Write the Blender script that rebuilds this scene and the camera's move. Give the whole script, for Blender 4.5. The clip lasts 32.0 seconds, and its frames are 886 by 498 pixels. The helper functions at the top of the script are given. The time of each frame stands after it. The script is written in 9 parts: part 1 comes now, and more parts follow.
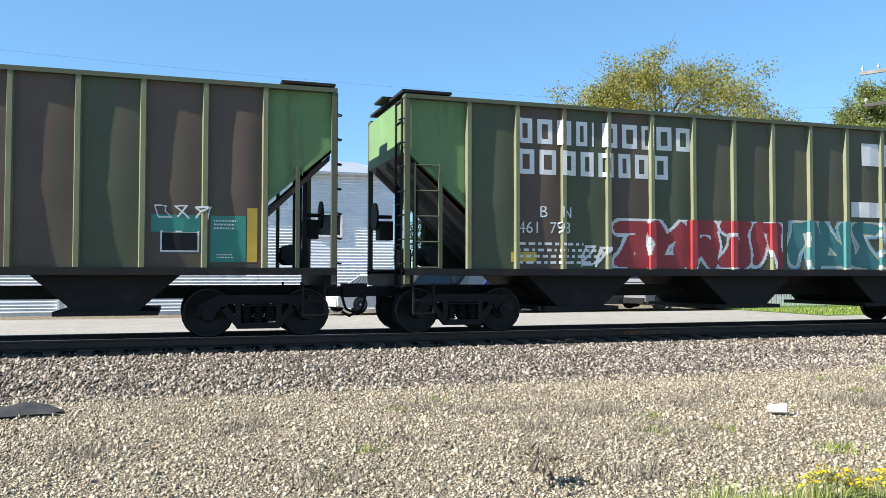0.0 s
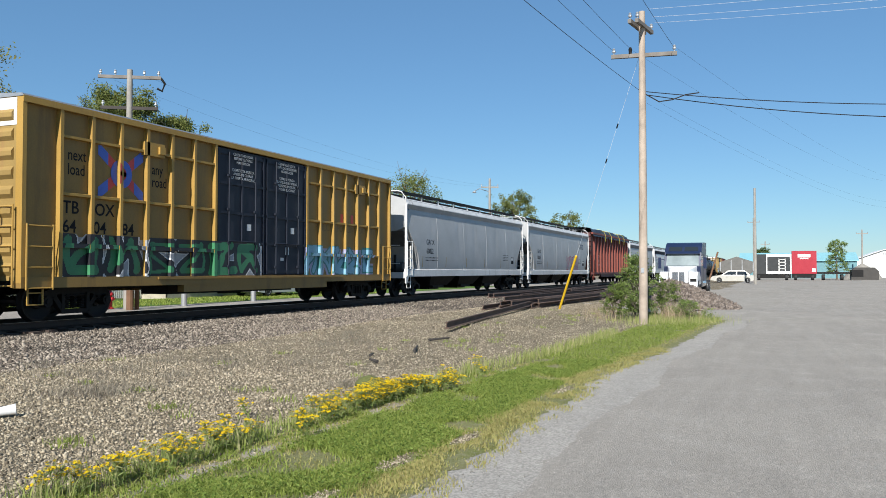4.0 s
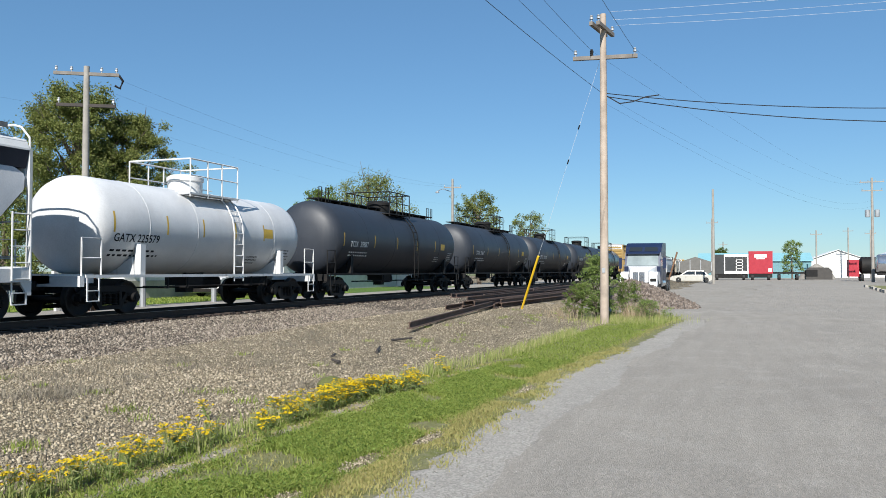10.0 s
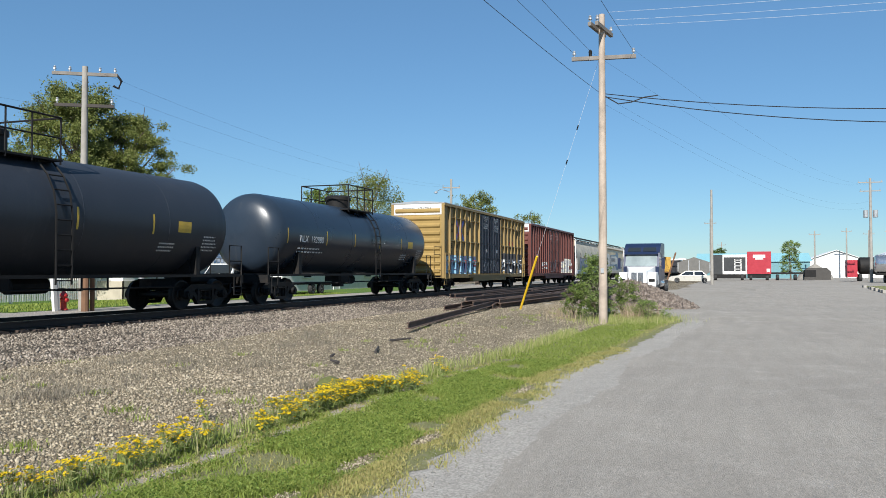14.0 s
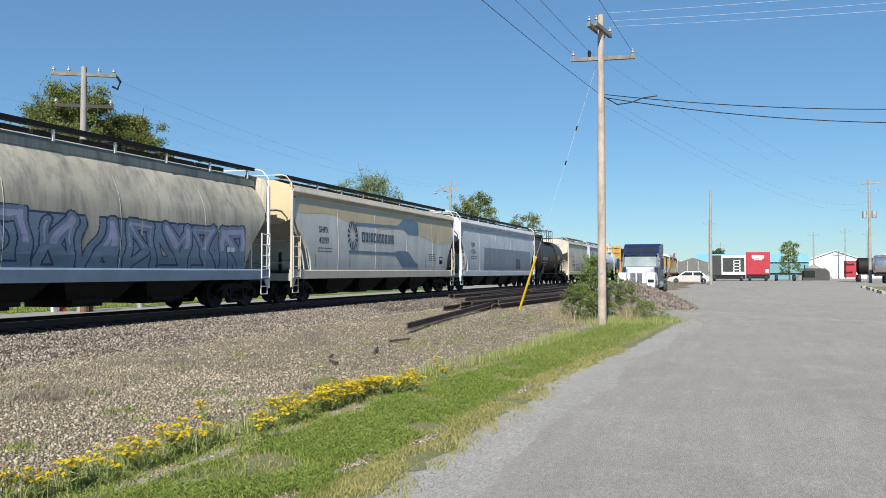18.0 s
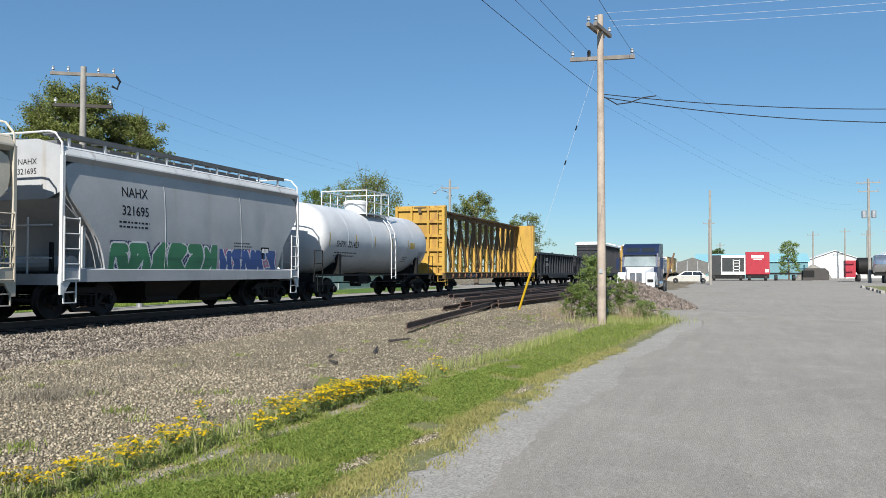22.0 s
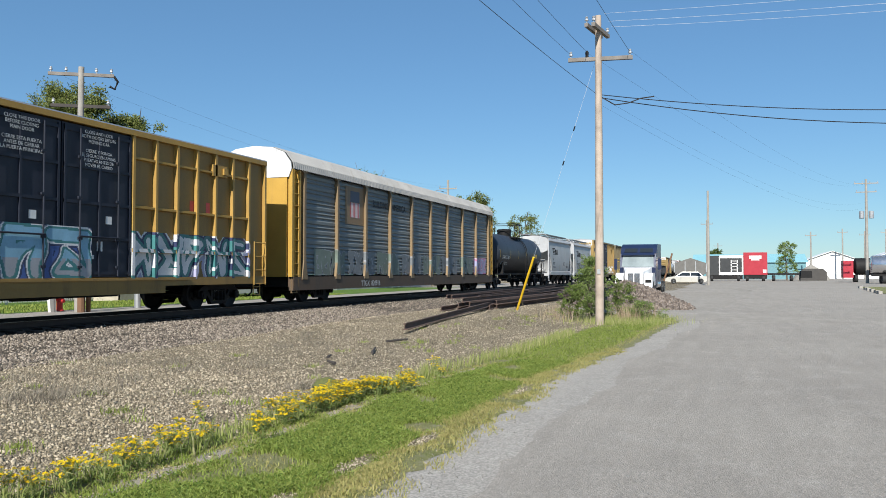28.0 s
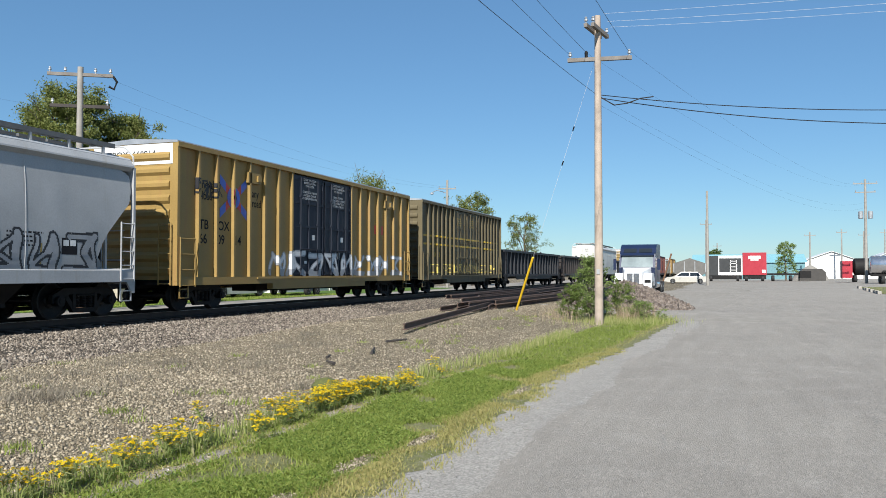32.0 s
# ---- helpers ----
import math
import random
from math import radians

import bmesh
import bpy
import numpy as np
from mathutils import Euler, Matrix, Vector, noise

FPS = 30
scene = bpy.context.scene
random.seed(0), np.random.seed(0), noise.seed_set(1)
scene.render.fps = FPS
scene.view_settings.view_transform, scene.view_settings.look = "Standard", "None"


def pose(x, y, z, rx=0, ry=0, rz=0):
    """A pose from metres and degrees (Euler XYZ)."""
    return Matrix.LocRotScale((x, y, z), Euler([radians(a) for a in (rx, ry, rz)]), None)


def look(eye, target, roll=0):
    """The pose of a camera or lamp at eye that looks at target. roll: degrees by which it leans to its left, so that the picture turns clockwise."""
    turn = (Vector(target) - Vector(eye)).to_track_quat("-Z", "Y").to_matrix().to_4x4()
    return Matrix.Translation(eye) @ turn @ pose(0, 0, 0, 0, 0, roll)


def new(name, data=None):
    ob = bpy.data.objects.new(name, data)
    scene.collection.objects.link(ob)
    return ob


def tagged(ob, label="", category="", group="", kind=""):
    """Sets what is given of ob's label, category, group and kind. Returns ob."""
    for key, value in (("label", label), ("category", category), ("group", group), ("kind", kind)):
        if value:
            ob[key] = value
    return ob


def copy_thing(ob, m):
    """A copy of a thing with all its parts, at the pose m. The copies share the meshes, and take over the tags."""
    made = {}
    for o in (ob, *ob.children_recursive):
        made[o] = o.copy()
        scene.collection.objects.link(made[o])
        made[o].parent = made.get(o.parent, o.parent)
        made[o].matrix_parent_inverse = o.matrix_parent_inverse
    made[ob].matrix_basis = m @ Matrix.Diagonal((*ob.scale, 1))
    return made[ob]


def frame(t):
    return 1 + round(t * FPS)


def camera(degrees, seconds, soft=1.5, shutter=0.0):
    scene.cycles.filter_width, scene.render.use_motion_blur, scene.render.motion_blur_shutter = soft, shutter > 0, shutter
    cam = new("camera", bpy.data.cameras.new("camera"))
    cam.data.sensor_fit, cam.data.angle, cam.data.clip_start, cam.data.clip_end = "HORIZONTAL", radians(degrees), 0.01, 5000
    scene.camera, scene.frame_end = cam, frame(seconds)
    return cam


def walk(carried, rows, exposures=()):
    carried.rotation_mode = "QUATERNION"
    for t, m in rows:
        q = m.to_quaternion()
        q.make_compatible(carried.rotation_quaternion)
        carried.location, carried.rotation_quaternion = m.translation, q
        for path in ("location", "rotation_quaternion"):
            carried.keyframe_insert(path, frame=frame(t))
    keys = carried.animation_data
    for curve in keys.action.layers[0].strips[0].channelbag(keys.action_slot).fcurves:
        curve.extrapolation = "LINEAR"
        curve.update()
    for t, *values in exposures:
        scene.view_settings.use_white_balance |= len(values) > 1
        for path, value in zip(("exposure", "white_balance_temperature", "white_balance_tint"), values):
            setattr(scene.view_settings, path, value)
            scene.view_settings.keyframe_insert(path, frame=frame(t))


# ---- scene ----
# ================= camera: stands at the roadside and turns =================
EYE = (0.0, 0.0, 1.65)
TURNS = [(0, -17.95, 1.76, -0.11), (0.5, -28.4, 2.06, 0.65), (1, -38.88, 1.93, 0.99), (1.5, -49.63, 1.86, 0.7),
         (2, -57.4, 1.81, 0.71), (2.5, -61.47, 1.67, 0.5), (3, -64.12, 1.59, 0.25), (3.5, -66.4, 1.53, 0.13),
         (4, -67.9, 1.53, -0.03), (4.5, -69.08, 1.53, -0.01), (6.5, -70.42, 1.54, 0), (9, -70.47, 1.54, 0),
         (13, -70.56, 1.55, 0), (18, -70.65, 1.6, 0), (24, -70.7, 1.58, 0), (28, -70.81, 1.62, 0), (32, -70.86, 1.63, 0)]
cam = camera(56.66, 32.0, soft=0.65)
walk(cam, [(t, pose(*EYE, 90 + p, r, y)) for t, y, p, r in TURNS], exposures=[(0, 1.42), (0.5, 1.15), (1, 0.86), (2, 0.64), (3, 0.72), (4, 0.62), (7, 0.66), (9.5, 0.64), (10.5, 0.6), (21.2, 0.62), (22, 0.57), (23, 0.44), (24, 0.55), (25.5, 0.61), (32, 0.62)])

# ================= light: clear afternoon, sun behind the camera =================
SUN_FROM = Vector((-0.76, -0.092, 0.60)).normalized()
world = bpy.data.worlds.new("sky")
scene.world = world
world.use_nodes = True
wn = world.node_tree
sky = wn.nodes.new("ShaderNodeTexSky")
sky.sky_type, sky.sun_disc = "NISHITA", False
sky.sun_elevation = math.asin(SUN_FROM.z)
sky.sun_rotation = math.atan2(SUN_FROM.x, SUN_FROM.y)
sky.air_density, sky.dust_density, sky.ozone_density = 1.0, 0.05, 4.0
wn.nodes["Background"].inputs[1].default_value = 0.0605
tint = wn.nodes.new("ShaderNodeMix")
tint.data_type, tint.blend_type = "RGBA", "MULTIPLY"
tint.inputs[0].default_value, tint.inputs[7].default_value = 1.0, (0.79, 1.0, 1.11, 1)
even = wn.nodes.new("ShaderNodeMix")
even.data_type = "RGBA"
even.inputs[0].default_value, even.inputs[7].default_value = 0.26, (2.05, 4.7, 8.1, 1)
wn.links.new(sky.outputs[0], tint.inputs[6])
wn.links.new(tint.outputs[2], even.inputs[6])
wn.links.new(even.outputs[2], wn.nodes["Background"].inputs[0])
sun = new("sun", bpy.data.lights.new("sun", "SUN"))
sun.data.energy, sun.data.angle, sun.data.color = 5.0, radians(0.53), (1.0, 0.97, 0.91)
sun.matrix_world = look((0, 0, 60), Vector((0, 0, 60)) - SUN_FROM)

# ================= materials =================
MATS = {}


def nodes_of(name):
    m = bpy.data.materials.new(name)
    m.use_nodes = True
    t = m.node_tree
    return m, t, t.nodes["Principled BSDF"]


def add(t, kind, **kw):
    n = t.nodes.new(kind)
    for k, v in kw.items():
        n.inputs[k].default_value = v
    return n


def blend(t, mode, fac, a, b):
    n = t.nodes.new("ShaderNodeMix")
    n.data_type, n.blend_type = "RGBA", mode
    for i, v in ((0, fac), (6, a), (7, b)):
        if hasattr(v, "is_linked"):
            t.links.new(v, n.inputs[i])
        else:
            n.inputs[i].default_value = v if i == 0 else (*v[:3], 1)
    return n.outputs[2]


def ramp(t, src, lo, hi):
    n = t.nodes.new("ShaderNodeMapRange")
    n.inputs[1].default_value, n.inputs[2].default_value = lo, hi
    t.links.new(src, n.inputs[0])
    return n.outputs[0]


def noisy(t, scale, detail=4.0, stretch=(1, 1, 1), rough=0.6, coord="Object"):
    tc, mp = t.nodes.new("ShaderNodeTexCoord"), t.nodes.new("ShaderNodeMapping")
    mp.inputs["Scale"].default_value = stretch
    t.links.new(tc.outputs[coord], mp.inputs[0])
    n = add(t, "ShaderNodeTexNoise", Scale=scale, Detail=detail, Roughness=rough)
    t.links.new(mp.outputs[0], n.inputs[0])
    return n.outputs[0]


def bumped(t, b, src, strength, dist=0.02):
    n = add(t, "ShaderNodeBump", Strength=strength, Distance=dist)
    t.links.new(src, n.inputs["Height"])
    t.links.new(n.outputs[0], b.inputs["Normal"])


def mat(name, color, rough=0.6, metal=0.0, vary=0.25, scale=2.0, dirt=None, dirt_amt=0.0, streak=False, grain=40.0, bump=0.1, spec=0.5):
    """A surface with two scales of variation, dirt and a fine relief. streak: the dirt runs down."""
    if name in MATS:
        return MATS[name]
    m, t, b = nodes_of(name)
    big = noisy(t, scale, 5.0)
    small = noisy(t, grain, 3.0)
    c = blend(t, "MIX", ramp(t, big, 0.3, 0.7), [v * (1 - vary) for v in color], [min(1, v * (1 + vary * 0.6)) for v in color])
    c = blend(t, "MULTIPLY", 0.35, c, blend(t, "MIX", ramp(t, small, 0.35, 0.65), (0.7, 0.7, 0.7), (1.0, 1.0, 1.0)))
    if dirt:
        d = noisy(t, 1.1, 6.0, (2.2, 2.2, 0.25) if streak else (1, 1, 1), 0.7)
        k = ramp(t, d, 0.62 - dirt_amt * 0.35, 0.85 - dirt_amt * 0.2)
        c = blend(t, "MIX", k, c, dirt)
    t.links.new(c, b.inputs["Base Color"])
    r = t.nodes.new("ShaderNodeMapRange")
    r.inputs[3].default_value, r.inputs[4].default_value = max(0.05, rough - 0.12), min(1, rough + 0.12)
    t.links.new(big, r.inputs[0])
    t.links.new(r.outputs[0], b.inputs["Roughness"])
    b.inputs["Metallic"].default_value = metal
    b.inputs["Specular IOR Level"].default_value = spec
    if bump:
        bumped(t, b, small, bump, 0.01)
    MATS[name] = m
    return m


def paint(name, color, rough=0.5, rust=0.25, dirt=(0.10, 0.075, 0.05)):
    """Weathered railcar paint: faded patches, streaks of dirt and rust."""
    return mat(name, color, rough, 0.0, 0.16, 0.7, dirt, rust, True, 30.0, 0.06, 0.4)


def ground_mat(name, stops, scale=1.2, grain=30.0, bump=0.6, dist=0.03, rough=0.95, streak=0.0, pebbles=0.0, speck=0.2):
    """Ground in three colours, mixed at three scales."""
    m, t, b = nodes_of(name)
    n1, n2, n3 = noisy(t, scale, 6.0), noisy(t, scale * 6, 5.0), noisy(t, grain, 4.0)
    c = blend(t, "MIX", ramp(t, n1, 0.35, 0.65), stops[0], stops[1])
    c = blend(t, "MIX", ramp(t, n2, 0.5, 0.75), c, stops[2])
    c = blend(t, "MULTIPLY", 0.8, c, blend(t, "MIX", ramp(t, n3, 0.5 - speck, 0.5 + speck), (0.55, 0.55, 0.55), (1.0, 1.0, 1.0)))
    height = n3
    if pebbles:
        tc = t.nodes.new("ShaderNodeTexCoord")
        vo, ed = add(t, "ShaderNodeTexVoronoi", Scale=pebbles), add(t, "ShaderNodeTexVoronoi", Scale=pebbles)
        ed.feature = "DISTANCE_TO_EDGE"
        for v in (vo, ed):
            t.links.new(tc.outputs["Object"], v.inputs["Vector"])
        tone_ = t.nodes.new("ShaderNodeSeparateColor")
        t.links.new(vo.outputs["Color"], tone_.inputs[0])
        c = blend(t, "MULTIPLY", 1.0, c, blend(t, "MIX", tone_.outputs[0], (0.5, 0.5, 0.5), (1.75, 1.72, 1.62)))
        # shade in the gaps between pebbles is painted into the colour
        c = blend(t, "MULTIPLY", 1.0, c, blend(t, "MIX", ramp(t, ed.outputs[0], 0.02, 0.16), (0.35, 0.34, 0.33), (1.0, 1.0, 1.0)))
        height = ramp(t, ed.outputs[0], 0.0, 0.35)
    if streak:
        n4, n5 = noisy(t, 3.0, 5.0, (0.12, 1.0, 1.0), 0.7), noisy(t, 20.0, 6.0, (0.6, 1, 1), 0.85)
        c = blend(t, "MULTIPLY", streak, c, blend(t, "MIX", ramp(t, n4, 0.3, 0.7), (0.72, 0.72, 0.72), (1.0, 1.0, 1.0)))
        c = blend(t, "MULTIPLY", streak, c, blend(t, "MIX", ramp(t, n5, 0.36, 0.62), (0.52, 0.52, 0.52), (1.06, 1.06, 1.06)))
    t.links.new(c, b.inputs["Base Color"])
    b.inputs["Roughness"].default_value = rough
    b.inputs["Specular IOR Level"].default_value = 0.2
    bumped(t, b, height, bump, dist)
    MATS[name] = m
    return m


def island_mat(name, a, b_, c_, rough=0.85, spec=0.3, translucent=False):
    """Many small pieces in one mesh: each takes its own tone between three colours."""
    m, t, b = nodes_of(name)
    g = t.nodes.new("ShaderNodeNewGeometry")
    r = t.nodes.new("ShaderNodeValToRGB")
    e = r.color_ramp.elements
    e[0].color, e[1].color = (*a, 1), (*c_, 1)
    mid = e.new(0.5)
    mid.color = (*b_, 1)
    t.links.new(g.outputs["Random Per Island"], r.inputs[0])
    n = noisy(t, 25.0, 3.0)
    c = blend(t, "MULTIPLY", 0.4, r.outputs[0], blend(t, "MIX", ramp(t, n, 0.3, 0.7), (0.6, 0.6, 0.6), (1.0, 1.0, 1.0)))
    t.links.new(c, b.inputs["Base Color"])
    b.inputs["Roughness"].default_value, b.inputs["Specular IOR Level"].default_value = rough, spec
    if translucent:
        tr = t.nodes.new("ShaderNodeBsdfTranslucent")
        t.links.new(c, tr.inputs[0])
        mx = t.nodes.new("ShaderNodeMixShader")
        mx.inputs[0].default_value = 0.35
        t.links.new(b.outputs[0], mx.inputs[1])
        t.links.new(tr.outputs[0], mx.inputs[2])
        t.links.new(mx.outputs[0], t.nodes["Material Output"].inputs[0])
    MATS[name] = m
    return m


def glass_mat():
    m, t, b = nodes_of("dark_glass")
    b.inputs["Base Color"].default_value = (0.02, 0.025, 0.03, 1)
    b.inputs["Roughness"].default_value = 0.05
    return m


GLASS = glass_mat()
STEEL = mat("black_steel", (0.011, 0.0105, 0.0105), 0.7, 0.1, 0.35, 3.0, (0.034, 0.026, 0.02), 0.22, spec=0.3)
WHEEL = mat("wheel_steel", (0.014, 0.0125, 0.012), 0.6, 0.3, 0.3, 3.0, (0.05, 0.036, 0.028), 0.3)
RAIL = mat("rail_rust", (0.055, 0.035, 0.026), 0.6, 0.3, 0.3, 3.0)
RAIL_TOP = mat("rail_head", (0.30, 0.28, 0.26), 0.3, 0.9, 0.15, 3.0)
RUST = mat("rusty_steel", (0.16, 0.075, 0.04), 0.8, 0.1, 0.4, 4.0, (0.06, 0.04, 0.03), 0.3)
TIE = mat("tie_wood", (0.075, 0.052, 0.04), 0.9, 0.0, 0.4, 3.0, (0.14, 0.11, 0.09), 0.2, False, 25.0, 0.5)
POLE_WOOD = mat("pole_wood", (0.42, 0.345, 0.28), 0.85, 0.0, 0.35, 1.5, (0.17, 0.125, 0.095), 0.34, True, 60.0, 0.4)
GREY_WOOD = mat("grey_wood", (0.30, 0.28, 0.25), 0.9, 0.0, 0.25, 1.5, (0.12, 0.1, 0.08), 0.2, True, 60.0, 0.4)
DARK_WOOD = mat("dark_wood", (0.055, 0.047, 0.042), 0.9, 0.0, 0.3, 2.0)
BROWN_WOOD = mat("brown_wood", (0.17, 0.09, 0.05), 0.9, 0.0, 0.3, 2.0)
WIRE = mat("black_cable", (0.02, 0.02, 0.022), 0.6, 0, 0.1)
WIRE_BRIGHT = mat("bare_wire", (0.68, 0.70, 0.73), 0.4, 0.0, 0.1)
# grime, with the shade between car ends put into the dark base colour
END_GRIME_SHADE = mat("grimy_shaded_end_paint", (0.12, 0.12, 0.122), 0.7, 0.0, 0.35, 1.2, (0.05, 0.045, 0.04), 0.4, True)
WALKWAY = mat("walkway_steel", (0.15, 0.15, 0.148), 0.6, 0.3, 0.2)
GALV = mat("galvanised_steel", (0.45, 0.46, 0.47), 0.45, 0.6, 0.15)
WHITE = paint("white_paint", (0.64, 0.64, 0.63), 0.45, 0.12)
WHITE_LETTER = mat("white_lettering", (0.72, 0.72, 0.70), 0.6, 0, 0.12)
BLACK_LETTER = mat("black_lettering", (0.02, 0.02, 0.023), 0.85, 0, 0.12, spec=0.15)
YELLOW_MARK = mat("yellow_marking", (0.62, 0.40, 0.05), 0.55, 0, 0.2)
RUBBER = mat("rubber", (0.02, 0.02, 0.02), 0.8, 0, 0.2)

# ================= mesh helpers =================


class Build:
    """Gathers vertices and faces of one mesh."""

    def __init__(self):
        self.v, self.f = [], []

    def raw(self, vs, fs):
        n = len(self.v)
        self.v += [tuple(p) for p in vs]
        self.f += [tuple(i + n for i in f) for f in fs]
        return self

    def box(self, x0, x1, y0, y1, z0, z1):
        x0, x1, y0, y1, z0, z1 = min(x0, x1), max(x0, x1), min(y0, y1), max(y0, y1), min(z0, z1), max(z0, z1)
        return self.raw([(x0, y0, z0), (x1, y0, z0), (x1, y1, z0), (x0, y1, z0), (x0, y0, z1), (x1, y0, z1), (x1, y1, z1), (x0, y1, z1)],
                        [(0, 3, 2, 1), (4, 5, 6, 7), (0, 1, 5, 4), (1, 2, 6, 5), (2, 3, 7, 6), (3, 0, 4, 7)])

    def prism(self, pts, a, b, axis="x"):
        """A closed outline swept from a to b along an axis. Outline in the two other axes, in order."""
        n = len(pts)
        put = {"x": lambda p, s: (s, p[0], p[1]), "y": lambda p, s: (p[0], s, p[1]), "z": lambda p, s: (p[0], p[1], s)}[axis]
        vs = [put(p, a) for p in pts] + [put(p, b) for p in pts]
        fs = [(i, (i + 1) % n, n + (i + 1) % n, n + i) for i in range(n)]
        return self.raw(vs, fs + [tuple(range(n))[::-1], tuple(range(n, 2 * n))])

    def rod(self, p, q, r, n=6, r2=None):
        p, q = Vector(p), Vector(q)
        d = (q - p).normalized()
        u = d.orthogonal().normalized()
        w = d.cross(u)
        r2 = r if r2 is None else r2
        vs = []
        for c, rr in ((p, r), (q, r2)):
            for i in range(n):
                a = math.tau * i / n
                vs.append(c + u * (rr * math.cos(a)) + w * (rr * math.sin(a)))
        return self.raw(vs, [(i, (i + 1) % n, n + (i + 1) % n, n + i) for i in range(n)] + [tuple(range(n))[::-1], tuple(range(n, 2 * n))])

    def path(self, pts, r, n=5):
        """One continuous tube through the points."""
        pts = [Vector(p) for p in pts]
        vs, fs = [], []
        for i, p in enumerate(pts):
            d = (pts[min(i + 1, len(pts) - 1)] - pts[max(i - 1, 0)]).normalized()
            u = d.cross(Vector((0.13, 0.27, 1.0)))
            if u.length < 0.3:
                u = d.cross(Vector((1.0, 0.2, 0.0)))
            u.normalize()
            w = d.cross(u)
            vs += [p + u * (r * math.cos(math.tau * k / n)) + w * (r * math.sin(math.tau * k / n)) for k in range(n)]
        for i in range(len(pts) - 1):
            fs += [(i * n + k, i * n + (k + 1) % n, (i + 1) * n + (k + 1) % n, (i + 1) * n + k) for k in range(n)]
        return self.raw(vs, fs + [tuple(range(n))[::-1], tuple(range((len(pts) - 1) * n, len(pts) * n))])

    def lathe(self, prof, n=24, axis="x", at=(0, 0, 0)):
        """A profile of (place along the axis, radius), turned about the axis through at."""
        vs, fs = [], []
        for s, r in prof:
            for i in range(n):
                a = math.tau * i / n
                c, d = r * math.cos(a), r * math.sin(a)
                p = {"x": (s, c, d), "y": (c, s, d), "z": (c, d, s)}[axis]
                vs.append((p[0] + at[0], p[1] + at[1], p[2] + at[2]))
        for k in range(len(prof) - 1):
            for i in range(n):
                j = (i + 1) % n
                fs.append((k * n + i, k * n + j, k * n + n + j, k * n + n + i))
        fs += [tuple(range(n))[::-1], tuple(range((len(prof) - 1) * n, len(prof) * n))]
        return self.raw(vs, fs)

    def mesh(self, name, material, smooth=None):
        me = bpy.data.meshes.new(name)
        me.from_pydata(self.v, [], self.f)
        me.materials.append(material)
        bm = bmesh.new()
        bm.from_mesh(me)
        bmesh.ops.recalc_face_normals(bm, faces=bm.faces)
        bm.to_mesh(me)
        bm.free()
        if smooth:
            me.polygons.foreach_set("use_smooth", [True] * len(me.polygons))
            me.set_sharp_from_angle(angle=radians(smooth))
        return me


def part(name, b, material, parent=None, label="", smooth=None, loc=None):
    me = b if isinstance(b, bpy.types.Mesh) else b.mesh(name, material, smooth)
    ob = new(name, me)
    ob.parent = parent
    if loc:
        ob.location = loc
    return tagged(ob, label)


def thing(name, label, category, group="", kind="", at=None):
    ob = new(name)
    ob.empty_display_size = 0.3
    if at:
        ob.location = at
    return tagged(ob, label, category, group, kind)


def letters(text, size, material, parent, x, z, face, name="lettering", align="LEFT", bold=0.0, squeeze=1.0, label=""):
    """Words on a side that looks towards -y: x, z of the first letter's foot; face(x, z) gives the side's y."""
    cu = bpy.data.curves.new(name, "FONT")
    cu.body, cu.size, cu.align_x, cu.offset, cu.resolution_u = text, size * 1.38, align, bold, 3
    tmp = bpy.data.objects.new(name, cu)
    me = bpy.data.meshes.new_from_object(tmp)
    bpy.data.objects.remove(tmp)
    bpy.data.curves.remove(cu)
    me.name = name
    for v in me.vertices:
        px, pz = x + v.co.x * squeeze, z + v.co.y
        v.co = (px, face(px, pz) - 0.0035, pz)
    me.materials.clear()
    me.materials.append(material)
    return part(name, me, material, parent, label)


def end_letters(text, size, material, parent, x, y, z, name="end_number", label=""):
    """Words on an end that looks towards -x: y, z of the first letter's foot."""
    cu = bpy.data.curves.new(name, "FONT")
    cu.body, cu.size, cu.resolution_u = text, size * 1.38, 2
    tmp = bpy.data.objects.new(name, cu)
    me = bpy.data.meshes.new_from_object(tmp)
    bpy.data.objects.remove(tmp)
    bpy.data.curves.remove(cu)
    me.name = name
    for v in me.vertices:
        v.co = (x - 0.006, y - v.co.x, z + v.co.y)
    me.materials.clear()
    me.materials.append(material)
    return part(name, me, material, parent, label)


def bars(spec, material, parent, face, name="marking", label=""):
    """Plain bars (x0, x1, z0, z1) on a side."""
    if len(spec) > 1 and name in ("emblem", "notice", "stencil", "reflector", "stencil_panel", "stripe"):
        return [bars([q], material, parent, face, name, label) for q in spec]
    b = Build()
    for x0, x1, z0, z1 in spec:
        n, m = max(1, int((z1 - z0) / 0.1)), max(1, int((x1 - x0) / 0.25))
        for k in range(n):
            a, c = z0 + (z1 - z0) * k / n, z0 + (z1 - z0) * (k + 1) / n
            for j in range(m):
                u, v = x0 + (x1 - x0) * j / m, x0 + (x1 - x0) * (j + 1) / m
                b.raw([(u, face(u, a) - 0.0025, a), (v, face(v, a) - 0.0025, a), (v, face(v, c) - 0.0025, c), (u, face(u, c) - 0.0025, c)], [(0, 1, 2, 3)])
    ob = part(name, b, material, parent, label)
    return tagged(ob, label, kind="stuff") if name == "small_print" else ob


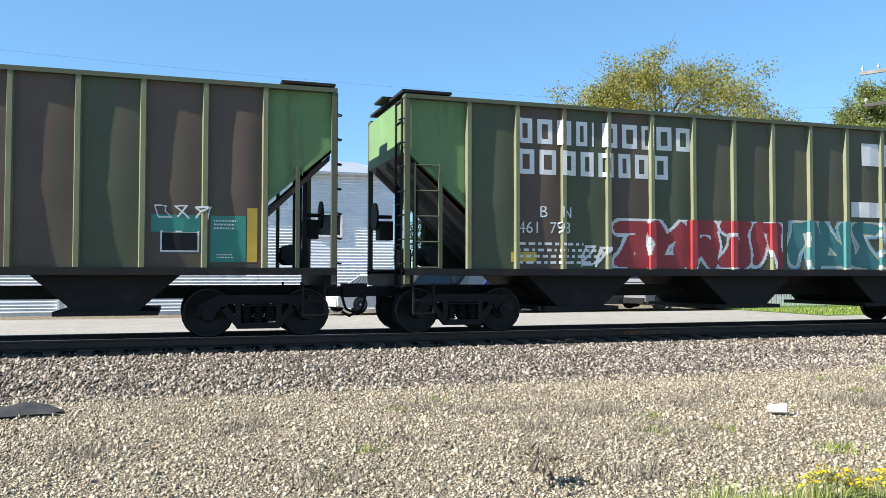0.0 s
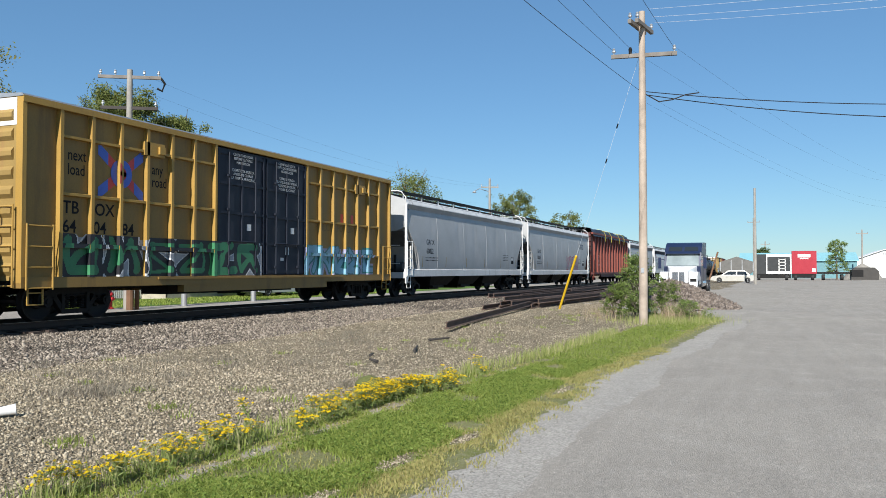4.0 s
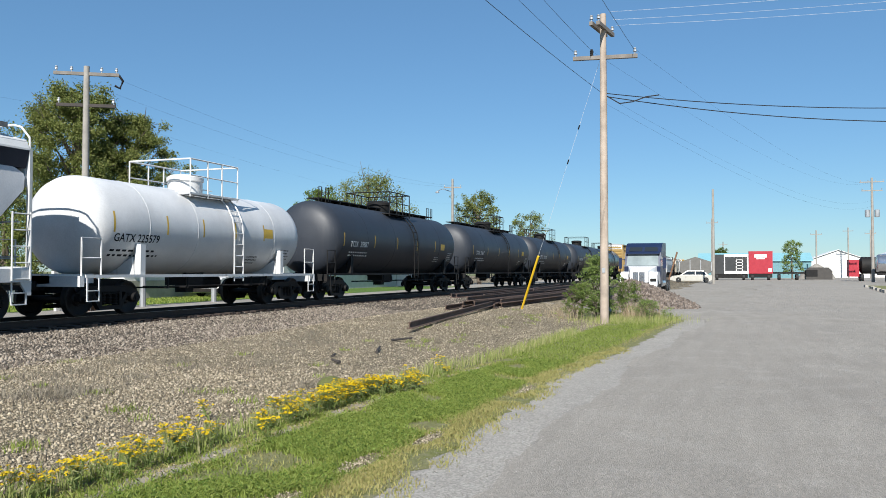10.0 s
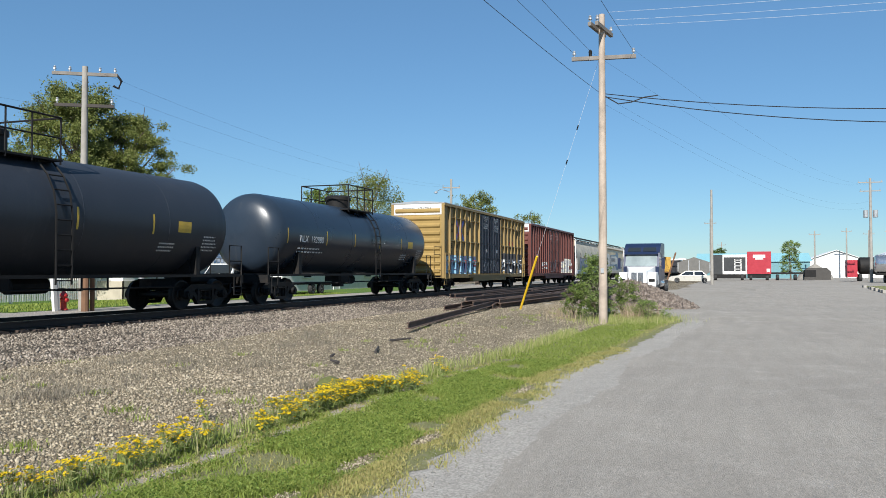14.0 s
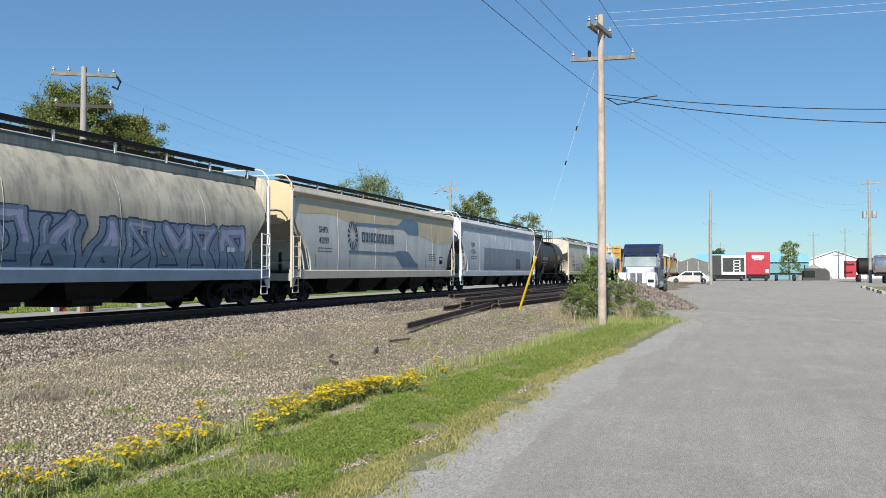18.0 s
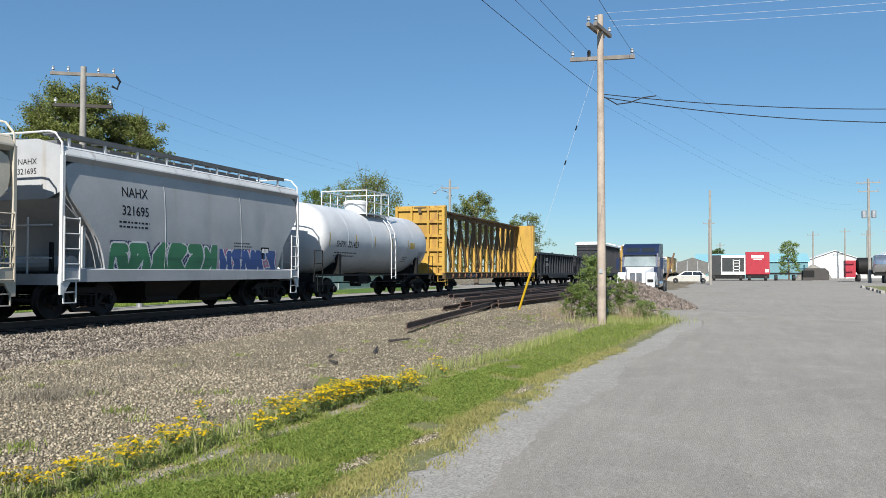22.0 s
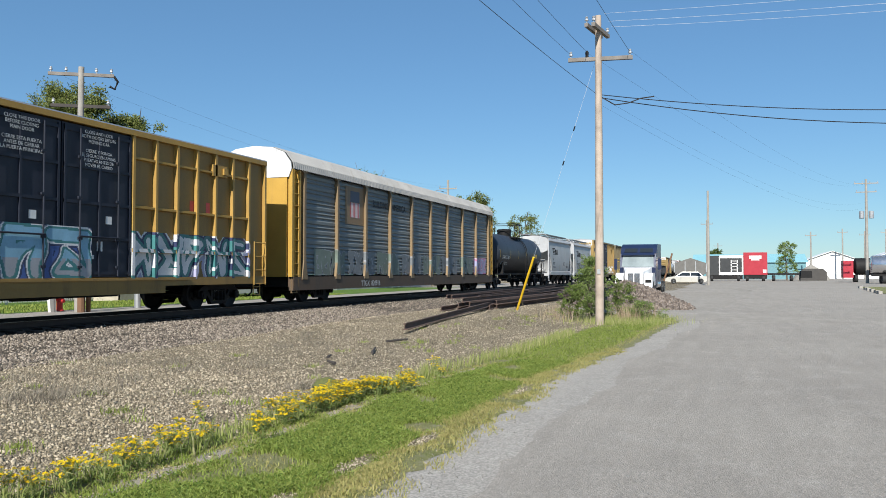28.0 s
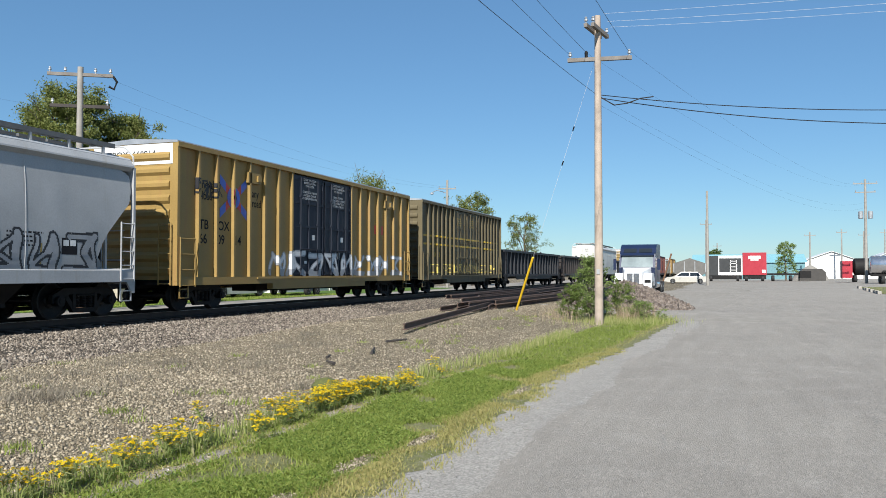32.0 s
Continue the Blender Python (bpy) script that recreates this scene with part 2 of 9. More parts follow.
def small_print(rng, x, z, w, h, rows, material, parent, face, name="small_print"):
    """Lines of writing too small to read, as bars."""
    spec = []
    for k in range(rows):
        zz, xx, end = z + h * (1 - (k + 0.8) / rows), x, x + w * rng.uniform(0.75, 1.0)
        while xx < end:
            ww = rng.uniform(0.03, 0.09) * max(0.5, w)
            spec.append((xx, min(end, xx + ww), zz, zz + h / rows * 0.42))
            xx += ww + 0.035 * max(0.5, w)
    return bars(spec, material, parent, face, name)
# ================= ground, roads, track =================


def lift(x):
    """The yard beyond the pole lies a little higher."""
    t = min(1, max(0, (x - 35) / 45))
    return 0.26 * t * t * (3 - 2 * t)


def gz(x, y):
    across = float(np.interp(y, [-500, 4.5, 8, 11.6, 13, 14.6, 18.8, 20.5, 500], [0, -0.02, 0.0, 0.02, 0.05, 0.06, 0.06, 0.12, 0.14]))
    a, b = min(1, max(0, (x - 15) / 9)), float(np.interp(y, [4.6, 7.2, 10.6, 12.4], [0, 1, 1, 0]))
    bank = 0.2 * a * a * (3 - 2 * a) * b * b * (3 - 2 * b)
    return across + max(bank, lift(x) * float(np.interp(y, [9, 12, 14], [1, 0.4, 0.0])))


ROAD_EDGE = ([-60, 4.0, 5.6, 8, 11, 13, 15, 18.2, 23, 27, 30, 33, 60], [3.2, 2.5, 2.4, 2.43, 2.4, 2.5, 2.27, 2.0, 1.78, 1.6, 1.38, 1.2, 1.1])


def road_edge(x):
    return float(np.interp(x, *ROAD_EDGE))


def sheet(name, xs, ys, zf, material, label, wob=None):
    """A sheet over a grid: ys may be a function of x that gives the row's places."""
    b = Build()
    cols = [ys(x) if callable(ys) else ys for x in xs]
    n = len(cols[0])
    b.v = [(x, y, zf(x, y)) for x, c in zip(xs, cols) for y in c]
    b.f = [(i * n + j, (i + 1) * n + j, (i + 1) * n + j + 1, i * n + j + 1) for i in range(len(xs) - 1) for j in range(n - 1)]
    me = b.mesh(name, material, 60)
    if me.polygons and me.polygons[0].normal.z < 0:
        me.flip_normals()
    ob = new(name, me)
    return tagged(ob, label, "ground", kind="structure")


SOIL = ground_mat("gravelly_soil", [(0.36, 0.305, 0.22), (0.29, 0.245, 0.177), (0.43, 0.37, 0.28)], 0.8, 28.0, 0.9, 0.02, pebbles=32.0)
ASPHALT = ground_mat("asphalt", [(0.43, 0.395, 0.347), (0.385, 0.353, 0.312), (0.475, 0.438, 0.388)], 0.25, 75.0, 1.0, 0.014, streak=0.6, speck=0.12)
SHOULDER = ground_mat("gravel_shoulder", [(0.385, 0.36, 0.325), (0.33, 0.31, 0.28), (0.42, 0.40, 0.36)], 0.9, 45.0, 0.7, 0.02, speck=0.10)
YARD = ground_mat("gravel_yard", [(0.40, 0.37, 0.325), (0.34, 0.31, 0.27), (0.45, 0.42, 0.375)], 0.3, 40.0, 0.5, 0.02, streak=0.5)
TURF = ground_mat("turf_soil", [(0.19, 0.21, 0.065), (0.25, 0.24, 0.12), (0.31, 0.285, 0.19)], 1.1, 40.0, 0.9, 0.05)
LAWN = ground_mat("lawn", [(0.09, 0.17, 0.03), (0.12, 0.20, 0.04), (0.14, 0.20, 0.06)], 0.6, 30.0, 0.9, 0.05)
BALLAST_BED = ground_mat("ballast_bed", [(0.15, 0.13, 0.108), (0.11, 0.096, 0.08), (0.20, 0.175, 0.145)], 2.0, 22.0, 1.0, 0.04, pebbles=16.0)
FIELD = ground_mat("far_field", [(0.16, 0.19, 0.08), (0.24, 0.22, 0.14), (0.13, 0.16, 0.06)], 0.05, 3.0, 0.3, 0.1)


def wide_grid():
    xs = [-900, -300, -120, -60] + [-40 + 2 * k for k in range(92)] + [160, 200, 260, 400, 800, 2200]
    ys = [-2200, -700, -250, -120, -60, -30, -15, -6, 0, 2, 4.5, 5.2, 6, 7.2, 8, 9.5, 10.6, 11.6, 12.4, 13, 14.6, 16.6, 18.8, 20.5, 24, 30, 45, 70, 120, 250, 700, 2200]
    return xs, ys


sheet("ground", *wide_grid(), gz, SOIL, "tan gravelly soil with sparse dry weeds")
lerp = lambda a, b, n: [a + (b - a) * k / n for k in range(n + 1)]
XS = lerp(-60, 0, 30) + lerp(0.2, 40, 199) + lerp(42, 94, 26)
rag = lambda x, s, k: 0.6 * noise.noise((x * s, k, 0.0)) + 0.4 * noise.noise((x * s * 3.7, k, 3.0))
sheet("road", XS, lambda x: lerp(-14, float(np.interp(x, [-60, 6, 8, 11, 15.3, 19.1, 25.7, 60, 104], [2.4, 1.85, 1.8, 1.75, 1.7, 1.45, 1.0, -0.8, -5])) + 0.10 * math.sin(x * 0.9) + 0.22 * rag(x, 1.1, 2.0) + 0.5 * min(1, max(0, x / 40 - 0.8)) * math.sin(x * 0.37), 6), lambda x, y: gz(x, y) + 0.02, ASPHALT, "worn grey asphalt road with patched edge")
sheet("road_shoulder", lerp(-60, 36, 48), lambda x: lerp(road_edge(x) - 1.6, road_edge(x) + 0.45, 3), lambda x, y: gz(x, y) + 0.012, SHOULDER, "pale gravel shoulder beside the asphalt")
sheet("yard", lerp(29, 330, 40), lambda x: lerp(-70, min(11.0, 2.0 + (x - 29) * 0.8), 10), lambda x, y: gz(x, y) + 0.008, YARD, "pale compacted gravel yard beyond the pole")
sheet("grass_verge", lerp(-40, 2, 42) + lerp(2.15, 33, 220), lambda x: lerp(road_edge(x) + 0.10 + 0.3 * rag(x, 1.3, 6.0), float(np.interp(x, [-40, 4.9, 8, 10.4, 13, 14.4, 18.2, 21.8, 27, 33.2], [5.3, 5.0, 4.9, 4.9, 4.6, 4.3, 4.1, 4.0, 3.8, 2.3])) + 0.12 * math.sin(x * 1.9), 6), lambda x, y: gz(x, y) + 0.016, TURF, "green roadside grass verge")
BARE = ground_mat("bare_soil", [(0.34, 0.305, 0.25), (0.28, 0.25, 0.20), (0.39, 0.36, 0.31)], 2.0, 35.0, 0.7, 0.02)
FAR_X, FAR_Y = [-40, 4.9, 8, 10.4, 13, 14.4, 18.2, 21.8, 27, 33.2, 34], [5.3, 5.0, 4.9, 4.9, 4.6, 4.3, 4.1, 4.0, 3.8, 2.3, 2.0]


def verge_y(x, k):
    """A line along the verge: 0 at the road, 1 at the gravel."""
    a = road_edge(x) + 0.35
    return a + (float(np.interp(x, FAR_X, FAR_Y)) - a) * k


sheet("bare_strip", lerp(2.0, 14.5, 130), lambda x: lerp(verge_y(x, 0.70 + 0.05 * noise.noise((x * 2.3, 1.0, 0.0)) + 0.03 * noise.noise((x * 7.1, 1.0, 0.0))), verge_y(x, 0.79 + 0.06 * noise.noise((x * 1.9, 9.0, 0.0)) + 0.03 * noise.noise((x * 6.3, 9.0, 0.0))), 3), lambda x, y: gz(x, y) + 0.022, BARE, "bare tan strip trodden through the verge")
BARE_SPOTS = [(6.45, 3.05, 0.5, 0.13), (7.6, 2.85, 0.4, 0.1), (5.2, 3.1, 0.35, 0.12), (11.2, 2.75, 0.6, 0.1)]
sheet("grass_island", lerp(46, 86, 20), lambda x: lerp(-34, -8.9 - (x - 46) * 0.062 + 0.2 * math.sin(x * 0.8), 5), lambda x, y: gz(x, y) + 0.05, TURF, "patchy grass island beside the yard entrance")
for x in (63.0, 64.9, 68.2, 71.5, 73.3, 79.0):
    y = -8.9 - (x - 46) * 0.062 + 0.25
    q = part("kerb_stone", Build().prism([(-0.8, 0), (0.8, 0), (0.78, 0.18), (-0.78, 0.2)], -0.12, 0.12, "y"), SHOULDER, loc=(x, y, gz(x, y) + 0.02))
    q.rotation_euler.z = -0.06
    tagged(q, "pale broken concrete kerb stone", "kerb", "kerb stones of the grass island")
sheet("back_street", lerp(-160, 260, 60), lerp(19.8, 29.0, 4), lambda x, y: gz(x, y) + 0.05, ASPHALT, "grey asphalt street behind the tracks")
sheet("lawn", lerp(22.5, 75, 20), lerp(24.2, 60, 8), lambda x, y: gz(x, y) + 0.06, LAWN, "mown green lawn behind the street")
sheet("far_field", lerp(-700, 1500, 30), lerp(75, 1500, 8), lambda x, y: gz(x, y) + 0.1, FIELD, "distant green and tan fields")


def ballast_z(y):
    return float(np.interp(y, [11.2, 12.2, 14.35, 14.9, 15.3, 17.9, 18.3, 18.9, 20.4], [0.0, 0.05, 0.19, 0.22, 0.24, 0.24, 0.24, 0.20, 0.10]))


sheet("ballast", lerp(-70, 420, 245), lerp(11.2, 20.4, 22), lambda x, y: ballast_z(y) + 0.025 * noise.noise((x * 1.7, y * 1.7, 0)) + 0.006, BALLAST_BED, "crushed stone ballast under the track")
# ================= the freight train =================
RAIL_Z, TRACK_Y, SPEED = 0.48, 16.6, 19.27
WHEEL_R = 0.457
CARS, WHEELSETS = [], []


def wheelset_mesh():
    b = Build()
    b.rod((0, -1.1, 0), (0, 1.1, 0), 0.085, 10)
    for s in (-1, 1):
        y = 0.715 * s
        b.lathe([(y, 0.10), (y, 0.16), (y + 0.02 * s, 0.17), (y + 0.03 * s, 0.36), (y - 0.01 * s, 0.40), (y - 0.01 * s, WHEEL_R + 0.025), (y + 0.02 * s, WHEEL_R + 0.02), (y + 0.04 * s, WHEEL_R),
                 (y + 0.13 * s, WHEEL_R - 0.01), (y + 0.135 * s, 0.41), (y + 0.10 * s, 0.37), (y + 0.07 * s, 0.18), (y + 0.12 * s, 0.15), (y + 0.12 * s, 0.10)], 20, "y")
        b.box(0.05, 0.12, y + 0.1 * s, y + 0.125 * s, 0.16, 0.30)
    return b.mesh("wheelset", WHEEL, 40)


def side_frame_mesh():
    b = Build()
    b.prism([(-1.08, 0.60), (-0.72, 0.78), (0.72, 0.78), (1.08, 0.60), (1.08, 0.40), (0.80, 0.42), (0.52, 0.62), (-0.52, 0.62), (-0.80, 0.42), (-1.08, 0.40)], -0.07, 0.07, "y")
    b.prism([(-0.70, 0.56), (-0.38, 0.16), (0.38, 0.16), (0.70, 0.56), (0.56, 0.58), (0.32, 0.27), (-0.32, 0.27), (-0.56, 0.58)], -0.07, 0.07, "y")
    for s in (-1, 1):
        b.prism([(0.32 * s, 0.26), (0.42 * s, 0.26), (0.42 * s, 0.66), (0.32 * s, 0.66)], -0.08, 0.08, "y")
        b.rod((0.89 * s, -0.17, WHEEL_R), (0.89 * s, 0.05, WHEEL_R), 0.13, 14)
        b.rod((0.89 * s, -0.19, WHEEL_R), (0.89 * s, -0.17, WHEEL_R), 0.07, 10)
    return b.mesh("side_frame", STEEL, 35)


def spring_mesh():
    b = Build()
    for x in (-0.22, 0, 0.22):
        prof = []
        for k in range(7):
            z = 0.28 + k * 0.042
            prof += [(z, 0.075), (z + 0.02, 0.10), (z + 0.03, 0.10)]
        b.lathe(prof, 6, "z", (x, 0, 0))
    b.box(-0.33, 0.33, -0.14, 0.14, 0.575, 0.60)
    return b


WHEEL_MESH, FRAME_MESH = wheelset_mesh(), side_frame_mesh()
SPRING_MESH = spring_mesh().mesh("spring", STEEL, 40)
SPRING_RUST = spring_mesh().mesh("spring", RUST, 40)
BOLSTER_MESH = Build().box(-0.2, 0.2, -1.0, 1.0, 0.58, 0.74).box(-0.7, 0.7, -0.25, 0.25, 0.4, 0.55).rod((0, 0, 0.7), (0, 0, 0.86), 0.22, 12).mesh("truck", STEEL)


def truck(car, x, rusty=False):
    t = part("truck", BOLSTER_MESH, STEEL, car, loc=(x, 0, 0))
    for s in (-1, 1):
        f = part("side_frame", FRAME_MESH, STEEL, t, loc=(0, s * 1.0, 0))
        if s > 0:
            f.rotation_euler.z = math.pi
        part("spring", SPRING_RUST if rusty else SPRING_MESH, RUST, t, loc=(0, s * 0.98, 0))
        w = part("wheelset", WHEEL_MESH, WHEEL, t, loc=(s * 0.89, 0, WHEEL_R))
        WHEELSETS.append((w, s))


def ladder(car, x, y, z0, z1, material, w=0.42, along="x", n=None, name="ladder"):
    b = Build()
    n = n or max(2, int((z1 - z0) / 0.38))
    a, c = ((x - w / 2, y), (x + w / 2, y)) if along == "x" else ((x, y - w / 2), (x, y + w / 2))
    for p in (a, c):
        b.rod((*p, z0), (*p, z1), 0.022, 6)
    for k in range(n + 1):
        z = z0 + 0.04 + (z1 - z0 - 0.08) * k / n
        b.rod((*a, z), (*c, z), 0.016, 5)
    return part(name, b, material, car)


STEP_MESH = {}


def steps(car, x, material):
    """Sill step hung below a corner."""
    if material.name not in STEP_MESH:
        b = Build()
        for s in (-0.2, 0.2):
            b.box(s - 0.02, s + 0.02, -0.012, 0.012, 0.42, 1.0)
        for z in (0.42, 0.68):
            b.box(-0.2, 0.2, -0.03, 0.03, z - 0.012, z + 0.012)
        STEP_MESH[material.name] = b.mesh("sill_step", material)
    for s in (-1, 1):
        part("sill_step", STEP_MESH[material.name], material, car, loc=(x, s * 1.5, 0))


COUPLER_MESH = {}


def car_base(name, label, L, category, sill=STEEL, rusty=False, inset=2.0, sill_z=0.95, stub=False):
    car = thing(name, label, category, "cars of the freight train")
    for s in (-1, 1):
        truck(car, s * (L / 2 - inset), rusty)
    for s in (-1, 1):
        key = round(sill_z, 2)
        if key not in COUPLER_MESH:
            b = Build()
            b.box(-0.1, 0.75, -0.09, 0.09, 0.72, 0.92).box(0.45, 0.9, -0.16, 0.12, 0.70, 0.98)
            b.path([(0.5, 0.25, 0.75), (0.6, 0.3, 0.45), (0.85, 0.3, 0.33), (1.0, 0.28, 0.42)], 0.03)
            COUPLER_MESH[key] = b.mesh("coupler", STEEL)
        c = part("coupler", COUPLER_MESH[key], STEEL, car, loc=(s * (L / 2 - 0.05), 0, 0))
        if s < 0:
            c.rotation_euler.z = math.pi
    for a, c in ((-L / 2 + 0.1, -L / 2 + 3.0), (L / 2 - 3.0, L / 2 - 0.1)) if stub else ((-L / 2 + 0.1, L / 2 - 0.1),):
        part("centre_sill", Build().box(a, c, -0.22, 0.22, 0.70, 0.95), sill, car)
    return car


def flat(y):
    return lambda x, z: y


def ribbed(y_panel, y_rib, ribs, half):
    def f(x, z):
        for r in ribs:
            if abs(x - r) < half:
                return y_rib
        return y_panel
    return f


# ---------- spray paint: strokes laid on a fine grid that follows ribs and panels ----------
def spray(car, rng, face, x0, x1, z0, z1, layers, letters_n, cell=0.026, fat=0.13, name="spray_paint", label=""):
    """Abstract sprayed figures. layers: (material, growth in metres, share of height), outermost first."""
    h, w = z1 - z0, (x1 - x0) / letters_n
    segs = []
    for k in range(letters_n):
        cx = x0 + w * (k + 0.5)
        u = [-rng.uniform(0.25, 0.42), rng.uniform(0.25, 0.42), -rng.uniform(0.2, 0.42), rng.uniform(0.2, 0.42), rng.uniform(-0.15, 0.15)]
        pts = [(cx + u[i] * w, z0 + h * (q + rng.uniform(-0.05, 0.05))) for i, q in enumerate((0.14, 0.14, 0.84, 0.84, 0.5))]
        for a, b in rng.sample([(0, 2), (2, 3), (3, 1), (0, 4), (4, 3), (2, 4), (4, 1), (0, 1)], 5):
            segs.append((pts[a], pts[b]))
    nx, nz = int((x1 - x0) / cell), int(h / cell)
    gx, gz = np.meshgrid(x0 + (np.arange(nx) + 0.5) * cell, z0 + (np.arange(nz) + 0.5) * cell)
    gx2 = gx + 0.05 * np.sin(gz * 7 + gx * 2)
    d = np.full(gx.shape, 9.0)
    for (ax, az), (bx, bz) in segs:
        ux, uz = bx - ax, bz - az
        k = np.clip(((gx2 - ax) * ux + (gz - az) * uz) / (ux * ux + uz * uz + 1e-6), 0, 1)
        d = np.minimum(d, np.hypot(gx2 - ax - k * ux, gz - az - k * uz) - fat * (0.7 + 0.5 * np.sin(ax * 3.1) ** 2))
    owner = np.full(gx.shape, -1)
    for i, (m, grow, lo, hi) in enumerate(layers):
        share = (gz - z0) / h
        owner[(d < grow) & (share >= lo) & (share <= hi)] = i
    for i, (m, *_) in enumerate(layers):
        b = Build()
        for r in range(nz):
            row = owner[r]
            c = 0
            while c < nx:
                if row[c] != i:
                    c += 1
                    continue
                s, fy = c, face(gx[r, c], gz[r, c])
                while c < nx and row[c] == i and abs(face(gx[r, c], gz[r, c]) - fy) < 0.002:
                    c += 1
                xa, xb = x0 + s * cell, x0 + c * cell
                za, zb = z0 + r * cell, z0 + (r + 1) * cell
                b.raw([(xa, fy - 0.0045, za), (xb, fy - 0.0045, za), (xb, fy - 0.0045, zb), (xa, fy - 0.0045, zb)], [(0, 1, 2, 3)])
                back = face(xa - cell * 0.5, (za + zb) / 2)
                if back - fy > 0.05:
                    b.raw([(xa - 0.004, fy - 0.0045, za), (xa - 0.004, back - 0.003, za), (xa - 0.004, back - 0.003, zb), (xa - 0.004, fy - 0.0045, zb)], [(0, 1, 2, 3)])
        if b.f:
            tagged(part(name, b, m, car), label, kind="stuff")


def tone(name, c):
    return mat("spray_" + name, c, 0.55, 0, 0.2, 1.5)


SP = {k: tone(k, c) for k, c in dict(white=(0.7, 0.7, 0.7), red=(0.32, 0.035, 0.04), black=(0.02, 0.02, 0.025), teal=(0.05, 0.19, 0.19), blue=(0.05, 0.10, 0.30), sky=(0.22, 0.42, 0.55),
      green=(0.05, 0.22, 0.10), grey=(0.33, 0.34, 0.36), pink=(0.5, 0.16, 0.3), lilac=(0.35, 0.35, 0.5), cream=(0.6, 0.56, 0.42), yellow=(0.65, 0.5, 0.12), navy=(0.03, 0.04, 0.10), steel=(0.16, 0.22, 0.30)).items()}


# ---------- covered hopper with bulged sides ----------
def hopper(rng, L, body, label, sill_m=None, band=None, trim=None, eave=4.3, bays=3, roof=None, walk_m=WALKWAY, seams=4, end_m=None, rounded=False, deep=0.4, ridges=0, slope_m=None):
    """deep: height of the recessed band under the eave, which leans outwards and so lies in shade."""
    sill_m, trim, roof, slope_m = sill_m or body, trim or WHITE, roof or body, slope_m or END_GRIME_SHADE
    car = car_base("covered_hopper", label, L, "railcar", inset=1.3)
    top = eave - 0.18 - deep
    zs = [1.15, 1.35, 1.6, 1.9, 2.2, 2.6, 3.0, 3.3, top - 0.24, top - 0.13, top - 0.05, top]
    hw = [1.506, 1.513, 1.52, 1.525, 1.527, 1.52, 1.503, 1.487, 1.465, 1.457, 1.447, 1.43]
    if rounded:
        top = eave - 0.16
        zs = [1.15, 1.5, 1.85, 2.05, 2.35, 2.65, 2.95, 3.2, eave - 0.6, eave - 0.35, eave - 0.16]
        hw = [1.44, 1.47, 1.49, 1.50, 1.505, 1.50, 1.47, 1.42, 1.22, 1.10, 0.95]
    folds = [(-0.5 + (k + 1 + rng.uniform(-0.22, 0.22)) / (seams + 2)) * L for k in range(seams + 1)]
    depth = [rng.uniform(0.012, 0.034) for _ in folds]
    slack = [rng.uniform(2.4, 3.1) for _ in folds]

    def half(z):
        return float(np.interp(z, zs, hw))

    def swell(x, z):
        """The sheets are buckled inwards along a few upright folds."""
        q = 0.026
        for f, d, zt in zip(folds, depth, slack):
            u = (x - f) / 0.42
            if abs(u) < 1:
                q -= d * (1 - abs(u)) ** 1.6 * math.exp(-((z - zt) / 0.8) ** 2)
        return q * float(np.interp(z, [1.15, 1.6, 3.2, top - 0.1], [0, 1, 1, 0.3]))

    def face(x, z):
        return -half(z) - swell(x, z)

    def cut(z):
        return float(np.interp(z, [1.15, 1.5, 1.9, 2.25, 2.65, 3.05, top - 0.3, top - 0.1, top], [1.5, 1.42, 1.25, 1.0, 0.6, 0.2, 0.14, 0.22, 0.48]))
    b = Build()
    rings = [-1 + 2 * k / (18 * seams + 18) for k in range(18 * seams + 19)]
    vs, fs = [], []
    for z in zs:
        e = L / 2 - cut(z)
        vs += [(e * k, face(e * k, z), z) for k in rings]
    n = len(rings)
    m = len(vs)
    vs += [(x, -y, z) for x, y, z in vs]
    for r in range(len(zs) - 1):
        for k in range(n - 1):
            i = r * n + k
            fs += [(i, i + 1, i + n + 1, i + n), (m + i, m + i + n, m + i + n + 1, m + i + 1)]
        for k in (0, n - 1):
            i = r * n + k
            fs.append((i, m + i, m + i + n, i + n))
    fs.append(tuple(range(n)) + tuple(m + k for k in range(n))[::-1])
    b.raw(vs, fs)
    part("body", b, body, car, smooth=50)
    e = L / 2 - 0.1
    rw = 0.66 if rounded else 1.0
    rb = Build().prism([(-1.48 * rw, eave - 0.17), (-1.46 * rw, eave + 0.03), (-0.7 * rw, eave + 0.24), (0, eave + 0.28), (0.7 * rw, eave + 0.24), (1.46 * rw, eave + 0.03), (1.48 * rw, eave - 0.17)], -e, e)
    part("roof", rb, roof, car, smooth=20)
    for k in range(seams):
        sb = Build()
        x = -L / 2 + L * (k + 1) / (seams + 1)
        for za, zb in zip(zs[:-3], zs[1:-2]):
            sb.raw([(x - 0.014, face(x, za), za), (x + 0.014, face(x, za), za), (x + 0.014, face(x, zb), zb), (x - 0.014, face(x, zb), zb),
                    (x, face(x, za) - 0.009, za), (x, face(x, zb) - 0.009, zb)], [(0, 4, 5, 3), (4, 1, 2, 5)])
        part("weld_seam", sb, body, car)
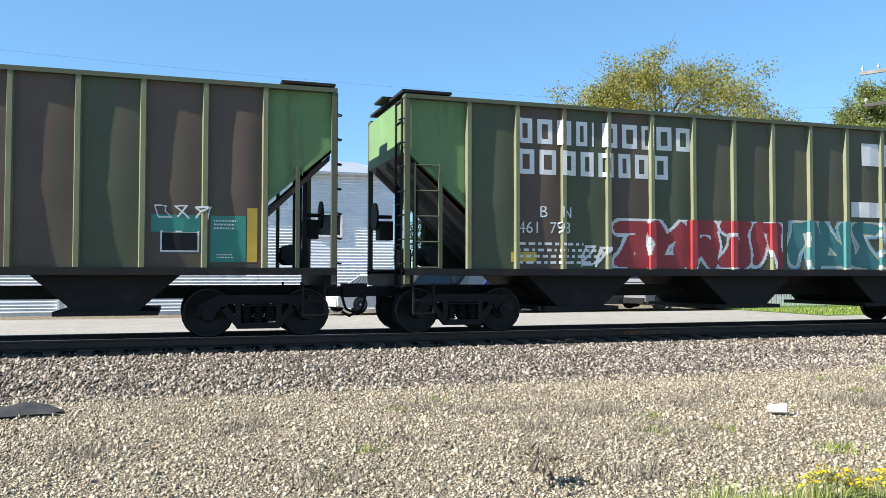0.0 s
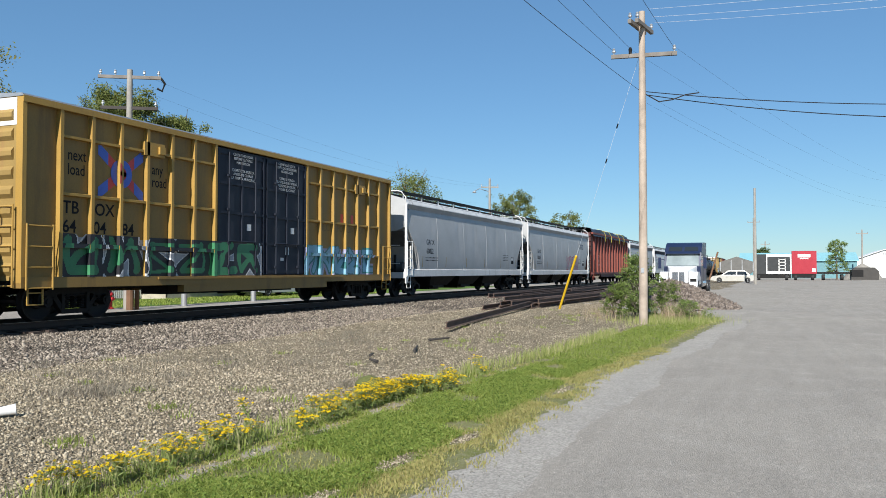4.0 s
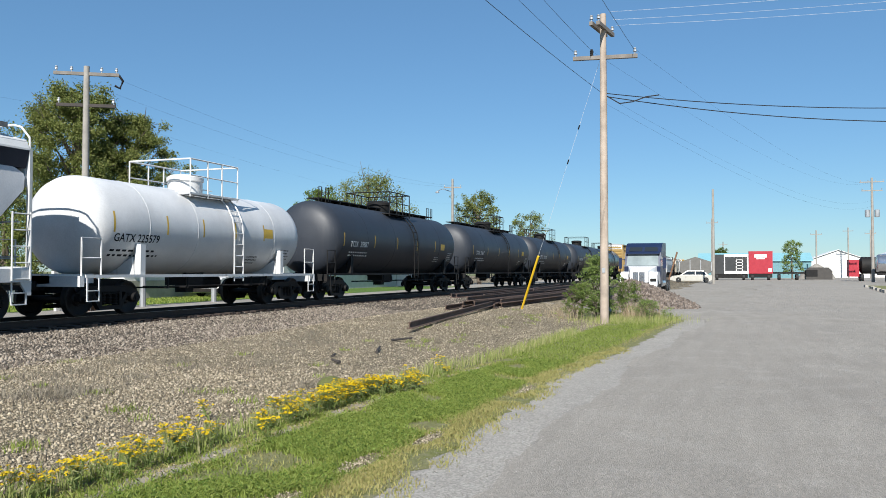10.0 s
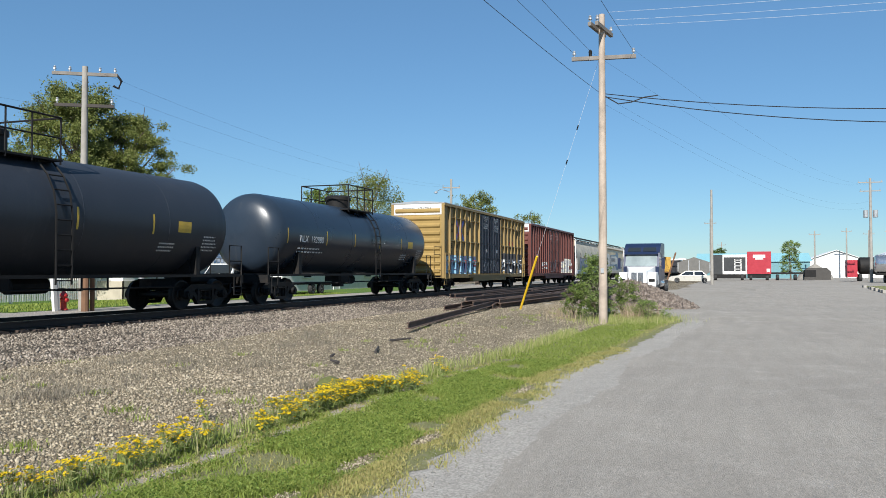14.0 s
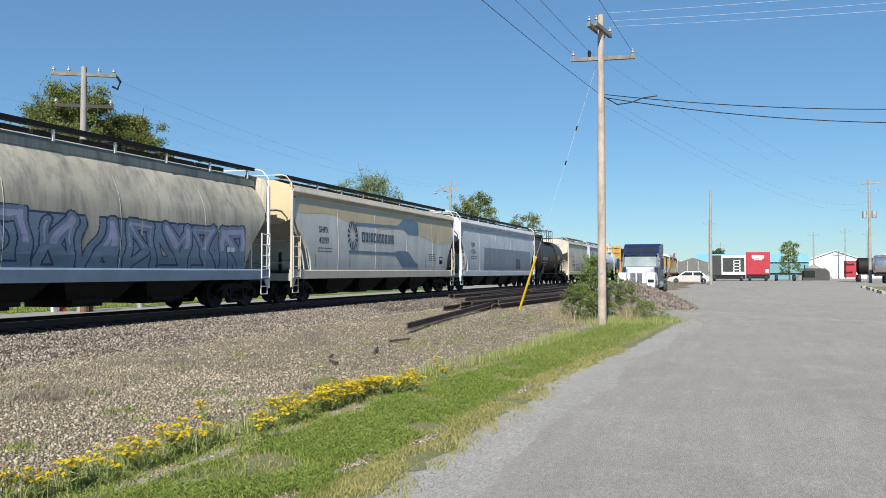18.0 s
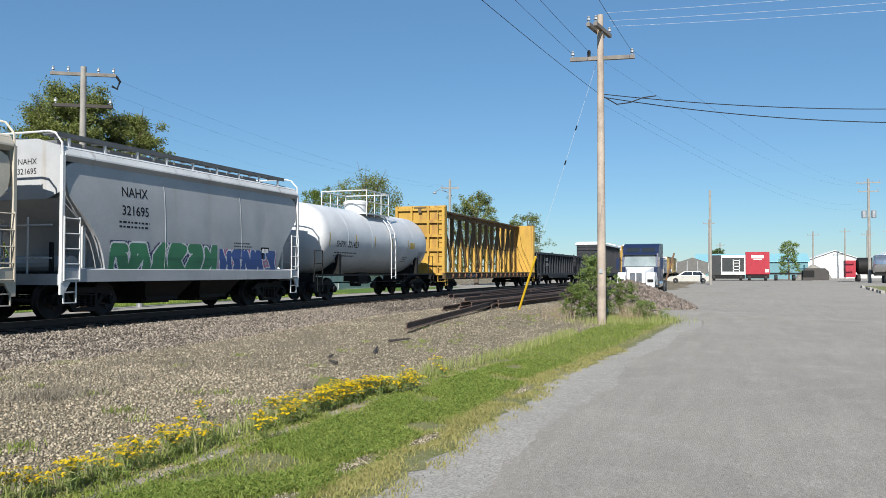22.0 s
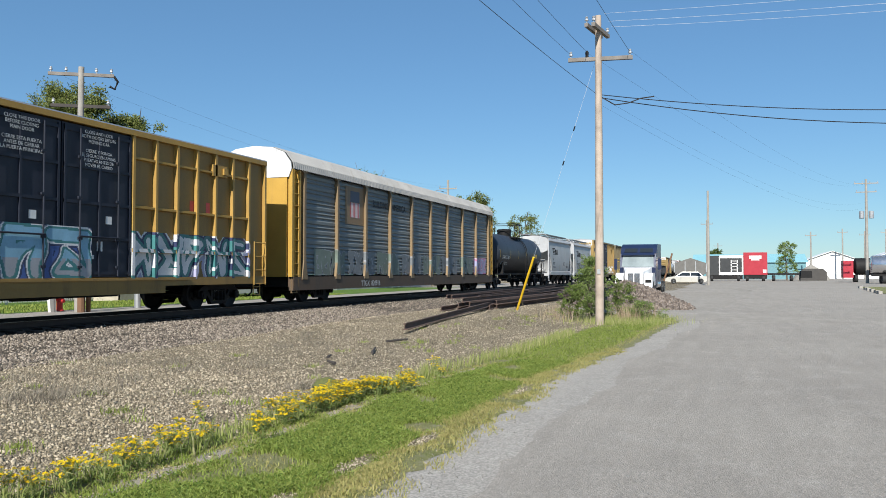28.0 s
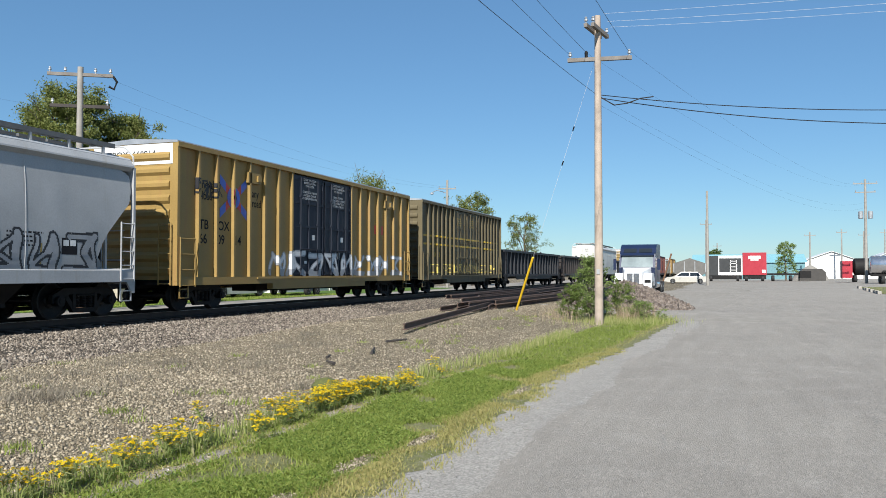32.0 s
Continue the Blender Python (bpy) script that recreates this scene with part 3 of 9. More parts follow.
    for s in (-1, 1):
        part("side_sill", Build().prism([(s * 1.40, 0.92), (s * 1.55, 0.92), (s * 1.55, 1.22), (s * 1.47, 1.27), (s * 1.40, 1.27)], -L / 2 + 0.05, L / 2 - 0.05), sill_m, car)
        if not rounded:
            # on some cars a darker band colour deepens the eave's shade
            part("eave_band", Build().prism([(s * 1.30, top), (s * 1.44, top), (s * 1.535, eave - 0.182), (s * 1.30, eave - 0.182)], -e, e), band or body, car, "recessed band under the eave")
            for q in range(ridges):
                z = top + (deep + 0.0) * (q + 0.75) / (ridges + 0.5)
                y = 1.44 + 0.095 * (z - top) / deep
                part("ridge", Build().prism([(s * (y - 0.01), z - 0.035), (s * (y + 0.02), z - 0.01), (s * (y + 0.018), z + 0.01), (s * (y - 0.01), z + 0.04)], -e + 0.05, e - 0.05), body, car)
            part("eave_rail", Build().prism([(s * 1.32, eave - 0.18), (s * 1.545, eave - 0.18), (s * 1.54, eave - 0.14), (s * 1.47, eave + 0.0), (s * 1.40, eave + 0.075)], -e, e), trim, car)
    # running boards on brackets, and the hatch trough between them
    for s in (-1, 1):
        w = Build().box(-L / 2 + 0.3, L / 2 - 0.3, s * 0.62, s * 1.08, eave + 0.40, eave + 0.44)
        w.box(-L / 2 + 0.3, L / 2 - 0.3, s * 1.06, s * 1.09, eave + 0.34, eave + 0.46)
        part("running_board", w, walk_m, car)
        k = Build().box(-0.03, 0.03, s * 1.02, s * 1.08, eave + 0.05, eave + 0.44).box(-0.03, 0.03, s * 0.62, s * 1.08, eave + 0.36, eave + 0.40).mesh("bracket", trim)
        for q in range(9):
            part("bracket", k, trim, car, loc=(-L / 2 + 0.7 + (L - 1.4) * q / 8, 0, 0))
    hm = Build().box(-(L - 2.4) / 21, (L - 2.4) / 21, -0.35, 0.35, eave + 0.26, eave + 0.40).mesh("hatch_cover", walk_m)
    for q in range(10):
        part("hatch_cover", hm, walk_m, car, loc=(-L / 2 + 1.0 + (L - 2.0) * (q + 0.5) / 10, 0, 0))
    # outlets
    ow = (L - 6.4) / bays
    for k in range(bays):
        x = -(L - 6.4) / 2 + ow * (k + 0.5)
        o = Build()
        for (a, ya, za), (c, yc, zc) in (((ow * 0.5, 1.4, 1.16), (ow * 0.3, 0.95, 0.46)), ((0.62, 0.7, 0.46), (0.62, 0.7, 0.27))):
            o.raw([(x + q * w_, r * y_, z_) for (w_, y_, z_) in ((c, yc, zc), (a, ya, za)) for q, r in ((-1, -1), (1, -1), (1, 1), (-1, 1))],
                  [(0, 3, 2, 1), (4, 5, 6, 7), (0, 1, 5, 4), (1, 2, 6, 5), (2, 3, 7, 6), (3, 0, 4, 7)])
        o.box(x - 0.7, x + 0.7, -0.95, -0.85, 0.36, 0.46)
        part("outlet", o, STEEL, car)
    # ends: end sheet, slope sheet, corner posts, ladders, platform, brake gear
    for s in (-1, 1):
        q = s * L / 2
        part("end_sheet", Build().prism([(-1.42, 3.1), (-1.0, 2.93), (1.0, 2.93), (1.42, 3.1), (1.46, eave - 0.1), (1.40, eave + 0.06), (0.7, eave + 0.26), (-0.7, eave + 0.26), (-1.40, eave + 0.06), (-1.46, eave - 0.1)], q - s * 0.12, q - s * 0.06), end_m or body, car, "pale end sheet with small car number")
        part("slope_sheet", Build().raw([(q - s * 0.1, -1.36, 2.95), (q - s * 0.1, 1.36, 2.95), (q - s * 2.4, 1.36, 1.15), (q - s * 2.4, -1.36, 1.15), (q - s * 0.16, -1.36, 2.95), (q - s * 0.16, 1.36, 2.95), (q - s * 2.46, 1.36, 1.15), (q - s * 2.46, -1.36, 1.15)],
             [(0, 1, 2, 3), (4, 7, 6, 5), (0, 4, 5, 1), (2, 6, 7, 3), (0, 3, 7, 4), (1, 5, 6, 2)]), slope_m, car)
        for y in (-1.5, 1.5):
            part("corner_post", Build().prism([(q - s * 0.01, 0.9), (q - s * 0.10, 0.9), (q - s * 0.10, eave - 0.17), (q - s * 0.02, eave - 0.17)], y - 0.045, y + 0.045, "y"), trim, car)
            part("gusset", Build().prism([(q - s * 0.0, 0.62), (q - s * 0.10, 0.62), (q - s * 0.30, 0.9), (q - s * 0.30, 1.12), (q - s * 0.0, 1.12)], y - 0.03, y + 0.03, "y"), trim, car)
        part("crossover_rail", Build().path([(q - s * 0.05, -1.5, eave - 0.2), (q - s * 0.05, -1.48, eave + 0.12), (q - s * 0.07, -1.25, eave + 0.38), (q - s * 0.08, -1.05, eave + 0.43), (q - s * 0.08, 1.05, eave + 0.43), (q - s * 0.07, 1.25, eave + 0.38), (q - s * 0.05, 1.48, eave + 0.12), (q - s * 0.05, 1.5, eave - 0.2)], 0.026, 6), trim, car)
        for y in (-1.34, 1.34):
            part("strut", Build().box(q - s * 0.95, q - s * 0.88, y - 0.035, y + 0.035, 1.1, 2.3), trim, car)
        part("end_sill", Build().box(q - s * 0.1, q - s * 0.02, -1.45, 1.45, 0.85, 1.12), sill_m, car)
        part("platform", Build().box(q - s * 1.4, q - s * 0.1, -1.40, 1.40, 1.05, 1.12), STEEL, car)
        g = Build().rod((q - s * 0.5, -0.75, 1.12), (q - s * 0.5, -0.75, 1.9), 0.06, 8)
        part("brake_stand", g, STEEL, car)
        part("air_reservoir", Build().rod((q - s * 0.9, -1.0, 1.36), (q - s * 0.9, 1.0, 1.36), 0.22, 14), slope_m, car)
        part("brake_wheel", Build().lathe([(q - s * 0.02, 0.28), (q + s * 0.01, 0.28), (q + s * 0.01, 0.24), (q - s * 0.02, 0.24)], 18, "x", (0, 0.7, 2.2)).rod((q, 0.45, 2.2), (q, 0.95, 2.2), 0.015).rod((q, 0.7, 1.95), (q, 0.7, 2.45), 0.015).rod((q - s * 0.4, 0.7, 2.2), (q, 0.7, 2.2), 0.03), slope_m, car)
        rail = Build()
        for z in (1.5, 2.3):
            rail.rod((q - s * 0.05, -1.2, z), (q - s * 0.05, 1.2, z), 0.02)
        rail.rod((q - s * 0.05, -0.45, 1.1), (q - s * 0.05, -0.45, 2.5), 0.025).rod((q - s * 0.05, 0.45, 1.1), (q - s * 0.05, 0.45, 2.5), 0.025)
        part("hand_rail", rail, trim, car)
        ladder(car, q - s * 0.32, -1.56, 0.95, 2.5, trim, 0.5, n=4)
        ladder(car, q - s * 0.02, 1.2, 0.9, eave, trim, along="y")
        steps(car, q - s * 0.32, trim)
    return car, face


# ---------- hopper with flat, ribbed sides ----------
def rib_hopper(rng, L, panel_a, panel_b, label, rib_m, eave=4.55, n=14):
    car = car_base("ribbed_hopper", label, L, "railcar", inset=1.35)
    side_tones = panel_b
    x0 = L / 2 - 1.3
    ribs = [-x0 + 2 * x0 * k / (n - 1) for k in range(n)]
    z0 = 1.28
    flat_face = ribbed(-1.515, -1.60, ribs, 0.06)
    warp = [(rng.uniform(0.018, 0.04), rng.uniform(0.35, 0.65), rng.uniform(0.75, 1.3)) for _ in range(n)]

    def bulge(x, z):
        """Each sheet is bowed outwards between its ribs."""
        k = (x - ribs[0]) / (ribs[1] - ribs[0])
        i = min(n - 2, max(0, int(k)))
        u, v = min(1, max(0, k - i)), min(1, max(0, (z - z0) / (eave - z0)))
        amp, mid, power = warp[i]
        u = u / mid * 0.5 if u < mid else 0.5 + (u - mid) / (1 - mid) * 0.5
        return amp * math.sin(math.pi * u) * math.sin(math.pi * v ** power) ** 0.6

    def face(x, z):
        y = flat_face(x, z)
        return y if y < -1.55 else y - bulge(x, z)

    for k in range(n - 1):
        m = side_tones[(k * 7 + k // 3) % len(side_tones)]
        for s in (-1, 1):
            b = Build().box(ribs[k], ribs[k + 1], s * 1.45, s * 1.50, z0, eave)
            xs, zz = [ribs[k] + (ribs[k + 1] - ribs[k]) * i / 8 for i in range(9)], [z0 + (eave - z0) * j / 12 for j in range(13)]
            b.raw([(x, s * (1.515 + bulge(x, z) + (0.006 if j == 5 else 0.0)), z) for x in xs for j, z in enumerate(zz)], [(i * 13 + j, i * 13 + 13 + j, i * 13 + 14 + j, i * 13 + 1 + j) for i in range(8) for j in range(12)])
            part("side_panel", b, m, car, smooth=40)
    for s in (-1, 1):
        for r in ribs:
            part("rib", Build().prism([(r - 0.06, s * 1.515), (r - 0.04, s * 1.60), (r + 0.04, s * 1.60), (r + 0.06, s * 1.515)], z0, eave - 0.02, "z"), rib_m, car)
        part("top_chord", Build().box(-L / 2, L / 2, s * 1.36, s * 1.61, eave - 0.02, eave + 0.06), panel_a, car)
        part("side_sill", Build().box(-L / 2, L / 2, s * 1.36, s * 1.62, z0 - 0.13, z0), STEEL, car)
        for e in (-1, 1):
            q = lambda a: e * a
            b = Build().prism([(q(x0), 2.5), (q(x0), eave), (q(L / 2), eave), (q(L / 2), eave - 0.98), (q(L / 2 - 0.12), eave - 0.98)], s * 1.42, s * 1.48, "y")
            b.prism([(q(x0), 2.42), (q(x0), 2.5), (q(L / 2 - 0.12), eave - 0.98), (q(L / 2), eave - 0.98), (q(L / 2), eave - 1.06), (q(L / 2 - 0.08), eave - 1.06)], s * 1.40, s * 1.52, "y")
            part("end_panel", b, MATS["bn_sunlit_green"], car, "green end panel brightened for sunlight")
    for e in (-1, 1):
        b = Build().raw([(e * L / 2, -1.4, eave - 1.05), (e * L / 2, 1.4, eave - 1.05), (e * (x0 - 1.1), 1.4, z0), (e * (x0 - 1.1), -1.4, z0),
                         (e * L / 2 - e * 0.04, -1.4, eave - 1.05), (e * L / 2 - e * 0.04, 1.4, eave - 1.05)], [(0, 1, 2, 3), (0, 4, 5, 1)])
        part("slope_sheet", b, END_GRIME_SHADE, car)
        part("end_sheet", Build().box(e * (L / 2 - 0.04), e * L / 2, -1.42, 1.42, eave - 1.05, eave), MATS["bn_sunlit_green"], car, "green end sheet brightened for sunlight")
        for y in (-0.9, 0.0, 0.9):
            part("slope_rib", Build().raw([(e * (L / 2 - 0.02), y - 0.05, eave - 1.08), (e * (L / 2 - 0.02), y + 0.05, eave - 1.08), (e * (x0 - 1.0), y + 0.05, z0), (e * (x0 - 1.0), y - 0.05, z0), (e * (L / 2 - 0.02), y, eave - 1.2), (e * (x0 - 1.0), y, z0 - 0.12)], [(0, 3, 5, 4), (1, 4, 5, 2), (0, 4, 1), (2, 5, 3)]), END_GRIME_SHADE, car)
        part("air_reservoir", Build().rod((e * (L / 2 - 0.75), -1.1, z0 + 0.25), (e * (L / 2 - 0.75), -0.2, z0 + 0.25), 0.2, 12).box(e * (L / 2 - 0.55), e * (L / 2 - 0.3), -0.1, 0.25, z0, z0 + 0.4), STEEL, car)
        for y in (-1.55, 1.55):
            part("corner_post", Build().box(e * (L / 2 - 0.1), e * (L / 2), y - 0.05, y + 0.05, z0 - 0.3, eave), panel_a, car)
            part("end_post", Build().box(e * (x0 + 0.62), e * (x0 + 0.55), y - 0.04, y + 0.04, z0, z0 + 1.85), panel_a, car)
        for y in (-0.7, 0.0, 0.7):
            part("end_post", Build().box(e * (L / 2 - 0.5), e * (L / 2 - 0.42), y - 0.05, y + 0.05, z0, eave - 1.2), STEEL, car)
        part("end_sill", Build().box(e * (L / 2 - 0.2), e * L / 2, -1.5, 1.5, z0 - 0.35, z0 - 0.05), STEEL, car)
        part("platform", Build().box(e * (L / 2 - 1.35), e * (L / 2), -1.5, 1.5, z0 - 0.1, z0 - 0.04), STEEL, car)
        if e < 0:
            ladder(car, e * (L / 2 - 0.45), -1.57, z0 - 0.02, 3.3, panel_a, 0.5, n=4)
        for k in range(7):
            z = z0 + 0.1 + 0.46 * k
            part("grab_iron", Build().path([(e * (L / 2), -1.57, z), (e * (L / 2 + 0.09), -1.57, z - 0.02), (e * (L / 2 + 0.09), -1.45, z - 0.02), (e * (L / 2), -1.42, z)], 0.014), STEEL, car)
        ladder(car, e * (L / 2 + 0.02), -1.2, 0.9, eave, STEEL, 0.45, "y")
        w = Build().lathe([(e * (L / 2 + 0.05), 0.30), (e * (L / 2 + 0.09), 0.30)], 16, "x", (0, 0.6, 2.4)).rod((e * (L / 2 - 0.3), 0.6, 2.4), (e * (L / 2 + 0.1), 0.6, 2.4), 0.04)
        w.box(e * (L / 2 - 0.3), e * (L / 2), 0.45, 0.8, 1.9, 2.3)
        part("hand_brake", w, STEEL, car)
        steps(car, e * (L / 2 - 0.4), STEEL)
    part("roof", Build().prism([(-1.5, eave + 0.02), (-0.6, eave + 0.12), (0.6, eave + 0.12), (1.5, eave + 0.02)], -L / 2 + 0.1, L / 2 - 0.1), panel_a, car)
    part("running_board", Build().box(-L / 2 - 0.15, L / 2 + 0.15, -0.35, 0.35, eave + 0.2, eave + 0.25).box(-L / 2, -L / 2 + 1.0, -1.4, 1.4, eave + 0.14, eave + 0.19).box(L / 2 - 1.0, L / 2, -1.4, 1.4, eave + 0.14, eave + 0.19), STEEL, car)
    part("gauge_beam", Build().box(-x0 + 0.3, x0 - 0.3, -1.2, 1.2, z0 - 0.14, z0 - 0.02), STEEL, car)
    for k in range(3):
        x = (k - 1) * 4.1
        o = Build().prism([(x - 1.25, z0 - 0.1), (x - 0.5, 0.5), (x + 0.5, 0.5), (x + 1.25, z0 - 0.1)], -1.3, 1.3, "y").box(x - 0.85, x + 0.85, -1.35, 1.35, 0.44, 0.52)
        part("outlet", o, STEEL, car)
    return car, face, ribs


# ---------- tank car ----------
def tank(rng, L, shell, label, r=1.45, mid=None, lower=None, dome="rail", rail_m=STEEL, walk=False, rusty=False, shell_name="tank", axis_z=2.55, frame_m=STEEL, band=(-1.55, 1.55), dome_x=0.0, rail_x=(-1.25, 1.25), ladder_x=0.9, low=0.62):
    car = car_base("tank_car", label, L, "railcar", rusty=rusty, inset=1.5, stub=True)
    h = L / 2 - 0.55
    prof = [(-h - 0.0, 0.02), (-h + 0.05, r * 0.45), (-h + 0.16, r * 0.72), (-h + 0.32, r * 0.9), (-h + 0.52, r * 0.975), (-h + 0.75, r)]
    prof += [(-h + 0.75 + (2 * h - 1.5) * k / 8, r) for k in range(1, 8)] + [(-a, b) for a, b in prof[::-1]]
    cut_z = axis_z - 0.62
    shell_b = Build().lathe(prof, 88, "x", (0, 0, axis_z))
    part(shell_name, shell_b, shell, car, smooth=40)
    if mid:
        part("band", Build().lathe([(band[0], r + 0.004), (band[1], r + 0.004)], 88, "x", (0, 0, axis_z)), mid, car, smooth=40)
    if lower:
        b = Build()
        a0 = -math.asin(low / r)
        for k in range(36):
            p0, p1 = -math.pi - a0 + (math.pi + 2 * a0) * k / 36, -math.pi - a0 + (math.pi + 2 * a0) * (k + 1) / 36
            q = [(math.cos(p) * (r + 0.0025), axis_z + math.sin(p) * (r + 0.0025)) for p in (p0, p1)]
            for xa, xb in ((-h + 0.52, h - 0.52),):
                b.raw([(xa, *q[0]), (xb, *q[0]), (xb, *q[1]), (xa, *q[1])], [(0, 1, 2, 3)])
        part("lower_half", b, lower, car, smooth=40)
    sm_ = Build().lathe([(-0.02, r + 0.001), (0, r + 0.009), (0.02, r + 0.001)], 40, "x", (0, 0, axis_z)).mesh("weld_seam", shell, 40)
    for k in range(1, 5):
        part("weld_seam", sm_, shell, car, loc=(-h + 2 * h * k / 5, 0, 0))

    def face(x, z):
        d = z - axis_z
        return -math.sqrt(max(0.01, (r + 0.001) ** 2 - d * d))
    top = axis_z + r
    part("manway", Build().lathe([(top - 0.1, 0.54), (top + 0.28, 0.54), (top + 0.30, 0.58), (top + 0.42, 0.58), (top + 0.5, 0.45), (top + 0.52, 0.1)], 20, "z", (dome_x, 0, 0)), rail_m if dome != "white" else WHITE, car, smooth=40)
    for s in (-1, 1):
        ra, rb_ = rail_x
        part("platform", Build().box(ra - 0.05, rb_ + 0.05, s * 0.75, s * 1.15, top - 0.22, top - 0.17), rail_m, car)
        for x in (ra, ra + (rb_ - ra) * 0.35, ra + (rb_ - ra) * 0.65, rb_):
            part("rail_post", Build().rod((x, s * 1.13, top - 0.3), (x, s * 1.13, top + 0.85), 0.025), rail_m, car)
        part("handrail", Build().rod((ra, s * 1.13, top + 0.85), (rb_, s * 1.13, top + 0.85), 0.025), rail_m, car)
        part("middle_rail", Build().rod((ra, s * 1.13, top + 0.35), (rb_, s * 1.13, top + 0.35), 0.02), rail_m, car)
        if s < 0:
            for x in (ra, rb_):
                part("end_rail", Build().rod((x, -1.13, top + 0.85), (x, 1.13, top + 0.85), 0.025), rail_m, car)
    # side ladder bowed round the shell
    lb = Build()
    for x in (-0.25, 0.25):
        pts = [(x + ladder_x, -math.cos(a) * (r + 0.1), axis_z + math.sin(a) * (r + 0.1)) for a in [radians(q) for q in (52, 35, 18, 0)]] + [(x + ladder_x, -r - 0.1, 0.85)]
        lb.path(pts, 0.025)
    for k in range(9):
        z = 0.95 + k * 0.36
        y = face(0, z) - 0.1 if z > axis_z else -r - 0.1
        lb.rod((ladder_x - 0.25, y, z), (ladder_x + 0.25, y, z), 0.018)
    part("ladder", lb, rail_m, car)
    if walk:
        w = Build().box(-h + 0.9, h - 0.9, -0.3, 0.3, top + 0.1, top + 0.14)
        for s in (-1, 1):
            for q in (0.9, 1.5):
                w.path([(s * (h - q), -0.3, top - 0.05), (s * (h - q), -0.3, top + 0.6), (s * (h - q - 0.25), -0.3, top + 0.6), (s * (h - q - 0.25), -0.3, top)], 0.022)
            for k in range(7):
                w.box(s * h * k / 8 - 0.03, s * h * k / 8 + 0.03, -0.3, 0.3, top - 0.02, top + 0.1)
        part("running_board", w, rail_m, car)
    # frame ends, side rails, saddles
    for s in (-1, 1):
        part("end_sill", Build().box(s * (L / 2 - 0.15), s * L / 2, -1.45, 1.45, 0.78, 1.05).box(s * (L / 2 - 1.5), s * (L / 2), -0.5, 0.5, 0.85, 1.1), frame_m, car)
        b = Build().prism([(-1.25, 1.0), (1.25, 1.0), (1.15, 1.55), (0.5, 1.2), (-0.5, 1.2), (-1.15, 1.55)], s * (L / 2 - 2.5), s * (L / 2 - 2.2))
        b.box(s * (L / 2 - 2.45), s * (L / 2 - 2.25), -1.4, -1.2, 1.0, 1.9)
        part("saddle", b, frame_m, car)
        for y in (-1.42, 1.42):
            rr = Build()
            rr.path([(s * (L / 2 - 0.08), y, 0.8), (s * (L / 2 - 0.08), y, 2.0), (s * (L / 2 - 0.75), y, 2.0), (s * (L / 2 - 0.75), y, 1.0)], 0.025)
            rr.rod((s * (L / 2 - 0.08), y, 1.5), (s * (L / 2 - 0.75), y, 1.5), 0.02)
            part("grab_iron", rr, frame_m, car)
        part("side_rail", Build().box(-L / 2 + 0.2, L / 2 - 0.2, s * 1.40, s * 1.46, 1.0, 1.08), frame_m, car)
        steps(car, s * (L / 2 - 0.4), frame_m)
    u = Build()
    u.box(-0.45, 0.45, -0.4, 0.4, 0.72, 1.12).box(-0.2, 0.2, -0.2, 0.2, 0.5, 0.75)
    for x in (-2.6, -1.7, 1.7, 2.6):
        u.rod((x, -1.4, 1.0), (x, -1.4, 0.68), 0.03).rod((x, -1.4, 0.7), (x, 0.2, 0.7), 0.025)
    u.rod((-h + 2.4, -1.1, 0.72), (h - 2.4, -1.1, 0.72), 0.025)
    u.rod((1.2, 0.5, 0.8), (2.4, 0.5, 0.8), 0.22, 12)
    part("brake_rigging", u, STEEL, car)
    return car, face, h


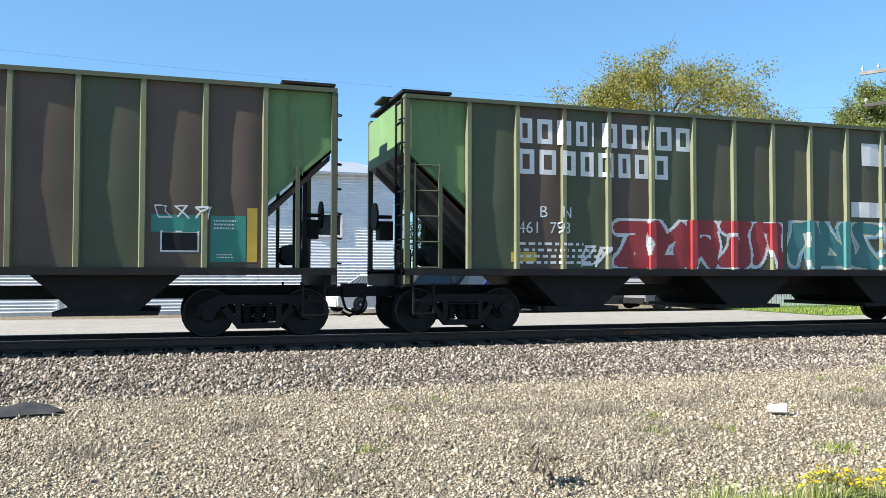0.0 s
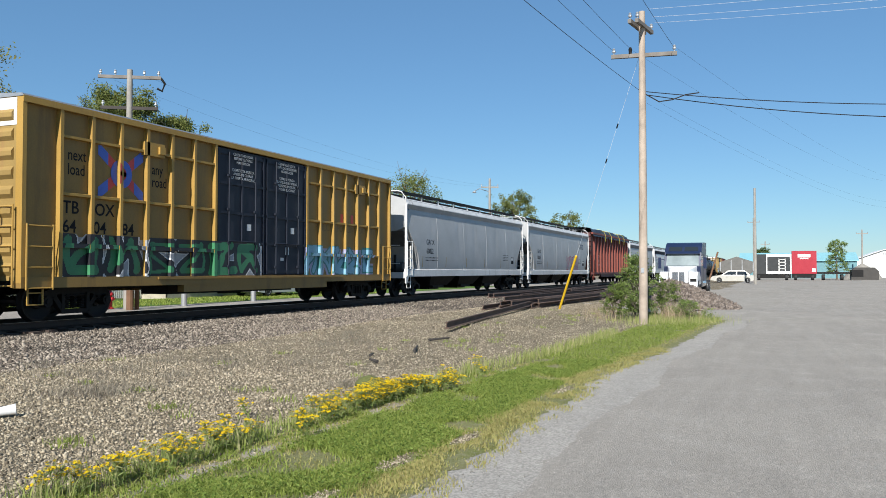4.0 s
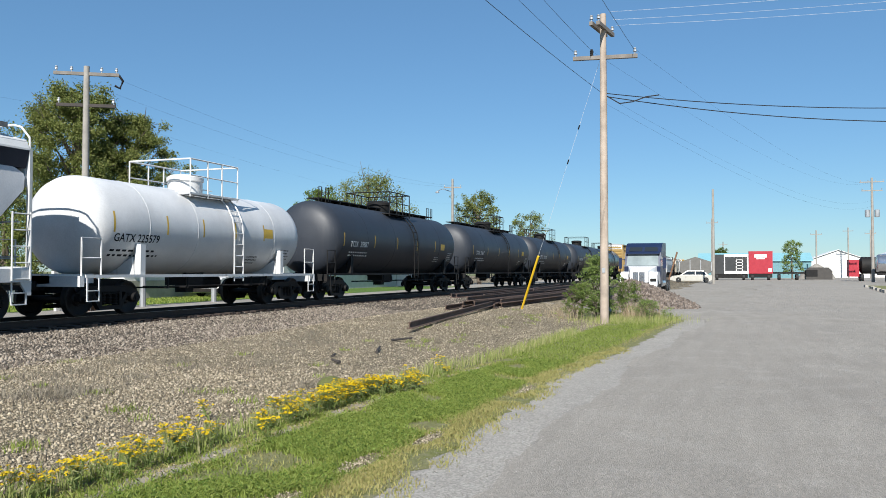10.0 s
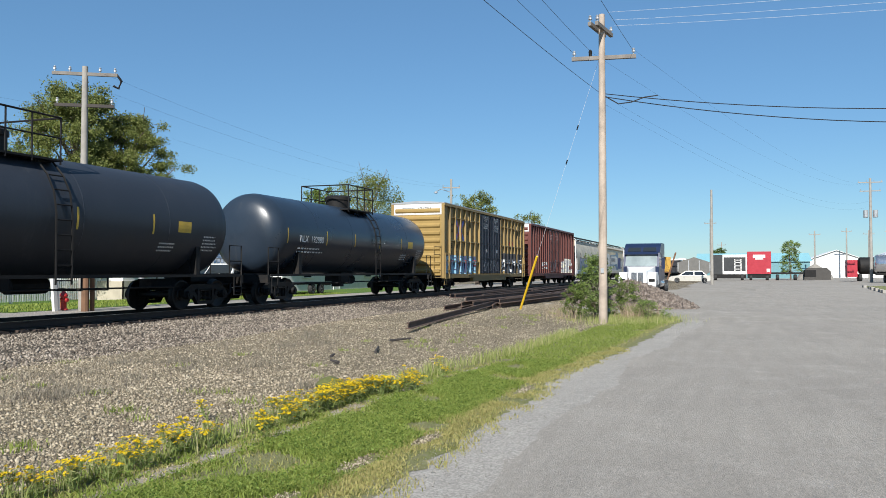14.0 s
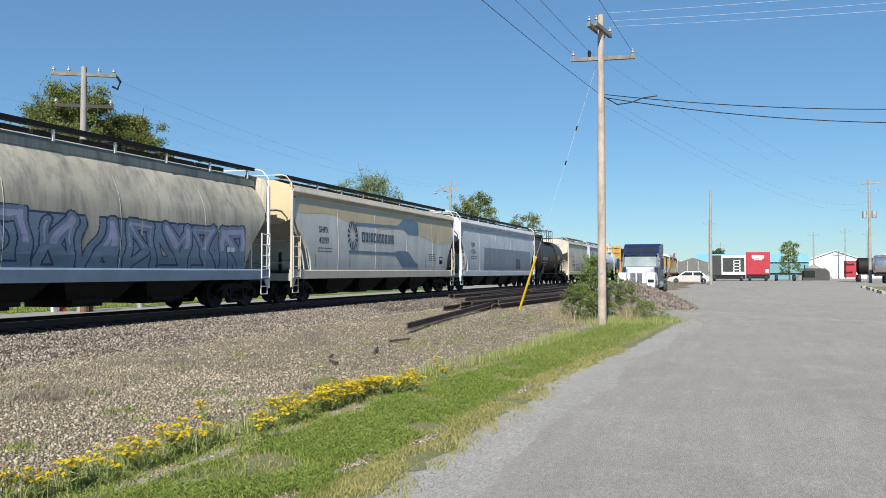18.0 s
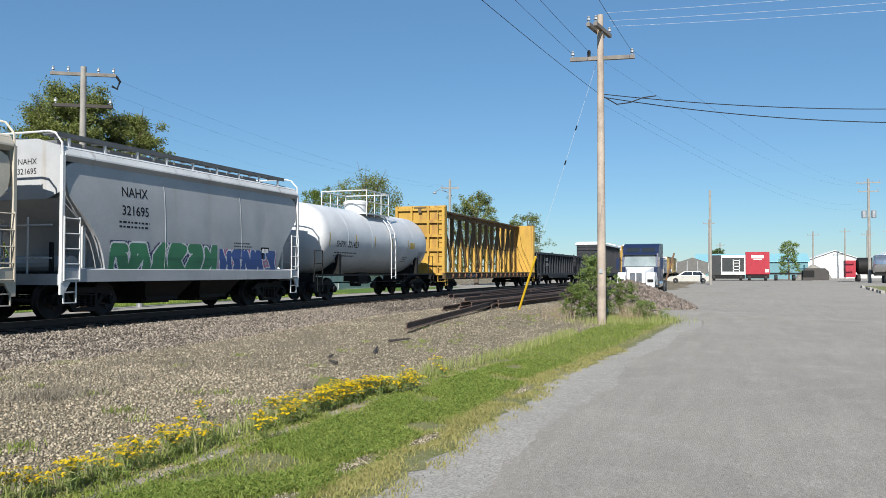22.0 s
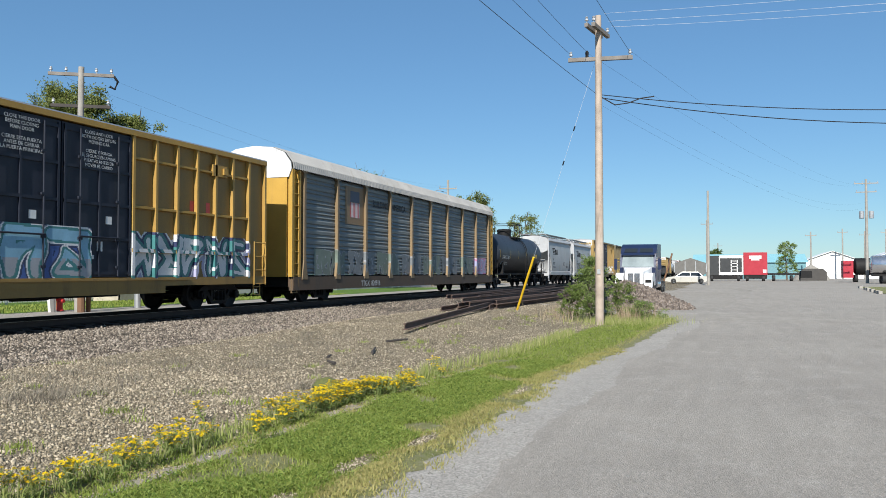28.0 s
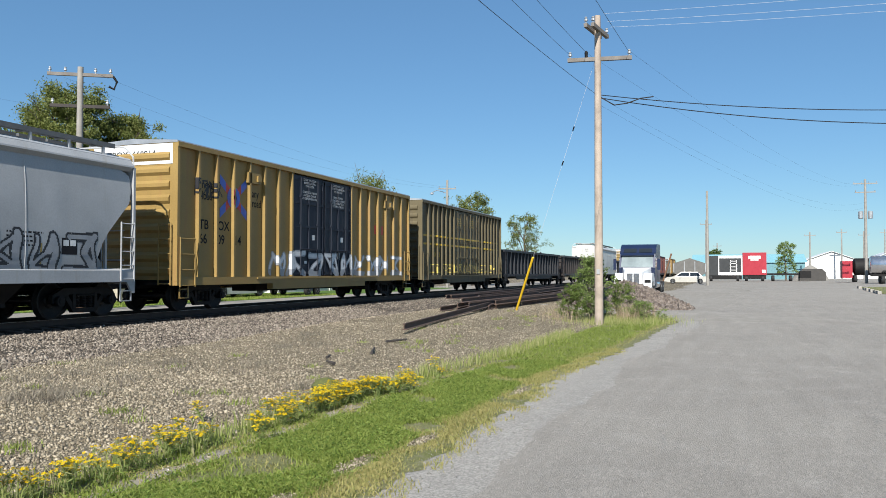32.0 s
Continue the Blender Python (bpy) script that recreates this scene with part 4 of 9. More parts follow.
# ---------- boxcar ----------
def boxcar(rng, L, body, label, door, rib_m=None, end_m=None, stringers=True, eave=4.95, roof_m=None, n_rib=7, door_w=4.9, white_top=True, sill=None, end_plain=False):
    rib_m, end_m = rib_m or body, end_m or body
    car = car_base("boxcar", label, L, "railcar", inset=2.0)
    z0 = 0.95
    d = door_w / 2
    left = [-L / 2 + 1.05 + (L / 2 - d - 1.1) * k / (n_rib - 1) for k in range(n_rib)]
    ribs = left + [-x for x in left]
    face0 = ribbed(-1.48, -1.60, ribs, 0.06)

    def face(x, z):
        if abs(x) < d - 0.05:
            return -1.583
        y = face0(x, z)
        if y > -1.5 and any(abs(z - q) < 0.05 for q in rows) and abs(x) < L / 2 - 1.05:
            return -1.577
        return y
    rows = [1.75, 2.93, 4.25] if stringers else []
    for s in (-1, 1):
        for e in (-1, 1):
            b = Build().box(e * (d + 0.02), e * L / 2, s * 1.42, s * 1.48, z0, eave)
            part("side_panel", b, body, car)
        for r in ribs:
            part("rib", Build().prism([(r - 0.06, s * 1.48), (r - 0.045, s * 1.60), (r + 0.045, s * 1.60), (r + 0.06, s * 1.48)], z0 + 0.08, eave - 0.12, "z"), rib_m, car)
        for e in (-1, 1):
            b = Build()
            for z in rows:
                lo, hi = sorted((e * (L / 2 - 1.05), e * (d + 0.02)))
                b.prism([(s * 1.48, z - 0.05), (s * 1.575, z - 0.03), (s * 1.575, z + 0.03), (s * 1.48, z + 0.05)], lo, hi)
            if rows:
                part("stringer", b, rib_m, car)
            part("corner_post", Build().box(e * (L / 2 - 0.10), e * (L / 2 + 0.004), s * 1.40, s * 1.595, z0 - 0.05, eave), rib_m, car)
        part("top_chord", Build().box(-L / 2, L / 2, s * 1.40, s * 1.61, eave - 0.12, eave + 0.02), rib_m, car)
        part("side_sill", Build().box(-L / 2, L / 2, s * 1.38, s * 1.60, z0 - 0.16, z0 + 0.08).box(-d - 1.4, d + 1.4, s * 1.36, s * 1.58, z0 - 0.36, z0 - 0.16), sill or body, car)
        for e in (-1, 1):
            q = Build()
            xa, xb = sorted((e * 0.02, e * d))
            q.box(xa, xb, s * 1.42, s * 1.54, z0 + 0.1, eave - 0.16)
            dr = part("door", q, door, car, "dark plug door with lock rods")
            for k in range(5):
                z = z0 + 0.2 + (eave - z0 - 0.5) * k / 4
                part("door_bar", Build().box(xa + 0.05, xb - 0.05, s * 1.54, s * 1.575, z - 0.04, z + 0.04), door, dr)
            for x in (xa + 0.05, xb - 0.11, (xa + xb) / 2):
                part("door_post", Build().box(x, x + 0.06, s * 1.54, s * 1.58, z0 + 0.12, eave - 0.2), door, dr)
            rods = Build()
            for x in (xa + 0.55, xb - 0.55):
                rods.rod((x, s * 1.60, z0 + 0.12), (x, s * 1.60, eave - 0.25), 0.022)
                for z in (1.3, 2.0, 3.0, 4.0):
                    rods.box(x - 0.07, x + 0.07, s * 1.57, s * 1.62, z - 0.03, z + 0.03)
            rods.rod((xa + 0.5, s * 1.62, z0 + 1.1), (xb - 0.5, s * 1.62, z0 + 1.1), 0.022)
            part("lock_rod", rods, door, dr)
        part("door_track", Build().box(-d * 2.0, d * 2.0, s * 1.56, s * 1.64, z0 + 0.0, z0 + 0.05), sill or RUST, car)
        # small vent door under the eave, beside each corner
    for e in (-1, 1):
        b = Build().box(e * (L / 2 - 0.07), e * L / 2, -1.42, 1.42, z0, eave)
        part("end_wall", b, end_m, car)
        c = Build()
        for k in range(9):
            z = z0 + 0.25 + 3.35 * k / 8
            if not end_plain:
                c.prism([(e * L / 2, z - 0.14), (e * (L / 2 + 0.07), z - 0.05), (e * (L / 2 + 0.07), z + 0.05), (e * L / 2, z + 0.14)], -1.33, 1.33, "y")
        if not end_plain:
            part("corrugation", c, end_m, car)
        if white_top:
            part("reflective_top", Build().box(e * (L / 2 + 0.001), e * (L / 2 + 0.012), -1.42, 1.42, eave - 0.62, eave - 0.02), WHITE, car, "white painted band")
        ladder(car, e * (L / 2 - 0.45), -1.63, 0.75, 2.2, rib_m, 0.7)
        ladder(car, e * (L / 2 + 0.09), -1.22, 0.8, 2.6, rib_m, 0.42, "y")
        steps(car, e * (L / 2 - 0.45), rib_m)
    roof_b = Build().prism([(-1.60, eave), (-1.58, eave + 0.06), (0, eave + 0.16), (1.58, eave + 0.06), (1.60, eave)], -L / 2 - 0.02, L / 2 + 0.02)
    for k in range(16):
        x = -L / 2 + L * (k + 0.5) / 16
        roof_b.prism([(-1.56, eave + 0.065), (0, eave + 0.165), (1.56, eave + 0.065), (0, eave + 0.20)], x - 0.05, x + 0.05)
    part("roof", roof_b, roof_m or GALV, car)
    part("floor_frame", Build().box(-L / 2 + 0.1, L / 2 - 0.1, -1.38, 1.38, 0.80, 0.94).box(-3.2, 3.2, -0.5, 0.5, 0.5, 0.8).rod((0.8, 0.8, 0.6), (2.0, 0.8, 0.6), 0.2), STEEL, car)
    return car, face, ribs


# ---------- gondola, low or high ----------
def gondola(rng, L, body, label, top=2.75, n=14, rib_m=None, z0=1.05, name="gondola"):
    rib_m = rib_m or body
    car = car_base(name, label, L, "railcar", inset=2.0)
    ribs = [-L / 2 + 0.9 + (L - 1.8) * k / (n - 1) for k in range(n)]
    face = ribbed(-1.42, -1.58, ribs, 0.07)
    for s in (-1, 1):
        part("side_panel", Build().box(-L / 2, L / 2, s * 1.36, s * 1.42, z0, top), body, car)
        for r in ribs:
            part("rib", Build().prism([(r - 0.09, s * 1.42), (r - 0.05, s * 1.58), (r + 0.05, s * 1.58), (r + 0.09, s * 1.42)], z0 - 0.1, top - 0.08, "z"), rib_m, car)
        part("top_chord", Build().box(-L / 2, L / 2, s * 1.32, s * 1.60, top - 0.10, top + 0.06), rib_m, car)
        part("side_sill", Build().box(-L / 2, L / 2, s * 1.36, s * 1.56, z0 - 0.18, z0).prism([(-L / 2 + 3.6, z0 - 0.18), (-L / 2 + 4.2, z0 - 0.42), (L / 2 - 4.2, z0 - 0.42), (L / 2 - 3.6, z0 - 0.18)], s * 1.40, s * 1.50, "y"), body, car)
    for e in (-1, 1):
        part("end_wall", Build().box(e * (L / 2 - 0.08), e * L / 2, -1.42, 1.42, z0, top + 0.04), body, car)
        c = Build()
        k = 0
        while z0 + 0.3 + k * 0.42 < top - 0.1:
            z = z0 + 0.3 + k * 0.42
            c.prism([(e * L / 2, z - 0.12), (e * (L / 2 + 0.08), z - 0.05), (e * (L / 2 + 0.08), z + 0.05), (e * L / 2, z + 0.12)], -1.38, 1.38, "y")
            k += 1
        part("corrugation", c, body, car)
        ladder(car, e * (L / 2 - 0.4), -1.60, 0.55, min(top, 2.6), rib_m, 0.5)
        ladder(car, e * (L / 2 + 0.1), -1.2, 0.7, min(top, 2.6), rib_m, 0.4, "y")
        steps(car, e * (L / 2 - 0.4), rib_m)
    part("floor", Build().box(-L / 2 + 0.1, L / 2 - 0.1, -1.38, 1.38, 0.98, z0 + 0.04), STEEL, car)
    return car, face, ribs


# ---------- centre-beam flat car ----------
def centerbeam(rng, L, body, label, wood):
    car = car_base("centerbeam_flatcar", label, L, "railcar", inset=2.2)
    top = 4.85
    for s in (-1, 1):
        part("side_sill", Build().box(-L / 2, L / 2, s * 1.40, s * 1.52, 0.78, 1.10), wood, car, "weathered side sill")
        part("deck_edge", Build().box(-L / 2, L / 2, s * 1.30, s * 1.56, 1.10, 1.15), body, car)
        w = Build().rod((0, s * 1.50, 0.95), (0, s * 1.62, 0.95), 0.09, 10).box(-0.05, 0.05, s * 1.525, s * 1.58, 0.8, 1.1).mesh("winch", RUST)
        for k in range(18):
            part("winch", w, RUST, car, loc=(-L / 2 + 1.4 + (L - 2.8) * k / 17, 0, 0))
    part("deck", Build().box(-L / 2, L / 2, -1.4, 1.4, 0.98, 1.10), body, car)
    part("top_beam", Build().box(-L / 2 + 0.1, L / 2 - 0.1, -0.35, 0.35, top - 0.10, top).box(-L / 2 + 0.1, L / 2 - 0.1, -0.10, 0.10, top - 0.34, top - 0.08), wood, car, "dark weathered top beam")
    n = 14
    for k in range(n):
        x = -L / 2 + 1.2 + (L - 2.4) * k / (n - 1)
        po = part("post", Build().box(x - 0.10, x + 0.10, -0.11, 0.11, 1.1, top - 0.1), wood, car)
        part("flare", Build().prism([(x - 0.15, 1.1), (x + 0.15, 1.1), (x + 0.12, 2.5), (x - 0.06, 3.0), (x - 0.12, 2.7)], -0.13, 0.13, "y"), body, po, "yellow pointed post foot")
        if k < n - 1:
            x2 = -L / 2 + 1.2 + (L - 2.4) * (k + 1) / (n - 1)
            za, zb = (1.25, top - 0.5) if k % 2 else (top - 0.5, 1.25)
            part("brace", Build().rod((x, 0, za), (x2, 0, zb), 0.075, 6), wood, car)
        for s in (-1, 1):
            part("tie_down_cable", Build().path([(x + 0.5, s * 0.36, top - 0.05), (x + 0.52, s * 0.6, 3.2), (x + 0.5, s * 1.50, 1.15)], 0.012, 4), STEEL, car)
    for e in (-1, 1):
        x1 = e * (L / 2 - 0.3)
        bh = part("bulkhead", Build().box(x1 - 0.05, x1 + 0.05, -1.45, 1.45, 1.05, top + 0.05), body, car, "yellow steel bulkhead with rust streaks")
        b = Build()
        for y in (-1.4, -0.5, 0.5, 1.4):
            b.box(x1 + e * 0.05, x1 + e * 0.22, y - 0.06, y + 0.06, 1.05, top)
        for z in (1.6, 2.4, 3.2, 4.0, 4.7):
            b.box(x1 + e * 0.05, x1 + e * 0.18, -1.4, 1.4, z - 0.08, z + 0.08)
        part("bulkhead_frame", b, body, bh)
        part("side_flange", Build().box(x1 - 0.14, x1 + 0.14, -1.52, -1.45, 1.05, top + 0.05).box(x1 - 0.14, x1 + 0.14, 1.45, 1.52, 1.05, top + 0.05), body, bh)
        part("gusset", Build().prism([(x1, top - 0.02), (x1 - e * 1.0, top - 0.02), (x1 - e * 0.3, 1.1), (x1, 1.1)], -0.09, 0.09, "y"), wood, car)
        ladder(car, e * (L / 2 - 0.1), -1.3, 0.6, top, body, 0.42, "y")
        steps(car, e * (L / 2 - 0.4), body)
    part("frame", Build().box(-L / 2 + 0.2, L / 2 - 0.2, -1.3, 1.3, 0.75, 0.98), STEEL, car)
    return car, flat(-1.52)


# ---------- autorack ----------
def autorack(rng, L, side_m, post_m, roof_m, label):
    car = car_base("autorack", label, L, "railcar", inset=3.2)
    z0, eave = 1.0, 4.95
    n = 10
    x_in = L / 2 - 1.05
    posts = [-x_in + 2 * x_in * k / (n - 1) for k in range(n)]
    face = ribbed(-1.48, -1.605, posts, 0.09)
    for s in (-1, 1):
        for k in range(n - 1):
            b = Build().box(posts[k], posts[k + 1], s * 1.40, s * 1.44, z0 + 0.1, eave)
            scr = part("side_screen", b, side_m, car)
            zz = z0 + 0.15
            while zz < eave - 0.15:
                tall = 0.15 if int(zz * 7) % 3 else 0.24
                part("slat", Build().prism([(s * 1.44, zz), (s * 1.475, zz + 0.03), (s * 1.478, zz + tall - 0.10), (s * 1.44, zz + tall - 0.015)], posts[k] + 0.1, posts[k + 1] - 0.1), side_m, scr)
                zz += tall
        for x in posts:
            p = Build().box(x - 0.08, x + 0.08, s * 1.44, s * 1.60, z0, eave).prism([(x - 0.22, z0 - 0.1), (x + 0.22, z0 - 0.1), (x + 0.08, z0 + 0.6), (x - 0.08, z0 + 0.6)], s * 1.50, s * 1.605, "y")
            p.box(x - 0.2, x + 0.2, s * 1.50, s * 1.605, eave - 0.05, eave + 0.02)
            part("post", p, post_m, car)
        part("side_sill", Build().box(-L / 2 + 0.2, L / 2 - 0.2, s * 1.36, s * 1.58, z0 - 0.5, z0), MATS["rack_sill"], car)
        for e in (-1, 1):
            part("end_panel", Build().box(e * x_in, e * (L / 2 - 0.12), s * 1.40, s * 1.46, z0, eave), MATS["rack_yellow"], car, "yellow end panel")
            for u in (0.7, 0.15):
                part("end_post", Build().box(e * (L / 2 - u - 0.05), e * (L / 2 - u + 0.05), s * 1.45, s * 1.58, z0, eave), MATS["rack_yellow"], car)
    pts = [(-1.62, eave), (-1.58, eave + 0.25), (-1.30, eave + 0.62), (-0.8, eave + 0.82), (0, eave + 0.9), (0.8, eave + 0.82), (1.30, eave + 0.62), (1.58, eave + 0.25), (1.62, eave)]
    rb = Build()
    steps_x = [-L / 2 + 0.1 + q * 0.04 for q in range(int((L - 0.2) / 0.04) + 1)]
    for q, x in enumerate(steps_x):
        w = (0.0, 0.016, 0.024, 0.016)[q % 4]
        rb.v += [(x, y * (1 + w / 1.6), z + w) for y, z in pts]
    n_p = len(pts)
    rb.f = [(q * n_p + p, q * n_p + n_p + p, q * n_p + n_p + p + 1, q * n_p + p + 1) for q in range(len(steps_x) - 1) for p in range(n_p - 1)]
    part("roof", rb, roof_m, car)
    for e in (-1, 1):
        d = Build()
        for s in (-1, 1):
            d.box(e * (L / 2 - 0.12), e * (L / 2 - 0.05), s * 0.02, s * 1.38, z0, eave - 0.3)
        part("end_door", d, MATS["rack_yellow"], car)
        part("end_top", Build().prism([(-1.45, eave - 0.3)] + [(y * 0.97, z) for y, z in pts] + [(1.45, eave - 0.3)], e * (L / 2 - 0.10), e * (L / 2 - 0.03)), WHITE, car, "white painted end arch")
        ladder(car, e * (L / 2 - 0.42), -1.56, 0.6, eave, MATS["rack_yellow"], 0.36, n=10)
        ladder(car, e * (L / 2 - 0.02), 1.2, 0.6, eave, MATS["rack_yellow"], 0.4, "y")
        steps(car, e * (L / 2 - 0.4), post_m)
    part("frame", Build().box(-L / 2 + 0.3, L / 2 - 0.3, -1.36, 1.36, 0.62, z0 + 0.05), STEEL, car)
    return car, face


def on_train(car, s0, s1):
    """Sets a car into the train: where its two ends stand along the track at the start."""
    CARS.append((car, (s0 + s1) / 2))
# ================= the cars, front to rear =================
rng = random.Random(11)
BN_GREEN = paint("bn_green", (0.072, 0.088, 0.048), 0.6, 0.4, (0.10, 0.065, 0.05))
BN_BROWN = paint("bn_brown", (0.105, 0.073, 0.055), 0.65, 0.35, (0.075, 0.09, 0.045))
BN_OLIVE = paint("bn_olive", (0.098, 0.09, 0.056), 0.6, 0.4, (0.06, 0.08, 0.04))
# green of the car ends, with the sun on them put into the colour
BN_SUNLIT = paint("bn_sunlit_green", (0.13, 0.23, 0.09), 0.6, 0.25, (0.08, 0.06, 0.04))
BN_RIB = paint("bn_rib_green", (0.165, 0.175, 0.10), 0.6, 0.3, (0.12, 0.08, 0.05))
# panels take a shaded yellow, ribs a sunlit one: shade put into the paint
TBOX_YEL_SHADED = paint("boxcar_shaded_yellow", (0.27, 0.165, 0.045), 0.55, 0.3, (0.15, 0.09, 0.035))
TBOX_LIT_RIB = paint("boxcar_lit_yellow_rib", (0.40, 0.24, 0.055), 0.55, 0.2, (0.25, 0.15, 0.05))
TBOX_TAN = paint("boxcar_tan_yellow", (0.25, 0.17, 0.06), 0.6, 0.3, (0.22, 0.15, 0.07))
TBOX_PALE = paint("boxcar_pale_yellow", (0.31, 0.205, 0.065), 0.55, 0.25, (0.28, 0.15, 0.06))
DOOR_NAVY = paint("door_navy", (0.015, 0.019, 0.032), 0.6, 0.12, (0.035, 0.033, 0.034))
# tan lightened for ribs that catch the sun
TAN_LIT_RIB = paint("boxcar_lit_tan_rib", (0.29, 0.195, 0.07), 0.6, 0.25, (0.18, 0.12, 0.05))
LIGHT_GREY = paint("light_grey", (0.41, 0.415, 0.42), 0.5, 0.12, (0.30, 0.27, 0.22))
PALE_GREY = paint("pale_grey", (0.55, 0.56, 0.58), 0.45, 0.08, (0.34, 0.32, 0.28))
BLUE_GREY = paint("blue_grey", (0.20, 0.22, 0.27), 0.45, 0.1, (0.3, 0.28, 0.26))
BEIGE = paint("beige", (0.46, 0.39, 0.275), 0.5, 0.36, (0.38, 0.25, 0.12))
CREAM = paint("cream", (0.52, 0.47, 0.38), 0.5, 0.2, (0.32, 0.24, 0.15))
CORN = paint("corn_yellow", (0.56, 0.445, 0.27), 0.5, 0.25, (0.42, 0.40, 0.36))
CORN_GREY = paint("corn_grey", (0.58, 0.57, 0.535), 0.5, 0.2, (0.3, 0.28, 0.24))
GRIMY = mat("grimy_cream", (0.46, 0.42, 0.33), 0.55, 0.0, 0.25, 0.5, (0.13, 0.125, 0.115), 0.5, True, 30.0, 0.08, 0.4)
# eave band colours, darkened to paint in the shade under the roof edge
SHADE_BAND_GREY = mat("shade_band_grey", (0.17, 0.172, 0.18), 0.7, 0, 0.2)
SHADE_BAND = mat("shade_band", (0.045, 0.047, 0.06), 0.85, 0, 0.2, spec=0.15)
TANK_BLACK = paint("tank_black", (0.027, 0.032, 0.042), 0.5, 0.12, (0.05, 0.052, 0.058))
TANK_BLUE = paint("tank_blue_black", (0.020, 0.030, 0.045), 0.3, 0.1, (0.05, 0.055, 0.06))
TANK_BROWN = paint("tank_brown_black", (0.035, 0.028, 0.025), 0.5, 0.3, (0.08, 0.06, 0.05))
TANK_WHITE = paint("tank_white", (0.62, 0.62, 0.62), 0.35, 0.06, (0.5, 0.48, 0.45))
GON_RED = paint("gondola_red", (0.10, 0.036, 0.034), 0.6, 0.3, (0.05, 0.03, 0.03))
# brighter than the panels: sunlight on the ribs is put into the red
GON_RED_LIT_RIB = paint("gondola_red_lit_rib", (0.21, 0.05, 0.034), 0.6, 0.2, (0.1, 0.04, 0.03))
NOKL_RED = paint("boxcar_red", (0.12, 0.034, 0.026), 0.6, 0.3, (0.09, 0.035, 0.03))
GON_BLACK = paint("gondola_black", (0.019, 0.021, 0.026), 0.6, 0.2, (0.05, 0.048, 0.047))
BEAM_YEL = paint("centerbeam_yellow", (0.48, 0.29, 0.05), 0.6, 0.35, (0.20, 0.08, 0.04))
BEAM_DARK = paint("centerbeam_weathered", (0.14, 0.092, 0.042), 0.75, 0.45, (0.07, 0.05, 0.035))
RACK_GREY = paint("rack_galvanised", (0.165, 0.182, 0.18), 0.5, 0.25, (0.12, 0.11, 0.10))
RACK_ROOF = paint("rack_roof", (0.34, 0.33, 0.31), 0.5, 0.2, (0.2, 0.18, 0.15))
RACK_POST = paint("rack_post", (0.23, 0.16, 0.085), 0.6, 0.3, (0.12, 0.10, 0.08))
paint("rack_sill", (0.10, 0.066, 0.042), 0.65, 0.3, (0.06, 0.05, 0.04))
PLATE_TAN = paint("emblem_plate_tan", (0.26, 0.17, 0.09), 0.6, 0.2, (0.14, 0.11, 0.08))
paint("rack_yellow", (0.45, 0.27, 0.05), 0.55, 0.15, (0.3, 0.18, 0.07))
TARP = mat("black_tarpaulin", (0.016, 0.016, 0.018), 0.45, 0, 0.3, 2.0, bump=0.3)
COVER_WHITE = mat("white_cover", (0.72, 0.72, 0.70), 0.4, 0, 0.1)
OLIVE = paint("olive_boxcar", (0.13, 0.105, 0.055), 0.65, 0.35, (0.07, 0.055, 0.04))
COAL = mat("dark_load", (0.03, 0.03, 0.032), 0.9, 0, 0.4, 6.0, bump=0.6)
FADED = mat("spray_faded", (0.17, 0.185, 0.195), 0.6, 0, 0.3, 1.5)
FADED_GREEN = mat("spray_faded_green", (0.15, 0.185, 0.155), 0.6, 0, 0.3, 1.5)
LOGO_BLUE = mat("logo_blue", (0.07, 0.15, 0.58), 0.5, 0, 0.15)
LOGO_RED = mat("logo_red", (0.60, 0.06, 0.06), 0.5, 0, 0.15)
LOGO_NAVY = mat("logo_navy", (0.04, 0.05, 0.09), 0.5, 0, 0.15)
LOGO_STEEL = mat("logo_steel_blue", (0.12, 0.19, 0.27), 0.5, 0, 0.2)
TEAL_PANEL = mat("teal_panel", (0.03, 0.22, 0.17), 0.5, 0, 0.15)


def block_word(x, z, h, word_widths, material, car, face, name="company_lettering"):
    """A company's name as plain blocks, one for each letter."""
    xx = x
    for w in word_widths:
        q = min(0.2 * h, w * h / 3)
        a, u, v, c = xx, xx + q, xx + w * h - q, xx + w * h
        bars([(a, u, z, z + h), (v, c, z, z + h), (u, v, z + h - q, z + h), (u, v, z, z + q)] if w > 0.3 else [(a, u, z, z + h)], material, car, face, name)
        xx += (w + 0.22) * h


def stamp(car, face, x, z, mark, number, m, size, gap=0.42, print_rows=2):
    letters(mark, size, m, car, x, z, face, "reporting_mark", bold=0.004)
    letters(number, size, m, car, x, z - gap, face, "car_number", bold=0.004)
    if print_rows:
        small_print(rng, x - 0.1, z - gap - 0.36, 1.5, 0.24, print_rows, m, car, face)


def yellow_dots(car, face, xs, z0, z1, w=0.07, m=YELLOW_MARK):
    for x in xs:
        bars([(x, x + w, z0, z1)], m, car, face, "reflector")


def extra_plates(car, face, L, z, m=BLACK_LETTER):
    """Consolidated stencils near the rear end."""
    small_print(rng, L / 2 - 4.2, z, 1.1, 0.4, 4, m, car, face)
    bars([(L / 2 - 2.6, L / 2 - 2.1, z - 0.15, z + 0.25)], BLACK_LETTER, car, face, "stencil_plate")
    bars([(L / 2 - 2.55, L / 2 - 2.37, z + 0.06, z + 0.2), (L / 2 - 2.33, L / 2 - 2.15, z + 0.06, z + 0.2)], WHITE_LETTER, car, lambda x, zz: face(x, zz) - 0.004, "stencil")


